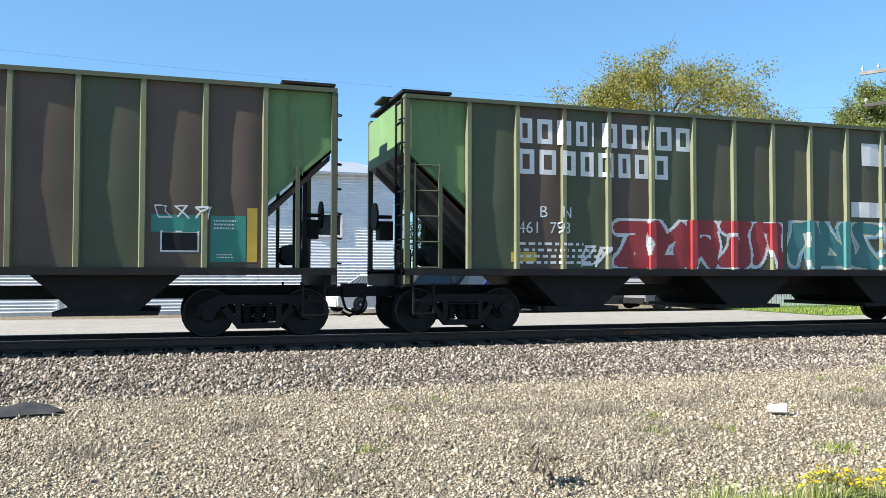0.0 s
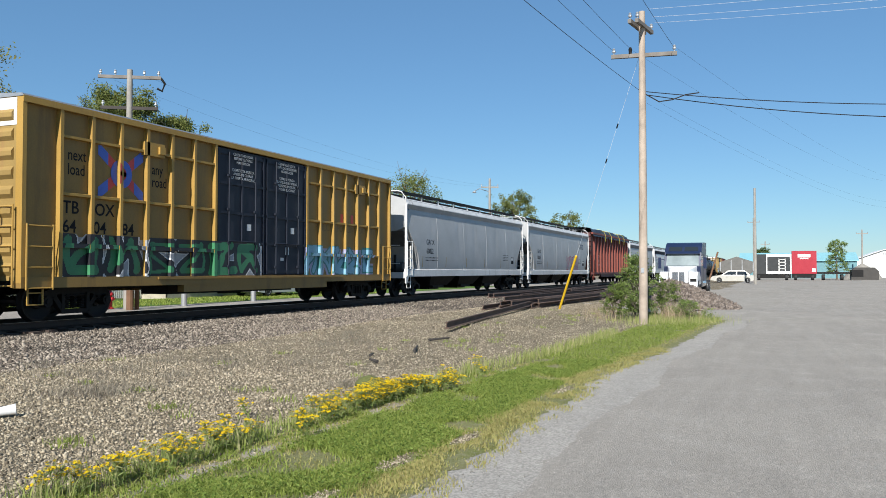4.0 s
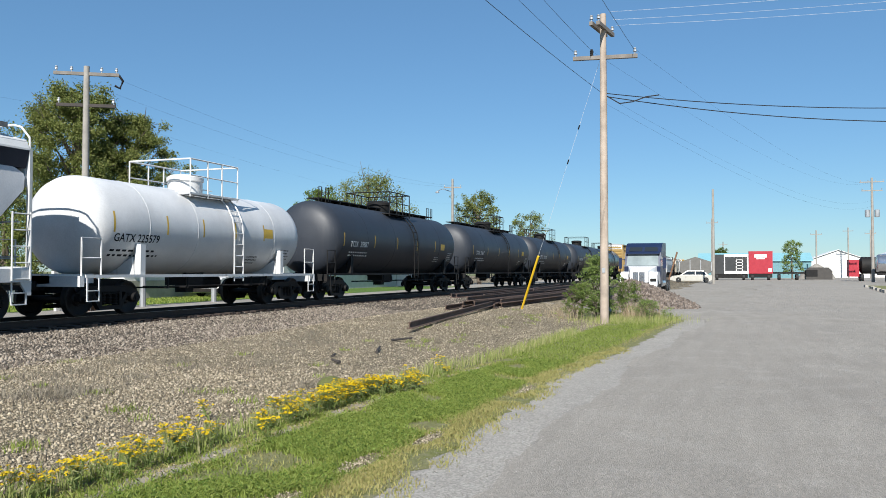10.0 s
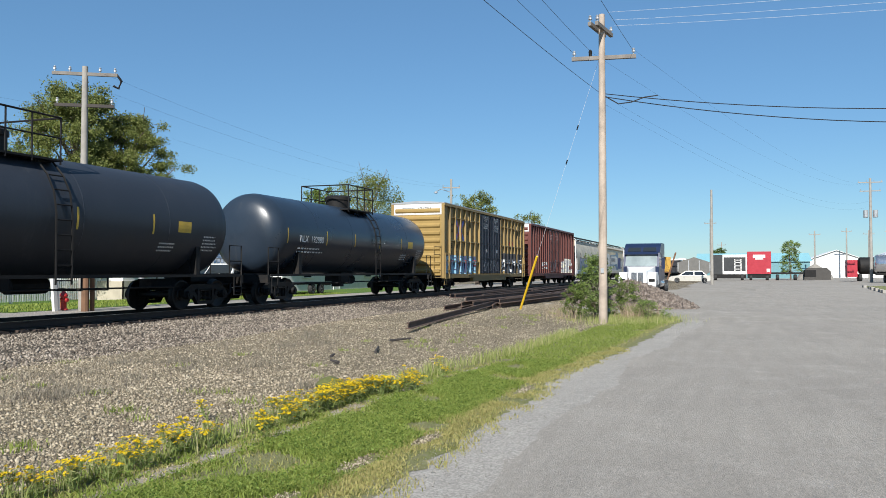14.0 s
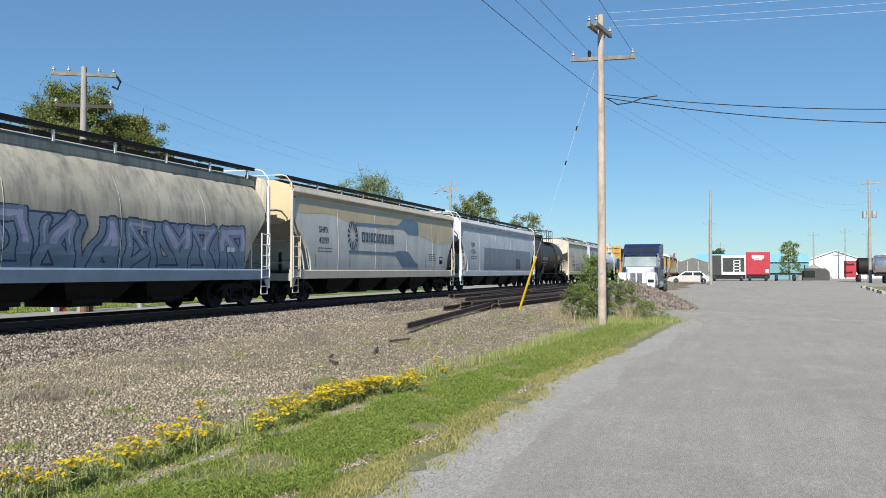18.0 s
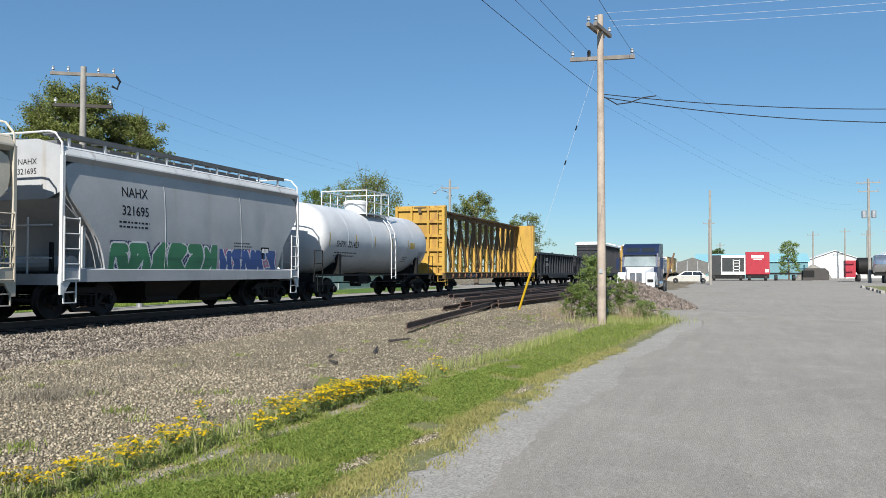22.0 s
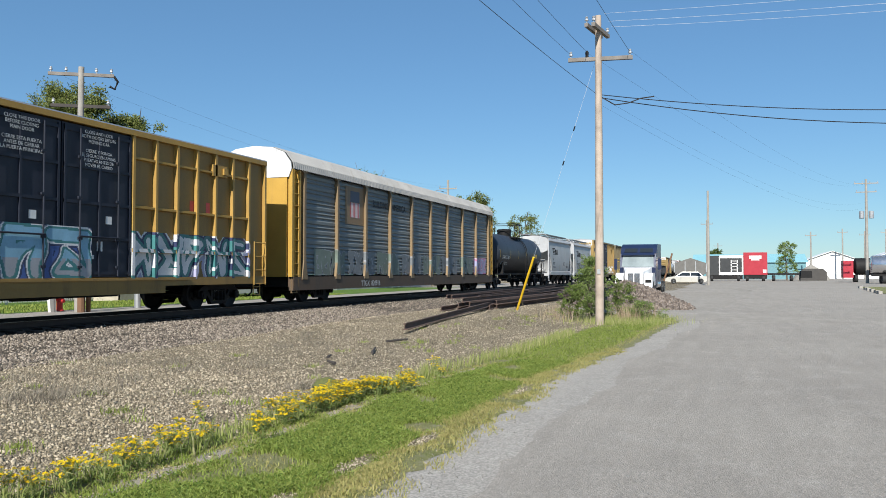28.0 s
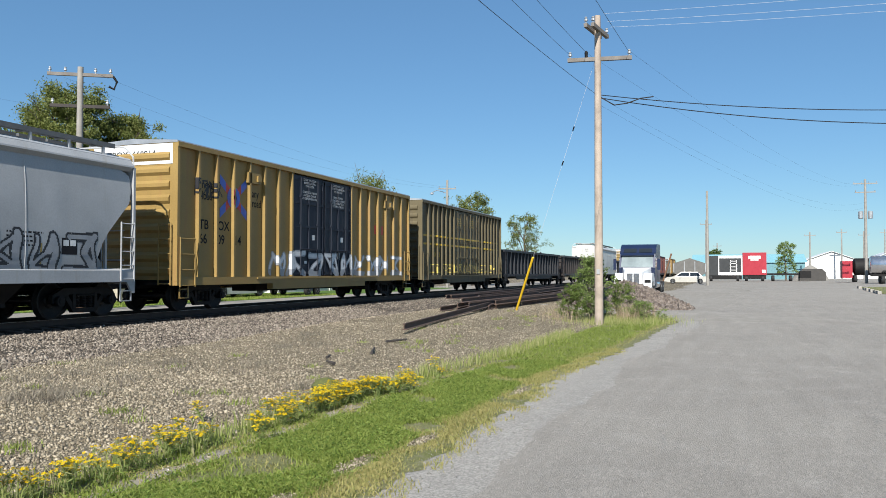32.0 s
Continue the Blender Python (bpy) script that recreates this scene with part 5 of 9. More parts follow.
def hop(s0, s1, body, label, mark, number, text_m=BLACK_LETTER, text_z=2.4, tx=2.05, size=0.26, gap=0.42, **kw):
    L = s1 - s0
    car, face = hopper(rng, L, body, label, **kw)
    on_train(car, s0, s1)
    stamp(car, face, -L / 2 + tx, text_z, mark, number, text_m, size, gap)
    yellow_dots(car, face, [-L / 2 + 1.75 + (L - 3.5) * k / 5 for k in range(6)], 1.35, 1.85, 0.06, mat("faded_reflector", (0.35, 0.25, 0.08), 0.6))
    extra_plates(car, face, L, 1.75)
    eave = kw.get("eave", 4.3)
    end_letters(mark, 0.15, BLACK_LETTER, car, -L / 2 + 0.06, -0.1, eave - 0.36)
    end_letters(number, 0.15, BLACK_LETTER, car, -L / 2 + 0.06, -0.08, eave - 0.6)
    return car, face, L


# 1, 2: ribbed green hoppers
def bn_car(s0, s1, lettered):
    L = s1 - s0
    car, face, ribs = rib_hopper(rng, L, BN_GREEN, (BN_BROWN, BN_GREEN, BN_BROWN, BN_OLIVE) if not lettered else (BN_GREEN, BN_OLIVE, BN_BROWN, BN_OLIVE, BN_GREEN), "weathered green ribbed hopper railcar" + (" with white lettering and graffiti" if lettered else " with teal stencil panel"), BN_RIB)
    on_train(car, s0, s1)
    if lettered:
        block_word(-L / 2 + 2.35, 3.80, 0.50, [0.62, 0.66, 0.64, 0.5, 0.25, 0.7, 0.72, 0.5, 0.72, 0.7], WHITE_LETTER, car, face)
        block_word(-L / 2 + 2.35, 3.18, 0.50, [0.7, 0.75, 0.66, 0.6, 0.7, 0.56, 0.66, 0.7], WHITE_LETTER, car, face)
        letters("B   N", 0.25, WHITE_LETTER, car, -L / 2 + 2.8, 2.32, face, "reporting_mark")
        letters("461  793", 0.24, WHITE_LETTER, car, -L / 2 + 2.35, 2.0, face, "car_number")
        small_print(rng, -L / 2 + 2.35, 1.36, 1.9, 0.5, 4, WHITE_LETTER, car, face)
        # company emblem as plain shapes
        ex = 3.0
        bars([(ex, ex + 2.6, 3.7, 4.22), (ex + 2.2, ex + 3.1, 3.45, 4.1), (ex + 0.75, ex + 1.35, 3.1, 3.7), (ex - 0.3, ex + 1.2, 2.5, 2.85), (ex + 1.5, ex + 2.9, 2.62, 3.1), (ex + 1.0, ex + 1.5, 2.62, 3.0)], WHITE_LETTER, car, lambda x, z: face(x, z) - 0.014, "emblem")
        spray(car, rng, face, -3.5, 0.8, 1.3, 2.35, [(SP["white"], 0.10, 0, 1), (SP["red"], 0.03, 0, 1)], 5, fat=0.11)
        spray(car, rng, face, 0.9, L / 2 - 1.7, 1.3, 2.4, [(SP["sky"], 0.13, 0, 1), (SP["cream"], 0.075, 0.0, 1), (SP["teal"], 0.03, 0, 1)], 6, fat=0.12)
        spray(car, rng, face, -4.2, -3.5, 1.3, 1.8, [(SP["white"], 0.0, 0, 1)], 2, fat=0.035)
        spray(car, rng, face, L / 2 - 2.4, L / 2 - 1.9, 1.9, 2.5, [(SP["white"], 0.0, 0, 1)], 2, fat=0.025)
        bars([(-L / 2 + 2.2, -L / 2 + 2.75, 1.42, 1.62), (L / 2 - 2.7, L / 2 - 2.2, 1.45, 1.62)], YELLOW_MARK, car, face, "reflector")
    else:
        x = L / 2 - 3.03
        bars([(x + 0.79, x + 1.40, 1.38, 2.2), (x - 0.2, x + 0.62, 1.9, 2.2)], TEAL_PANEL, car, face, "stencil_panel")
        bars([(x + 1.42, x + 1.60, 1.38, 2.35)], YELLOW_MARK, car, face, "reflector")
        small_print(rng, x + 0.85, 1.95, 0.45, 0.2, 3, WHITE_LETTER, car, lambda a, b: face(a, b) - 0.004)
        small_print(rng, x + 0.9, 1.44, 0.35, 0.1, 2, WHITE_LETTER, car, lambda a, b: face(a, b) - 0.004)
        bars([(x - 0.05, x + 0.6, 1.55, 1.92)], WHITE_LETTER, car, face, "stencil_plate")
        bars([(x - 0.02, x + 0.57, 1.58, 1.89)], BLACK_LETTER, car, lambda a, b: face(a, b) - 0.004, "stencil_plate")
        spray(car, rng, face, x - 0.15, x + 0.85, 2.12, 2.4, [(SP["white"], 0.0, 0, 1)], 3, cell=0.012, fat=0.014)
    return car


bn_car(-13.3, 2.8, False)
bn_car(4.1, 20.0, True)


# 3: white tank with a black middle and lower half
def label_rows(car, face, x, z, w, h, m=BLACK_LETTER, rows=3):
    small_print(rng, x, z, w, h, rows, m, car, face)


def tank_at(s0, s1, shell, label, mark, letter_m, r=1.45, text_z=2.2, size=0.25, dots=True, tx=1.4, **kw):
    L = s1 - s0 + 0.9
    car, face, h = tank(rng, L, shell, label, r=r, **kw)
    on_train(car, s0 - 0.45, s1 + 0.45)
    if mark:
        letters(mark, size, letter_m, car, -h + tx, text_z, face, "reporting_mark", bold=0.004)
    if mark and dots:
        small_print(rng, -h + tx, text_z - 0.42, 2.2, 0.26, 2, letter_m, car, face)
    small_print(rng, h - 1.65, text_z - 0.5, 0.75, 0.5, 5, letter_m, car, face)
    small_print(rng, h - 3.6, text_z - 0.55, 0.8, 0.3, 3, letter_m, car, face)
    if dots:
        yellow_dots(car, face, [-h + 0.75] + [-h + 1.2 + (2 * h - 2.4) * k / 5 for k in range(1, 5)], 2.2, 2.75)
    if dots:
        bars([(h - 2.9, h - 2.3, 2.3, 2.62)], YELLOW_MARK, car, face, "warning_panel")
    return car, face, h


car, face, h = tank_at(21.4, 33.55, TANK_WHITE, "white tank railcar with black centre band and black underside", "SBLX 24153", BLACK_LETTER, r=1.46, axis_z=2.42, band=(-1.1, 2.15), dome_x=0.1, rail_x=(-1.05, 1.8), ladder_x=1.4, low=0.52, dots=False, mid=TANK_BLACK, lower=TANK_BLACK, rusty=True, size=0.25, text_z=2.38, tx=0.7)
letters("SODIUM  HYDROXIDE", 0.125, BLACK_LETTER, car, h - 2.3, 3.08, face)
letters("LD LMT 193400 LB 87750 KG", 0.095, BLACK_LETTER, car, -h + 0.7, 2.14, face, "load_limit")
letters("LT  WT   69600 LB 31550 KG", 0.095, BLACK_LETTER, car, -h + 0.7, 1.98, face, "light_weight")
yellow_dots(car, face, [-h + 0.52], 1.55, 2.45, 0.1)
yellow_dots(car, lambda x, z: face(x, z) - 0.006, [-2.5, 0.1, 2.0], 1.9, 2.32, 0.1)
bars([(-2.2, -1.25, 1.92, 2.2)], CORN_GREY, car, face, "notice")
bars([(3.65, 4.5, 1.95, 2.3)], YELLOW_MARK, car, face, "warning_panel")
bars([(4.75, 5.4, 1.9, 2.32)], BLACK_LETTER, car, face, "stencil_plate")
letters("SOLUTION", 0.125, BLACK_LETTER, car, h - 1.95, 2.92, face)

# 4, 5: covered hoppers
hop(34.8, 54.2, BEIGE, "beige rust-stained covered hopper railcar with white sill", "CCBX", "72543", end_m=WHITE, deep=0.16, trim=CREAM, text_z=2.39, gap=0.36, size=0.24, sill_m=CREAM, bays=4, eave=4.2, seams=5)
hop(55.3, 74.8, PALE_GREY, "clean light grey covered hopper railcar with ridged, shade-coloured eave band", "MLLX", "26684", band=BLUE_GREY, deep=0.36, ridges=3, end_m=WHITE, text_z=2.49, gap=0.45, sill_m=WHITE, bays=4, eave=4.25)
# 6: short black tank
tank_at(76.3, 88.4, TANK_BLACK, "glossy black tank railcar with yellow reflectors", "CAOX 120963", WHITE_LETTER, r=1.48, text_z=2.10)


# 7, 19, 32: yellow boxcars with stringers
def yellow_box(s0, s1, number, body, label, seed, sprays, tag=True, stringers=True, pool=True, rib_m=None):
    L = s1 - s0
    car, face, ribs = boxcar(rng, L, body, label, DOOR_NAVY, rib_m=rib_m or TBOX_LIT_RIB, end_m=TBOX_PALE, stringers=stringers, sill=body)
    on_train(car, s0, s1)
    pan = flat(-1.48)
    x1, x2, x3, x4 = ribs[0], ribs[1], ribs[2], ribs[3]
    letters("next", 0.27, BLACK_LETTER, car, x1 + 0.26, 3.74, pan, "slogan", bold=0.003, squeeze=0.82)
    letters("load", 0.27, BLACK_LETTER, car, x1 + 0.26, 3.40, pan, "slogan", bold=0.003, squeeze=0.82)
    letters("any", 0.27, BLACK_LETTER, car, x4 + 0.24, 3.70, pan, "slogan", bold=0.003, squeeze=0.82)
    letters("road", 0.27, BLACK_LETTER, car, x4 + 0.24, 3.37, pan, "slogan", bold=0.003, squeeze=0.82)
    for sx in (1, -1):
        for lo, hi, col in ((-0.8, -0.46, LOGO_BLUE), (-0.46, -0.1, LOGO_RED), (0.1, 0.46, LOGO_RED), (0.46, 0.8, LOGO_BLUE)):
            e = Build()
            for k in range(5):
                a, c = lo + (hi - lo) * k / 5, lo + (hi - lo) * (k + 1) / 5
                xa, xb = (x2 + x3) / 2 + 0.55 + a * 0.95, (x2 + x3) / 2 + 0.55 + c * 0.95
                y = face((xa + xb) / 2, 3.3)
                za, zb = 3.58 + sx * a * 0.68, 3.58 + sx * c * 0.68
                e.raw([(xa, y - 0.007, za - 0.15), (xb, y - 0.007, zb - 0.15), (xb, y - 0.007, zb + 0.15), (xa, y - 0.007, za + 0.15)], [(0, 1, 2, 3)])
            part("emblem", e, col, car)
    end_letters("TBOX  " + number, 0.2, BLACK_LETTER, car, -L / 2 - 0.014, 0.9, 4.55)
    for dx, lines in ((-1.2, ("CLOSE THIS DOOR", "BEFORE CLOSING", "MAIN DOOR", "", "CIERRE ESTA PUERTA", "ANTES DE CERRAR", "LA PUERTA PRINCIPAL")), (1.2, ("CLOSE AND LOCK", "BOTH DOORS BEFORE", "MOVING CAR", "", "CIERRE Y PONGA", "EL SEGURO EN AMBAS", "PUERTAS ANTES DE", "MOVER EL CARRO"))):
        letters("\n".join(lines), 0.085, WHITE_LETTER, car, dx, 4.62, flat(-1.585), "door_notice", align="CENTER")
    ring = Build()
    cx = (x2 + x3) / 2 + 0.55
    for k in range(16):
        a, c = math.tau * k / 16, math.tau * (k + 1) / 16
        ring.raw([(cx + q * math.cos(v), face(cx, 3.58) - 0.014, 3.58 + q * math.sin(v)) for q, v in ((0.17, a), (0.36, a), (0.36, c), (0.17, c))], [(0, 1, 2, 3)])
    part("emblem", ring, LOGO_BLUE, car)
    letters("TB", 0.30, BLACK_LETTER, car, x1 + 0.13, 2.50, pan, "reporting_mark", bold=0.006)
    letters("OX", 0.30, BLACK_LETTER, car, x2 + 0.16, 2.50, pan, "reporting_mark", bold=0.006)
    for k in range(3):
        letters(number[2 * k:2 * k + 2], 0.30, BLACK_LETTER, car, (x1, x2, x3)[k] + 0.13, 2.06, pan, "car_number", bold=0.006)
    for x in (-1.95, 0.5):
        bars([(x + 1.0, x + 1.22, 2.4, 2.6), (x + 0.7, x + 0.9, 1.7, 1.95), (x + 0.4, x + 0.6, 1.5, 1.6)], WHITE_LETTER, car, flat(-1.545), "notice")
    bars([(L / 2 - 4.1, L / 2 - 3.9, 2.9, 3.3), (L / 2 - 3.3, L / 2 - 3.1, 2.9, 3.3)], LOGO_RED, car, pan, "emblem")
    if pool:
        letters("RAILCAR POOLING EXPERTS", 0.26, mat("faded_brown", (0.2, 0.12, 0.04), 0.6), car, L / 2 - 5.9, 2.62, pan, "slogan")
    vent = Build()
    for x in (x4 - 0.15, L / 2 - 3.1):
        vent.box(x, x + 0.75, -1.60, -1.48, 4.15, 4.5).box(x + 0.5, x + 0.72, -1.66, -1.60, 4.22, 4.42)
    part("vent_hatch", vent, rib_m or TBOX_LIT_RIB, car)
    for (xa, xb, za, zb, lay, n, fat) in sprays(L):
        spray(car, random.Random(seed), face, xa, xb, za, zb, lay, n, fat=fat)
        seed += 1
    return car


yellow_box(90.0, 108.2, "640484", TBOX_YEL_SHADED, "yellow ribbed boxcar with navy doors and silver-black graffiti", 21, lambda L: [
    (-L / 2 + 1.1, -0.2, 1.02, 2.05, [(SP["grey"], 0.30, 0, 0.92), (SP["white"], 0.12, 0, 1), (SP["black"], 0.09, 0, 1), (SP["green"], -0.06, 0, 1)], 6, 0.15),
    (2.3, L / 2 - 1.4, 1.02, 2.1, [(SP["lilac"], 0.13, 0, 0.9), (SP["teal"], 0.04, 0, 1), (SP["sky"], -0.03, 0, 1)], 5, 0.13)])

# 8, 9: grey hoppers
hop(109.9, 127.8, LIGHT_GREY, "light grey covered hopper railcar with dark roof walkway", "GACX", "60822", deep=0.2, sill_m=WHITE, bays=3, size=0.25, tx=2.2, walk_m=STEEL)
car, face, L = hop(129.0, 147.7, LIGHT_GREY, "light grey covered hopper railcar with red graffiti", "GACX", "60815", deep=0.2, sill_m=WHITE, bays=3, size=0.25, tx=2.2, walk_m=STEEL)
block_word(L / 2 - 3.6, 2.95, 0.42, [0.75, 0.7, 0.6, 0.7], LOGO_NAVY, car, face)
spray(car, rng, face, L / 2 - 8.2, L / 2 - 4.2, 1.0, 2.4, [(SP["red"], 0.03, 0, 1), (SP["pink"], -0.02, 0, 1), (SP["grey"], -0.05, 0, 1)], 5, fat=0.12)


# 10: high red gondola under a black tarpaulin
def tarp_mesh(L, top):
    b = Build()
    n, m = 48, 10
    for i in range(n + 1):
        x = -L / 2 + L * i / n
        for j in range(m + 1):
            y = -1.645 + 3.29 * j / m
            z = top + 0.08 + 0.46 * max(0, 1 - (y / 1.645) ** 4) ** 0.5 * (0.85 + 0.15 * math.sin(x * 1.1 + 0.6 * math.sin(x * 0.7))) + 0.05 * noise.noise((x * 1.5, y * 2, 1))
            if j in (0, m):
                z = top - 0.2 - 0.12 * abs(math.sin(x * 2.3)) - 0.05 * math.sin(x * 5.1)
            b.v.append((x, y, z))
    b.f = [(i * (m + 1) + j, (i + 1) * (m + 1) + j, (i + 1) * (m + 1) + j + 1, i * (m + 1) + j + 1) for i in range(n) for j in range(m)]
    return b


L = 19.0
car, face, ribs = gondola(rng, L, GON_RED, "tall dark red gondola railcar under a black tarpaulin", top=4.55, n=13, rib_m=GON_RED_LIT_RIB, name="high_side_gondola")
on_train(car, 149.3, 168.3)
stamp(car, flat(-1.42), ribs[1] + 0.2, 2.40, "AOKX", "40700", WHITE_LETTER, 0.26)
part("tarpaulin", tarp_mesh(L, 4.55), TARP, car, "sagging black tarpaulin", smooth=60)
st = Build()
for k in range(4):
    x = ribs[(3, 5, 8, 10)[k]] + 0.2
    st.path([(x, -1.66, 3.95), (x, -1.68, 4.5), (x - 0.1, -1.5, 4.86), (x - 0.25, -1.25, 5.02), (x - 0.4, -0.9, 5.08)], 0.018)
part("strap", st, mat("yellow_strap", (0.6, 0.5, 0.08), 0.6), car, "yellow tie-down strap")
part("load", Build().box(-L / 2 + 0.2, L / 2 - 0.2, -1.35, 1.35, 4.2, 4.55), COAL, car)

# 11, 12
car, face, L = hop(169.4, 187.5, LIGHT_GREY, "grey covered hopper railcar with dark purple graffiti", "UTCX", "49531", band=SHADE_BAND_GREY, deep=0.36, text_z=2.12, gap=0.32, tx=1.6, sill_m=LIGHT_GREY, bays=4, size=0.22)
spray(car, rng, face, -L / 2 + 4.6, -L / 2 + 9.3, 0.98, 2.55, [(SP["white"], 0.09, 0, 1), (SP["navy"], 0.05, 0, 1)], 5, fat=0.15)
car, face, L = hop(189.0, 207.2, PALE_GREY, "light grey covered hopper railcar with shade-coloured eave band and black tags", "WFRX", "880085", band=SHADE_BAND, end_m=WHITE, sill_m=WHITE, bays=4, size=0.28, tx=1.9, text_z=2.52, gap=0.45, eave=4.09)
spray(car, rng, face, L / 2 - 8.0, L / 2 - 4.8, 1.25, 2.1, [(SP["black"], 0.0, 0, 1), (SP["grey"], -0.03, 0, 1)], 6, fat=0.06)
spray(car, rng, face, -L / 2 + 0.9, -L / 2 + 2.2, 2.9, 3.7, [(SP["red"], 0.0, 0, 1)], 4, fat=0.025)
spray(car, rng, face, L / 2 - 3.6, L / 2 - 3.0, 1.5, 1.8, [(SP["black"], 0.0, 0, 1)], 2, fat=0.03)
# 13: white tank
tank_at(209.2, 220.3, TANK_WHITE, "white tank railcar with white ladder and railings", "GATX 225579", BLACK_LETTER, r=1.33, axis_z=2.40, dome="white", rail_m=WHITE, frame_m=WHITE, size=0.22, text_z=1.96, tx=0.8)
# 14 to 18: black tanks
tank_at(222.2, 237.8, TANK_BLACK, "long matte black tank railcar with roof walkway", "TCIX  39887", WHITE_LETTER, r=1.56, walk=True, size=0.24)
tank_at(239.9, 255.9, TANK_BLACK, "long matte black tank railcar with roof walkway", "TCIX  59617", WHITE_LETTER, r=1.56, walk=True, size=0.24)
tank_at(257.9, 273.8, TANK_BLACK, "long dark grey-black tank railcar", "CTCX  302025", WHITE_LETTER, r=1.52, size=0.28)
tank_at(276.0, 292.6, TANK_BLACK, "long dark grey-black tank railcar", "TILX  192898", WHITE_LETTER, r=1.52, text_z=2.27, tx=1.6)
tank_at(295.0, 310.5, TANK_BLUE, "glossy blue-black tank railcar", "TILX  192880", WHITE_LETTER, r=1.48, text_z=2.27, tx=1.6)
yellow_box(312.6, 331.1, "671784", TBOX_TAN, "dull yellow boxcar with navy doors and teal graffiti", 41, lambda L: [
    (-L / 2 + 0.3, -L / 2 + 6.2, 1.0, 2.1, [(SP["sky"], 0.1, 0, 1), (SP["red"], 0.06, 0.3, 0.8), (SP["navy"], 0.02, 0, 1), (SP["sky"], -0.05, 0, 1)], 5, 0.13),
    (2.6, L / 2 - 1.0, 0.98, 2.45, [(SP["white"], 0.12, 0, 1), (SP["black"], 0.07, 0, 1), (SP["white"], -0.15, 0, 0.7)], 4, 0.24),
    (-1.8, 1.8, 1.1, 2.0, [(SP["grey"], 0.0, 0, 1)], 5, 0.02)], rib_m=TAN_LIT_RIB)


# 20: red boxcar
def plain_box(s0, s1, body, door, label, mark, number, m, eave=4.95, n_rib=8, white_top=True, sprays=(), end_m=None):
    L = s1 - s0
    car, face, ribs = boxcar(rng, L, body, label, door, stringers=False, n_rib=n_rib, eave=eave, white_top=white_top, sill=body, end_m=end_m)
    on_train(car, s0, s1)
    pan = flat(-1.48)
    letters(mark[:2], 0.28, m, car, ribs[1] + 0.2, 2.5, pan, "reporting_mark", bold=0.004)
    letters(mark[2:], 0.28, m, car, ribs[2] + 0.2, 2.5, pan, "reporting_mark", bold=0.004)
    for k in range(0, len(number), 2):
        letters(number[k:k + 2], 0.28, m, car, ribs[1 + k // 2] + 0.2, 2.02, pan, "car_number", bold=0.004)
    for x in (-1.9, 0.6):
        small_print(rng, x, 3.9, 1.0, 0.5, 4, m, car, flat(-1.545))
    for sd, (xa, xb, za, zb, lay, n, fat) in enumerate(sprays):
        spray(car, random.Random(sd + int(s0)), face, xa, xb, za, zb, lay, n, fat=fat)
    return car, face, ribs


plain_box(333.3, 351.8, NOKL_RED, NOKL_RED, "dark red ribbed boxcar with pale graffiti", "NOKL", "600010", WHITE_LETTER, sprays=[
    (2.6, 8.2, 1.0, 2.4, [(SP["grey"], 0.08, 0, 1), (SP["cream"], 0.0, 0, 1), (SP["grey"], -0.06, 0, 1)], 4, 0.16),
    (-6.5, -2.6, 1.3, 2.0, [(SP["grey"], 0.0, 0, 1)], 6, 0.03), (-2.2, 1.0, 1.0, 2.3, [(SP["grey"], 0.0, 0, 1)], 6, 0.025)])
# 21: smooth rounded hopper with wide blue graffiti
car, face, L = hop(353.3, 371.7, GRIMY, "dirty cream rounded hopper railcar with broad blue graffiti", "FLRX", "5601", rounded=True, bays=4, eave=4.3, size=0.24, tx=2.6, text_z=2.9, sill_m=SP["steel"], walk_m=STEEL)
spray(car, rng, face, -L / 2 + 2.4, L / 2 - 1.5, 0.98, 2.7, [(SP["navy"], 0.27, 0, 0.93), (SP["steel"], 0.23, 0, 0.9), (SP["navy"], 0.03, 0, 1), (SP["steel"], -0.02, 0, 1), (SP["lilac"], -0.12, 0.5, 1)], 10, fat=0.19)
# 22: yellow and grey hopper with blue wave
car, face, L = hop(373.2, 391.7, CORN_GREY, "pale grey and tan-yellow covered hopper railcar with blue wave bands", "SHPX", "42897", slope_m=CREAM, end_m=CORN, roof=CORN, band=CORN, deep=0.14, sill_m=CREAM, bays=4, size=0.25, text_z=2.71, trim=CREAM, walk_m=STEEL)


def wave_band(x0, x1, f0, f1, m, name="painted_band", off=0.008, n=110, rows=6):
    """Paint between two curves, laid on the side sheet."""
    b = Build()
    for k in range(n + 1):
        x = x0 + (x1 - x0) * k / n
        for r in range(rows + 1):
            z = f0(x) + (f1(x) - f0(x)) * r / rows
            b.v.append((x, face(x, z) - off, z))
    w = rows + 1
    b.f = [(k * w + r, k * w + w + r, k * w + w + r + 1, k * w + r + 1) for k in range(n) for r in range(rows)]
    return part(name, b, m, car, smooth=50)


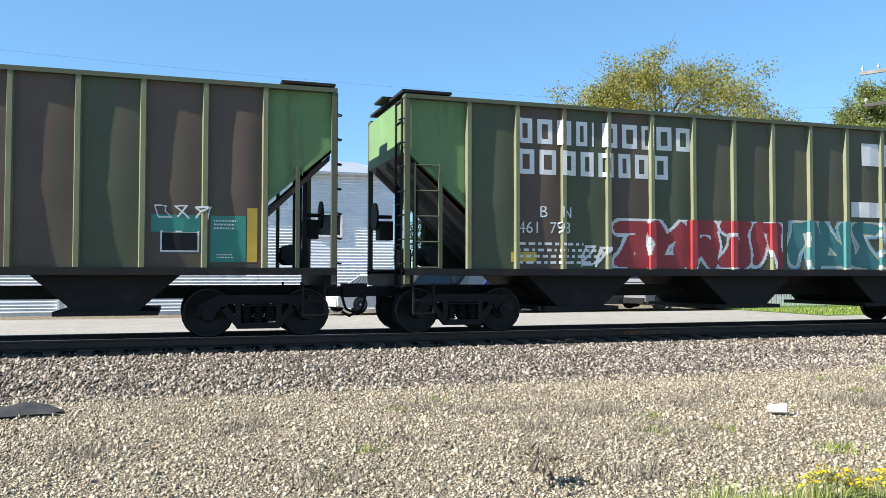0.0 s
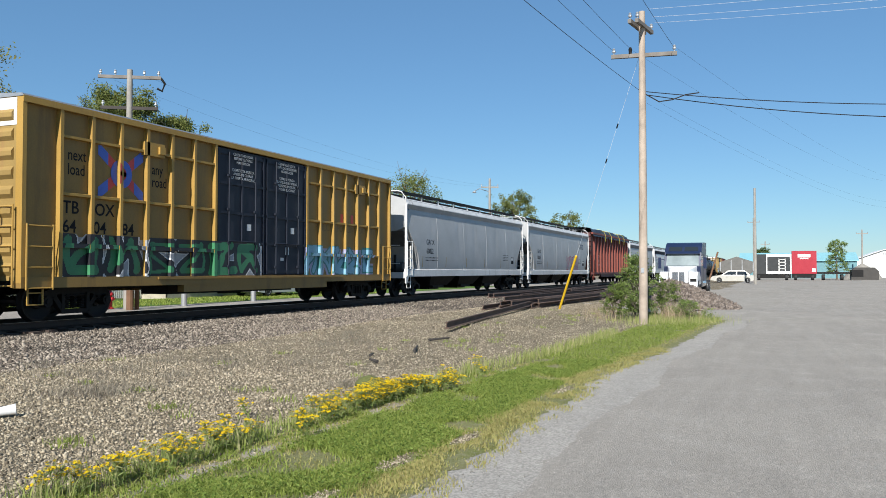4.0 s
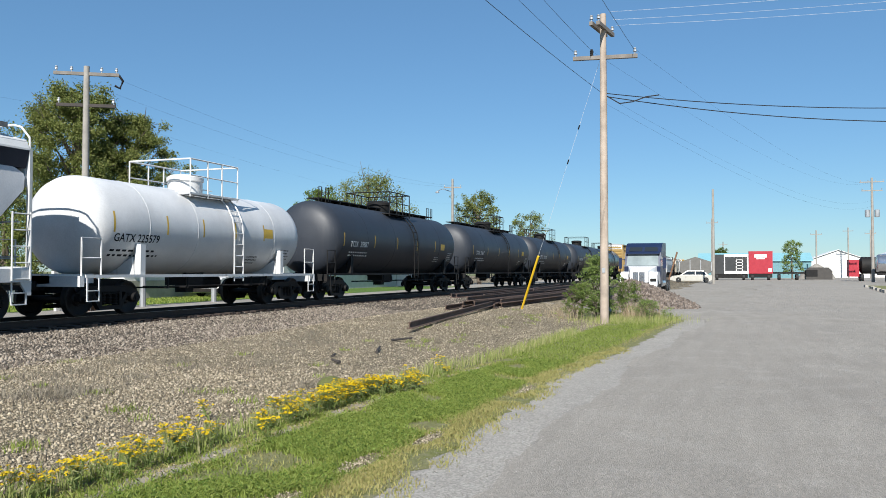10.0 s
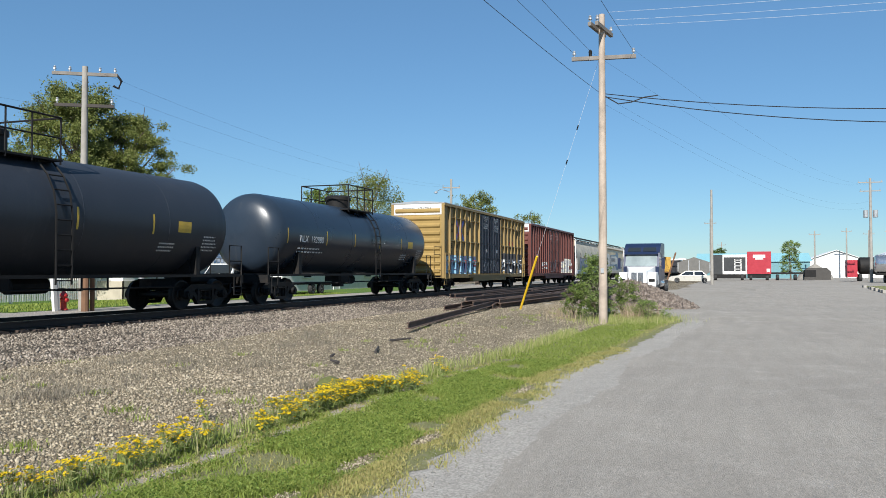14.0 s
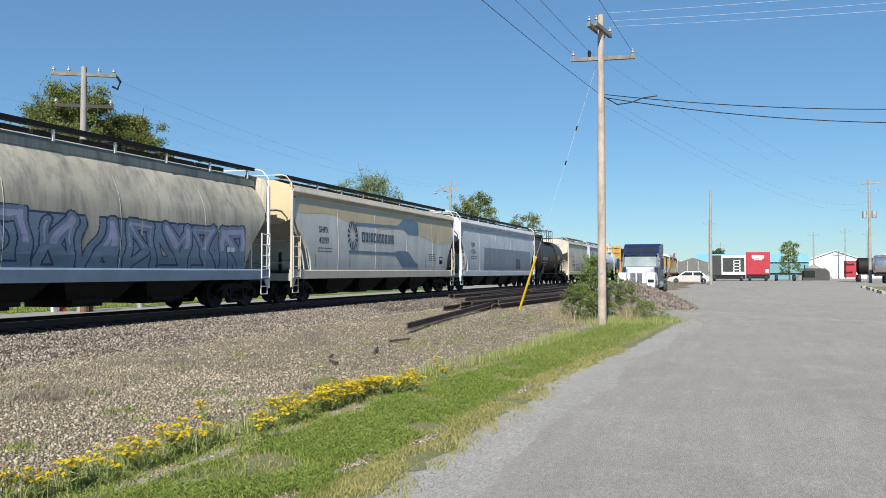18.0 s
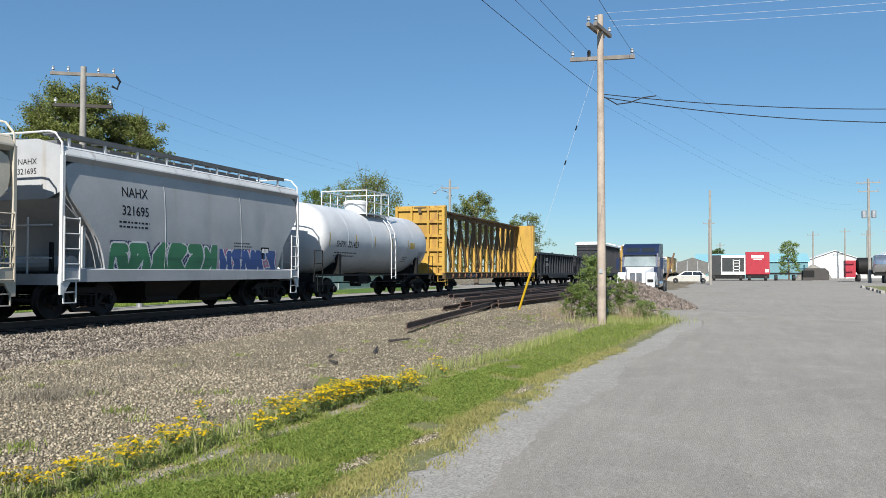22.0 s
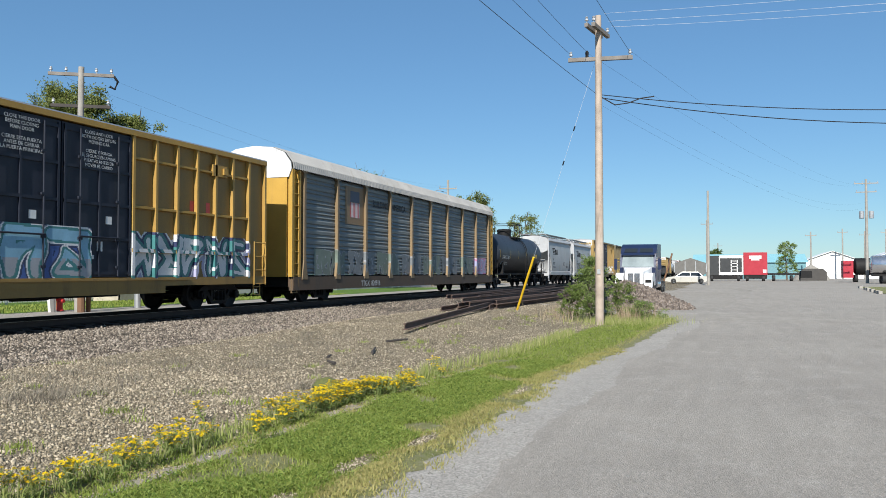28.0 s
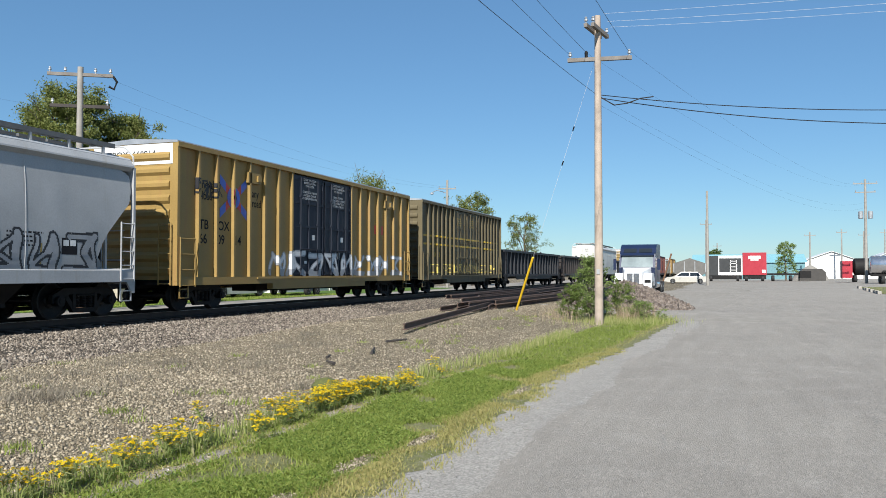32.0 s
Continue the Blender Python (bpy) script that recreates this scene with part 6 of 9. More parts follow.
sm = lambda x, a, c: 0.5 - 0.5 * math.cos(math.pi * min(1, max(0, (x - a) / (c - a))))
wave_band(-L / 2 + 0.42, L / 2 - 0.42, lambda x: 3.42 - 0.25 * sm(x, -6, -3) - 0.45 * sm(x, 2.0, 6.0) + 0.05 * math.sin(x * 1.7), lambda x: 3.94, CORN, off=0.004)
wave_band(-3.9, 3.6, lambda x: 3.22 + 0.02 * x - 0.25 * sm(x, 1.4, 2.2), lambda x: 3.36 + 0.02 * x + 0.35 * sm(x, 0.6, 1.8) - 0.1 * sm(x, 2.5, 3.6), LOGO_STEEL)
wave_band(-4.6, 3.4, lambda x: 1.95 - 0.55 * sm(x, 0.2, 1.6), lambda x: 2.08 + 0.1 * sm(x, 0, 1.0) - 0.6 * sm(x, 1.8, 3.4), LOGO_STEEL)
block_word(-3.3, 2.48, 0.42, [0.7, 0.55, 0.35, 0.55, 0.6, 0.35, 0.55, 0.55, 0.55, 0.5, 0.35, 0.45], LOGO_NAVY, car, lambda x, z: face(x, z) - 0.008)
emb = Build()
for k in range(14):
    a = math.tau * k / 14
    emb.raw([(-4.2 + 0.2 * math.cos(a), face(0, 2.7 + 0.2 * math.sin(a)) - 0.01, 2.7 + 0.2 * math.sin(a)), (-4.2 + 0.5 * math.cos(a - 0.12), face(0, 2.7 + 0.62 * math.sin(a)) - 0.01, 2.7 + 0.62 * math.sin(a - 0.12)), (-4.2 + 0.5 * math.cos(a + 0.2), face(0, 2.7 + 0.62 * math.sin(a)) - 0.01, 2.7 + 0.62 * math.sin(a + 0.2))], [(0, 1, 2)])
part("emblem", emb, LOGO_NAVY, car)
# 23
car, face, L = hop(392.9, 412.2, PALE_GREY, "white covered hopper railcar with grey-blue painted panel", "CBFX", "470351", deep=0.3, ridges=3, sill_m=PALE_GREY, bays=4, walk_m=STEEL, text_z=2.73)
wave_band(-4.8, L / 2 - 1.6, lambda x: 1.3, lambda x: 2.75, BLUE_GREY)
spray(car, rng, lambda x, z: face(x, z) - 0.006, L / 2 - 6.2, L / 2 - 5.0, 1.35, 2.2, [(SP["navy"], 0.0, 0, 1)], 3, fat=0.07)
# 24: short brown-black tank
tank_at(414.3, 425.3, TANK_BROWN, "short brown-black tank railcar with faint tags", "GATX 64993", WHITE_LETTER, r=1.45, size=0.24)
# 25, 26: short hoppers
car, face, L = hop(426.9, 438.1, CREAM, "short cream covered hopper railcar with black graffiti", "CEFX", "304699", deep=0.1, slope_m=CREAM, sill_m=CREAM, bays=2, size=0.24, text_z=2.55, eave=4.15, trim=CREAM, seams=2)
spray(car, rng, face, -L / 2 + 2.6, L / 2 - 2.4, 1.2, 2.1, [(SP["black"], 0.0, 0, 1)], 6, fat=0.035)
car, face, L = hop(439.4, 450.8, LIGHT_GREY, "short grey covered hopper railcar with green and blue graffiti", "NAHX", "321695", deep=0.12, slope_m=LIGHT_GREY, sill_m=LIGHT_GREY, bays=2, size=0.26, gap=0.49, eave=4.15, text_z=3.16, seams=2)
spray(car, rng, face, -L / 2 + 1.6, 0.6, 0.98, 2.0, [(SP["navy"], 0.14, 0, 1), (SP["white"], 0.09, 0, 1), (SP["green"], 0.04, 0, 1)], 6, fat=0.11)
spray(car, rng, face, 0.7, L / 2 - 1.6, 0.98, 1.9, [(SP["pink"], 0.14, 0, 1), (SP["white"], 0.08, 0, 1), (SP["blue"], 0.04, 0, 1)], 5, fat=0.10)
# 27: white tank
tank_at(452.6, 465.2, TANK_WHITE, "clean white tank railcar with white dome and ladder", "SHPX  221423", BLACK_LETTER, r=1.45, dome="white", rail_m=WHITE, size=0.26)
# 28: centre-beam car
car, face = centerbeam(rng, 22.3, BEAM_YEL, "empty yellow centre-beam flatcar with rusty bulkheads", BEAM_DARK)
on_train(car, 467.2, 489.5)
bars([(-7.2, -4.4, 0.79, 1.09)], BLACK_LETTER, car, face, "stencil_plate")
letters("TTZX 855548", 0.22, WHITE_LETTER, car, -7.05, 0.84, lambda x, z: -1.526, "car_number")


# 29, 30, 39, 40: gondolas
def gon(s0, s1, body, label, top=2.75, n=14, mark="", number="", load=True, name="gondola"):
    L = s1 - s0
    car, face, ribs = gondola(rng, L, body, label, top=top, n=n, name=name)
    on_train(car, s0, s1)
    if mark:
        letters(mark, 0.26, WHITE_LETTER, car, ribs[1] + 0.25, 2.10, flat(-1.59), "reporting_mark")
        letters(number, 0.26, WHITE_LETTER, car, ribs[1] + 0.25, 1.68, flat(-1.59), "car_number")
        for k in range(6):
            x = ribs[3 + k] + 0.2
            spray(car, random.Random(k + int(s0)), flat(-1.42), x, x + 0.7, 1.4, 1.9, [(SP["grey"], 0.0, 0, 1)], 2, fat=0.018)
        bars([(ribs[0] + 0.2, ribs[0] + 0.5, 1.2, 1.4), (ribs[2] + 0.3, ribs[2] + 0.55, 1.1, 1.25), (ribs[6] + 0.3, ribs[6] + 0.55, 1.1, 1.25)], YELLOW_MARK, car, flat(-1.42), "reflector")
    if load:
        b = Build()
        r2 = random.Random(int(s0))
        for k in range(26):
            x, y, z = r2.uniform(-L / 2 + 0.8, L / 2 - 0.8), r2.uniform(-1.1, 1.1), top - 0.25
            w = r2.uniform(0.3, 0.9)
            b.raw([(x - w, y - 0.4, z), (x + w, y - 0.3, z), (x + w * 0.8, y + 0.4, z), (x - w, y + 0.3, z), (x - w * 0.3, y, z + r2.uniform(0.2, 0.55)), (x + w * 0.4, y, z + r2.uniform(0.15, 0.5))],
                  [(0, 1, 5, 4), (1, 2, 5), (2, 3, 4, 5), (3, 0, 4), (0, 3, 2, 1)])
        b.box(-L / 2 + 0.2, L / 2 - 0.2, -1.3, 1.3, 1.2, top - 0.22)
        part("load", b, COAL, car, "dark scrap load")
    return car, face, ribs


gon(491.1, 507.4, GON_BLACK, "black ribbed gondola railcar with white tags", mark="FURX", number="322506")
gon(508.8, 524.4, GON_BLACK, "black ribbed gondola railcar loaded with scrap", mark="FURX", number="322137")
# 31: high black gondola with white covers
L = 18.6
car, face, ribs = gondola(rng, L, GON_BLACK, "tall black ribbed gondola railcar with white rigid covers", top=4.55, n=18, name="high_side_gondola")
on_train(car, 525.4, 544.0)
letters("ENVX", 0.26, WHITE_LETTER, car, ribs[1] + 0.2, 2.75, flat(-1.585), "reporting_mark", bold=0.004)
letters("206164", 0.26, WHITE_LETTER, car, ribs[1] + 0.2, 2.3, flat(-1.585), "car_number", bold=0.004)
for k, wd in enumerate(("DO", "NOT", "HUMP")):
    letters(wd, 0.13, WHITE_LETTER, car, ribs[1] + 0.35, 3.75 - 0.19 * k, flat(-1.42), "notice")
bars([(ribs[0] - 0.2, ribs[0] + 0.25, 1.35, 1.6), (ribs[0], ribs[0] + 0.2, 1.75, 1.85), (ribs[2] + 0.4, ribs[2] + 0.7, 1.35, 1.45), (ribs[6] + 0.3, ribs[6] + 0.6, 1.35, 1.45)], YELLOW_MARK, car, flat(-1.60), "reflector")
for k in range(4):
    xa, xb = -L / 2 + L * k / 4 - 0.05, -L / 2 + L * (k + 1) / 4 - 0.02
    b = Build().prism([(-1.62, 4.52), (-1.60, 4.72), (-1.2, 4.86), (1.2, 4.86), (1.60, 4.72), (1.62, 4.52)], xa, xb)
    if k:
        b.prism([(-1.5, 4.75), (-1.4, 5.0), (1.4, 5.0), (1.5, 4.75)], xa - 0.18, xa + 0.18)
    part("cover", b, COVER_WHITE, car, "white moulded cover")
# 32
yellow_box(545.9, 564.2, "643700", TBOX_YEL_SHADED, "yellow ribbed boxcar with navy doors and blue-white graffiti", 61, lambda L: [
    (-L / 2 + 0.2, 1.0, 0.98, 2.3, [(SP["blue"], 0.2, 0, 0.9), (SP["navy"], 0.1, 0, 1), (SP["white"], 0.05, 0, 1), (SP["teal"], 0.01, 0, 1), (SP["sky"], -0.05, 0.35, 1), (SP["grey"], -0.08, 0, 0.4)], 7, 0.18),
    (2.4, L / 2 - 1.0, 0.98, 2.3, [(SP["lilac"], 0.24, 0, 0.85), (SP["white"], 0.12, 0, 1), (SP["navy"], 0.07, 0, 1), (SP["teal"], 0.0, 0, 1), (SP["white"], -0.1, 0, 1)], 5, 0.2)], pool=False)
# 33: autorack
car, face = autorack(rng, 27.1, RACK_GREY, RACK_POST, RACK_ROOF, "grey slatted autorack railcar with yellow ends and graffiti")
on_train(car, 565.9, 593.0)
letters("BUILDING", 0.32, BLACK_LETTER, car, -6.12, 4.1, flat(-1.5), "slogan", squeeze=0.89)
letters("AMERICA", 0.32, BLACK_LETTER, car, -3.92, 4.1, flat(-1.5), "slogan", squeeze=0.95)
letters("TTGX  820916", 0.24, WHITE_LETTER, car, -7.5, 0.58, flat(-1.585), "car_number")
bars([(-8.87, -7.0, 3.2, 4.8)], PLATE_TAN, car, flat(-1.482), "emblem_plate")
bars([(-8.4, -7.5, 4.15, 4.62)], LOGO_NAVY, car, flat(-1.488), "emblem")
bars([(-8.4 + 0.13 * k, -8.4 + 0.13 * k + 0.06, 3.5, 4.13) for k in range(7)], LOGO_RED, car, flat(-1.488), "emblem")
bars([(-8.34 + 0.13 * k, -8.34 + 0.13 * k + 0.06, 3.5, 4.13) for k in range(7)], WHITE_LETTER, car, flat(-1.488), "emblem")
for k in range(8):
    xa = -11.6 + 3.0 * k
    spray(car, random.Random(90 + k), face, xa, xa + 2.7, 1.05, 2.1, [(SP["grey"], 0.045, 0, 1), (FADED if k % 2 else FADED_GREEN, 0.02, 0, 1)] if k < 7 else [(SP["white"], 0.06, 0, 1), (SP["pink"], 0.03, 0, 1), (SP["lilac"], -0.05, 0, 1)], 4, fat=0.10 if k < 7 else 0.13)
# 34: black tank
tank_at(594.4, 609.2, TANK_BLACK, "matte black tank railcar with yellow reflectors", "GATX 213881", WHITE_LETTER, r=1.48, text_z=2.13)


# 35, 36: short hoppers with striped emblem
def stripe_hopper(s0, s1, label):
    car, face, L = hop(s0, s1, LIGHT_GREY, label, "NS", "294257" if s0 < 620 else "294250", deep=0.1, slope_m=LIGHT_GREY, trim=LIGHT_GREY, sill_m=LIGHT_GREY, bays=2, size=0.22, text_z=2.23, gap=0.34, tx=1.9, eave=4.15, seams=2)
    bars([(-L / 2 + 1.7 + 0.07 * k, -L / 2 + 3.0, 3.30 - 0.13 * k, 3.38 - 0.13 * k) for k in range(5)], BLACK_LETTER, car, face, "emblem")
    bars([(-L / 2 + 3.0, -L / 2 + 3.55, 2.78, 3.26), (-L / 2 + 3.62, -L / 2 + 4.05, 2.78, 3.26)], BLACK_LETTER, car, face, "emblem")
    return car, face, L


stripe_hopper(611.3, 622.2, "short grey covered hopper railcar with black striped emblem")
car, face, L = stripe_hopper(623.8, 634.8, "short grey covered hopper railcar with striped emblem and black graffiti")
spray(car, rng, face, -L / 2 + 1.6, L / 2 - 1.4, 1.1, 2.2, [(SP["black"], 0.03, 0, 1), (SP["grey"], -0.03, 0, 1)], 7, fat=0.11)
# 37: pale yellow boxcar without stringers
yellow_box(636.5, 654.8, "660914", TBOX_PALE, "pale yellow boxcar with vertical ribs, navy doors and grey graffiti", 71, lambda L: [
    (-L / 2 + 5.0, L / 2 - 1.0, 0.98, 2.0, [(SP["grey"], 0.05, 0, 1), (SP["white"], 0.0, 0.3, 1)], 9, 0.07),
    (-L / 2 + 0.9, -L / 2 + 2.4, 3.4, 4.1, [(SP["black"], 0.0, 0, 1)], 4, 0.03)], stringers=False, pool=False, rib_m=TBOX_PALE)
# 38: olive boxcar
car, face, ribs = plain_box(656.6, 672.3, OLIVE, OLIVE, "weathered olive-brown boxcar with yellow stripe and tags", "LWSX", "1093", YELLOW_MARK, n_rib=7, white_top=False, sprays=[(-6.5, 6.5, 1.1, 1.7, [(SP["yellow"], 0.0, 0, 1)], 14, 0.025)])
bars([(-7.4, 7.4, 3.1, 3.2), (-7.4, 7.4, 2.65, 2.75)], YELLOW_MARK, car, face, "stripe")
# 39 onward
gon(673.2, 693.6, GON_BLACK, "long dark ribbed gondola railcar", n=18)
gon(695.2, 715.6, TANK_BROWN, "long dark brown ribbed gondola railcar", n=18)
hop(717.2, 735.4, CORN_GREY, "dirty grey covered hopper railcar", "FLRX", "5544", deep=0.2, bays=4, walk_m=STEEL)
gon(737.0, 753.4, GON_BLACK, "black ribbed gondola railcar")
plain_box(755.0, 773.4, TBOX_TAN, DOOR_NAVY, "tan-yellow ribbed boxcar with navy doors", "TBOX", "663418", BLACK_LETTER)
tank_at(775.4, 790.4, TANK_WHITE, "plain white tank railcar", "", BLACK_LETTER)
hop(792.5, 810.8, LIGHT_GREY, "grey covered hopper railcar", "GACX", "60830", deep=0.2, bays=3)
plain_box(812.4, 830.8, NOKL_RED, NOKL_RED, "dark red ribbed boxcar", "NOKL", "600034", WHITE_LETTER)
hop(832.4, 850.6, BEIGE, "beige covered hopper railcar", "CCBX", "72511", deep=0.2, bays=4)
plain_box(852.2, 870.6, TBOX_YEL_SHADED, DOOR_NAVY, "yellow ribbed boxcar with navy doors", "TBOX", "640118", BLACK_LETTER)
tank_at(872.6, 887.6, TANK_BLACK, "plain matte black tank railcar", "", WHITE_LETTER)
# ================= track =================
track = thing("track", "railway track of rusty rails on wooden ties", "railway track", kind="structure")
for s in (-1, 1):
    y = TRACK_Y + s * 0.755
    prof = [(y - 0.075, 0.30), (y + 0.075, 0.30), (y + 0.075, 0.315), (y + 0.015, 0.335), (y + 0.015, 0.435), (y + 0.036, 0.445), (y + 0.036, 0.475), (y - 0.036, 0.475), (y - 0.036, 0.445), (y - 0.015, 0.435), (y - 0.015, 0.335), (y - 0.075, 0.315)]
    part("rail", Build().prism(prof, -90, 420), RAIL, track)
    part("rail_head", Build().box(-90, 420, y - 0.03, y + 0.03, 0.4755, 0.48), RAIL_TOP, track, "polished running surface")
TIE_MESHES = []
for k in range(4):
    b = Build().box(-0.115, 0.115, -1.3, 1.3, 0.12, 0.285 + 0.006 * k)
    b.box(-0.13, 0.13, -0.95, -0.56, 0.285 + 0.006 * k, 0.305).box(-0.13, 0.13, 0.56, 0.95, 0.285 + 0.006 * k, 0.305)
    TIE_MESHES.append(b.mesh("tie", TIE))
x, k = -14.0, 0
rng = random.Random(5)
while x < 95:
    t = part("tie", TIE_MESHES[k % 4], TIE, track, loc=(x + rng.uniform(-0.03, 0.03), TRACK_Y + rng.uniform(-0.07, 0.05), 0))
    t.rotation_euler.z = rng.uniform(-0.012, 0.012)
    x += 0.52
    k += 1
bar = Build()
for x in (9.3, 9.6, 9.9, 10.2):
    bar.box(x, x + 0.12, TRACK_Y - 0.80, TRACK_Y - 0.785, 0.35, 0.43).rod((x + 0.06, TRACK_Y - 0.83, 0.39), (x + 0.06, TRACK_Y - 0.78, 0.39), 0.018)
bar.box(9.25, 10.4, TRACK_Y - 0.79, TRACK_Y - 0.77, 0.34, 0.43)
part("joint_bar", bar, RUST, track, "rusty bolted joint bar")
# ================= poles, wires, buildings, vehicles, trees =================


ARM_WOOD = mat("arm_wood", (0.20, 0.18, 0.16), 0.9, 0.0, 0.3, 2.0)


def utility_pole(at, h, material, label, r=0.14, arms=(), lean=(0, 0), name="utility_pole"):
    """arms: (height, end a, end b, insulators) with ends as offsets from the pole."""
    p = thing(name, label, "utility pole", at=at)
    prof = [(-0.3, r * 1.12), (0.0, r * 1.1), (h * 0.5, r * 0.95), (h, r * 0.75)]
    shaft = part("shaft", Build().lathe(prof, 14, "z"), material, p, smooth=50)
    shaft.rotation_euler = (radians(lean[0]), radians(lean[1]), 0)
    for z, a, b, n, *dark in arms:
        va, vb = Vector((*a, z)), Vector((*b, z))
        d = (vb - va).normalized()
        s = Vector((-d.y, d.x, 0)) * 0.055
        q = Build().raw([va - s, vb - s, vb + s, va + s] + [v + Vector((0, 0, 0.12)) for v in (va - s, vb - s, vb + s, va + s)],
                        [(0, 3, 2, 1), (4, 5, 6, 7), (0, 1, 5, 4), (1, 2, 6, 5), (2, 3, 7, 6), (3, 0, 4, 7)])
        part("crossarm", q, (DARK_WOOD if dark[0] else ARM_WOOD) if dark else material, p)
        for k in range(n):
            c = va + (vb - va) * (0.04 + 0.92 * k / max(1, n - 1))
            part("insulator", Build().lathe([(z + 0.12, 0.02), (z + 0.2, 0.025), (z + 0.2, 0.06), (z + 0.25, 0.055), (z + 0.27, 0.035), (z + 0.3, 0.05), (z + 0.33, 0.03)], 8, "z", (c.x, c.y, 0)), GALV, p)
    return p


def cable(a, b, sag, r, material, label, name="overhead_wire", n=20):
    a, b = Vector(a), Vector(b)
    pts = [a + (b - a) * (k / n) - Vector((0, 0, sag * 4 * (k / n) * (1 - k / n))) for k in range(n + 1)]
    return tagged(part(name, Build().path(pts, r, 4), material), label, "wire")


main = utility_pole((26.4, 3.9, 0), 9.9, POLE_WOOD, "tall tan wooden utility pole beside the road", 0.128,
                    [(8.44, (-0.13, 0.95), (0.15, -1.06), 2, 0), (9.36, (-0.75, 0.27), (0.75, 0.02), 2, 0), (9.36, (-0.75, 0.05), (0.8, -0.2), 2, 0)])
part("pole_tag", Build().box(-0.16, -0.15, -0.05, 0.05, 1.6, 1.75), GALV, main)
part("insulator", Build().lathe([(8.5, 0.03), (8.56, 0.06), (8.62, 0.05), (8.72, 0.06), (8.78, 0.03)], 8, "z", (-0.05, 0.36, 0)), STEEL, main)
part("cable_bracket", Build().rod((0.3, -0.05, 7.3), (-0.1, 0.02, 7.35), 0.03), GALV, main)
left_pole = utility_pole((24.7, 23.1, 0.12), 9.3, GREY_WOOD, "grey wooden utility pole behind the tracks", 0.14, [(8.95, (0.6, -1.0), (-0.6, 1.0), 5, 0), (7.75, (0.55, -0.9), (-0.55, 0.9), 2, 1)])
part("transformer_hook", Build().path([(0.6, -1.0, 9.0), (0.7, -1.1, 8.8), (0.6, -1.05, 8.5), (0.5, -0.9, 8.6)], 0.05), STEEL, left_pole)
pole5 = utility_pole((75.6, 25.8, 0.14), 10.5, GREY_WOOD, "distant grey utility pole with street lamp", 0.14, [(9.6, (0.3, -0.8), (-0.3, 0.8), 2)])
part("lamp_arm", Build().path([(0, 0, 9.2), (0.4, 1.2, 9.6), (0.6, 1.8, 9.4)], 0.04).lathe([(9.2, 0.05), (9.25, 0.22), (9.4, 0.1)], 10, "z", (0.6, 1.8, 0)), GALV, pole5)
utility_pole((66.0, 44.0, 0.14), 8.0, GREY_WOOD, "thin distant utility pole", 0.1, [(7.3, (0.4, -0.7), (-0.4, 0.7), 2)])
pole3 = utility_pole((93, 2.1, 0.25), 10.2, GREY_WOOD, "weathered grey utility pole beside the parked sedan", 0.15, [])
pole4 = utility_pole((115.8, -16.5, 0.26), 13.2, GREY_WOOD, "grey utility pole with transformers at the yard", 0.18, [(12.6, (0, -1.4), (0, 1.4), 4), (11.5, (0, -1.2), (0, 1.2), 3)])
for s in (-0.55, 0.55):
    part("transformer", Build().lathe([(8.2, 0.25), (8.25, 0.3), (9.1, 0.3), (9.15, 0.2)], 14, "z", (0, s, 0)), GALV, pole4)
for x, y, h in ((168, -14.5, 9.0), (190, -22.5, 10.5), (178, -25.0, 9.4), (205, -33, 11), (150, 3.6, 10.5), (210, 2.5, 8.5), (175, -30.5, 8.0)):
    utility_pole((x, y, 0.26), h, GREY_WOOD, "far grey utility pole with crossarm", 0.16, [(h - 0.8, (0, -1.0), (0, 1.0), 2)])

T = (26.4, 3.9)
for dy, z, r, ey in ((0.92, 8.72, 0.006, 6.6), (0.35, 8.72, 0.006, 5.9), (-0.95, 8.72, 0.006, 4.0), (0.1, 7.4, 0.008, 6.6)):
    cable((26.4 - dy * 0.14, 3.9 + dy, z), (-14.0, ey, z + 0.4), 0.5, r, WIRE, "thin dark overhead wire along the road")
for dy, z, ez in ((-0.95, 8.72, 12.9), (0.35, 8.72, 12.8), (0.0, 7.3, 10.6), (0.0, 7.05, 9.9)):
    cable((26.4, 3.9 + dy, z), (115.8, -16.5 + dy, ez), 1.6, 0.003, WIRE, "thin dark overhead wire to the yard")
for dx, z, ez in ((-0.75, 9.72, 10.4), (0.1, 9.72, 10.1), (0.75, 9.72, 9.9)):
    cable((26.4 + dx, 3.6, z), (27.5 + dx * 0.6, -22, ez), 0.35, 0.0038, WIRE_BRIGHT, "bright bare overhead wire across the road")
cable((26.5, 3.8, 7.35), (34, -17, 8.0), 0.75, 0.015, WIRE, "thick black twisted service cable", n=24)
cable((26.5, 3.8, 7.25), (34, -17, 7.56), 0.95, 0.016, WIRE, "thick black twisted service cable", n=24)
tagged(part("cable_loop", Build().path([(26.4 + 0.0, 3.8, 7.25), (26.5, 3.4, 7.0), (26.6, 3.0, 7.05), (26.7, 2.6, 7.2), (26.8, 2.2, 7.25)], 0.02), WIRE), "slack black cable loop beside the pole", "cable")
for s in (-0.8, 0.8):
    cable((24.7, 23.1 + s, 9.1), (75.6, 25.8 + s, 9.9), 0.9, 0.003, WIRE, "thin overhead wire behind the tracks")
cable((24.7, 23.1, 7.8), (75.6, 25.8, 8.2), 0.8, 0.0018, WIRE, "thin overhead wire behind the tracks")
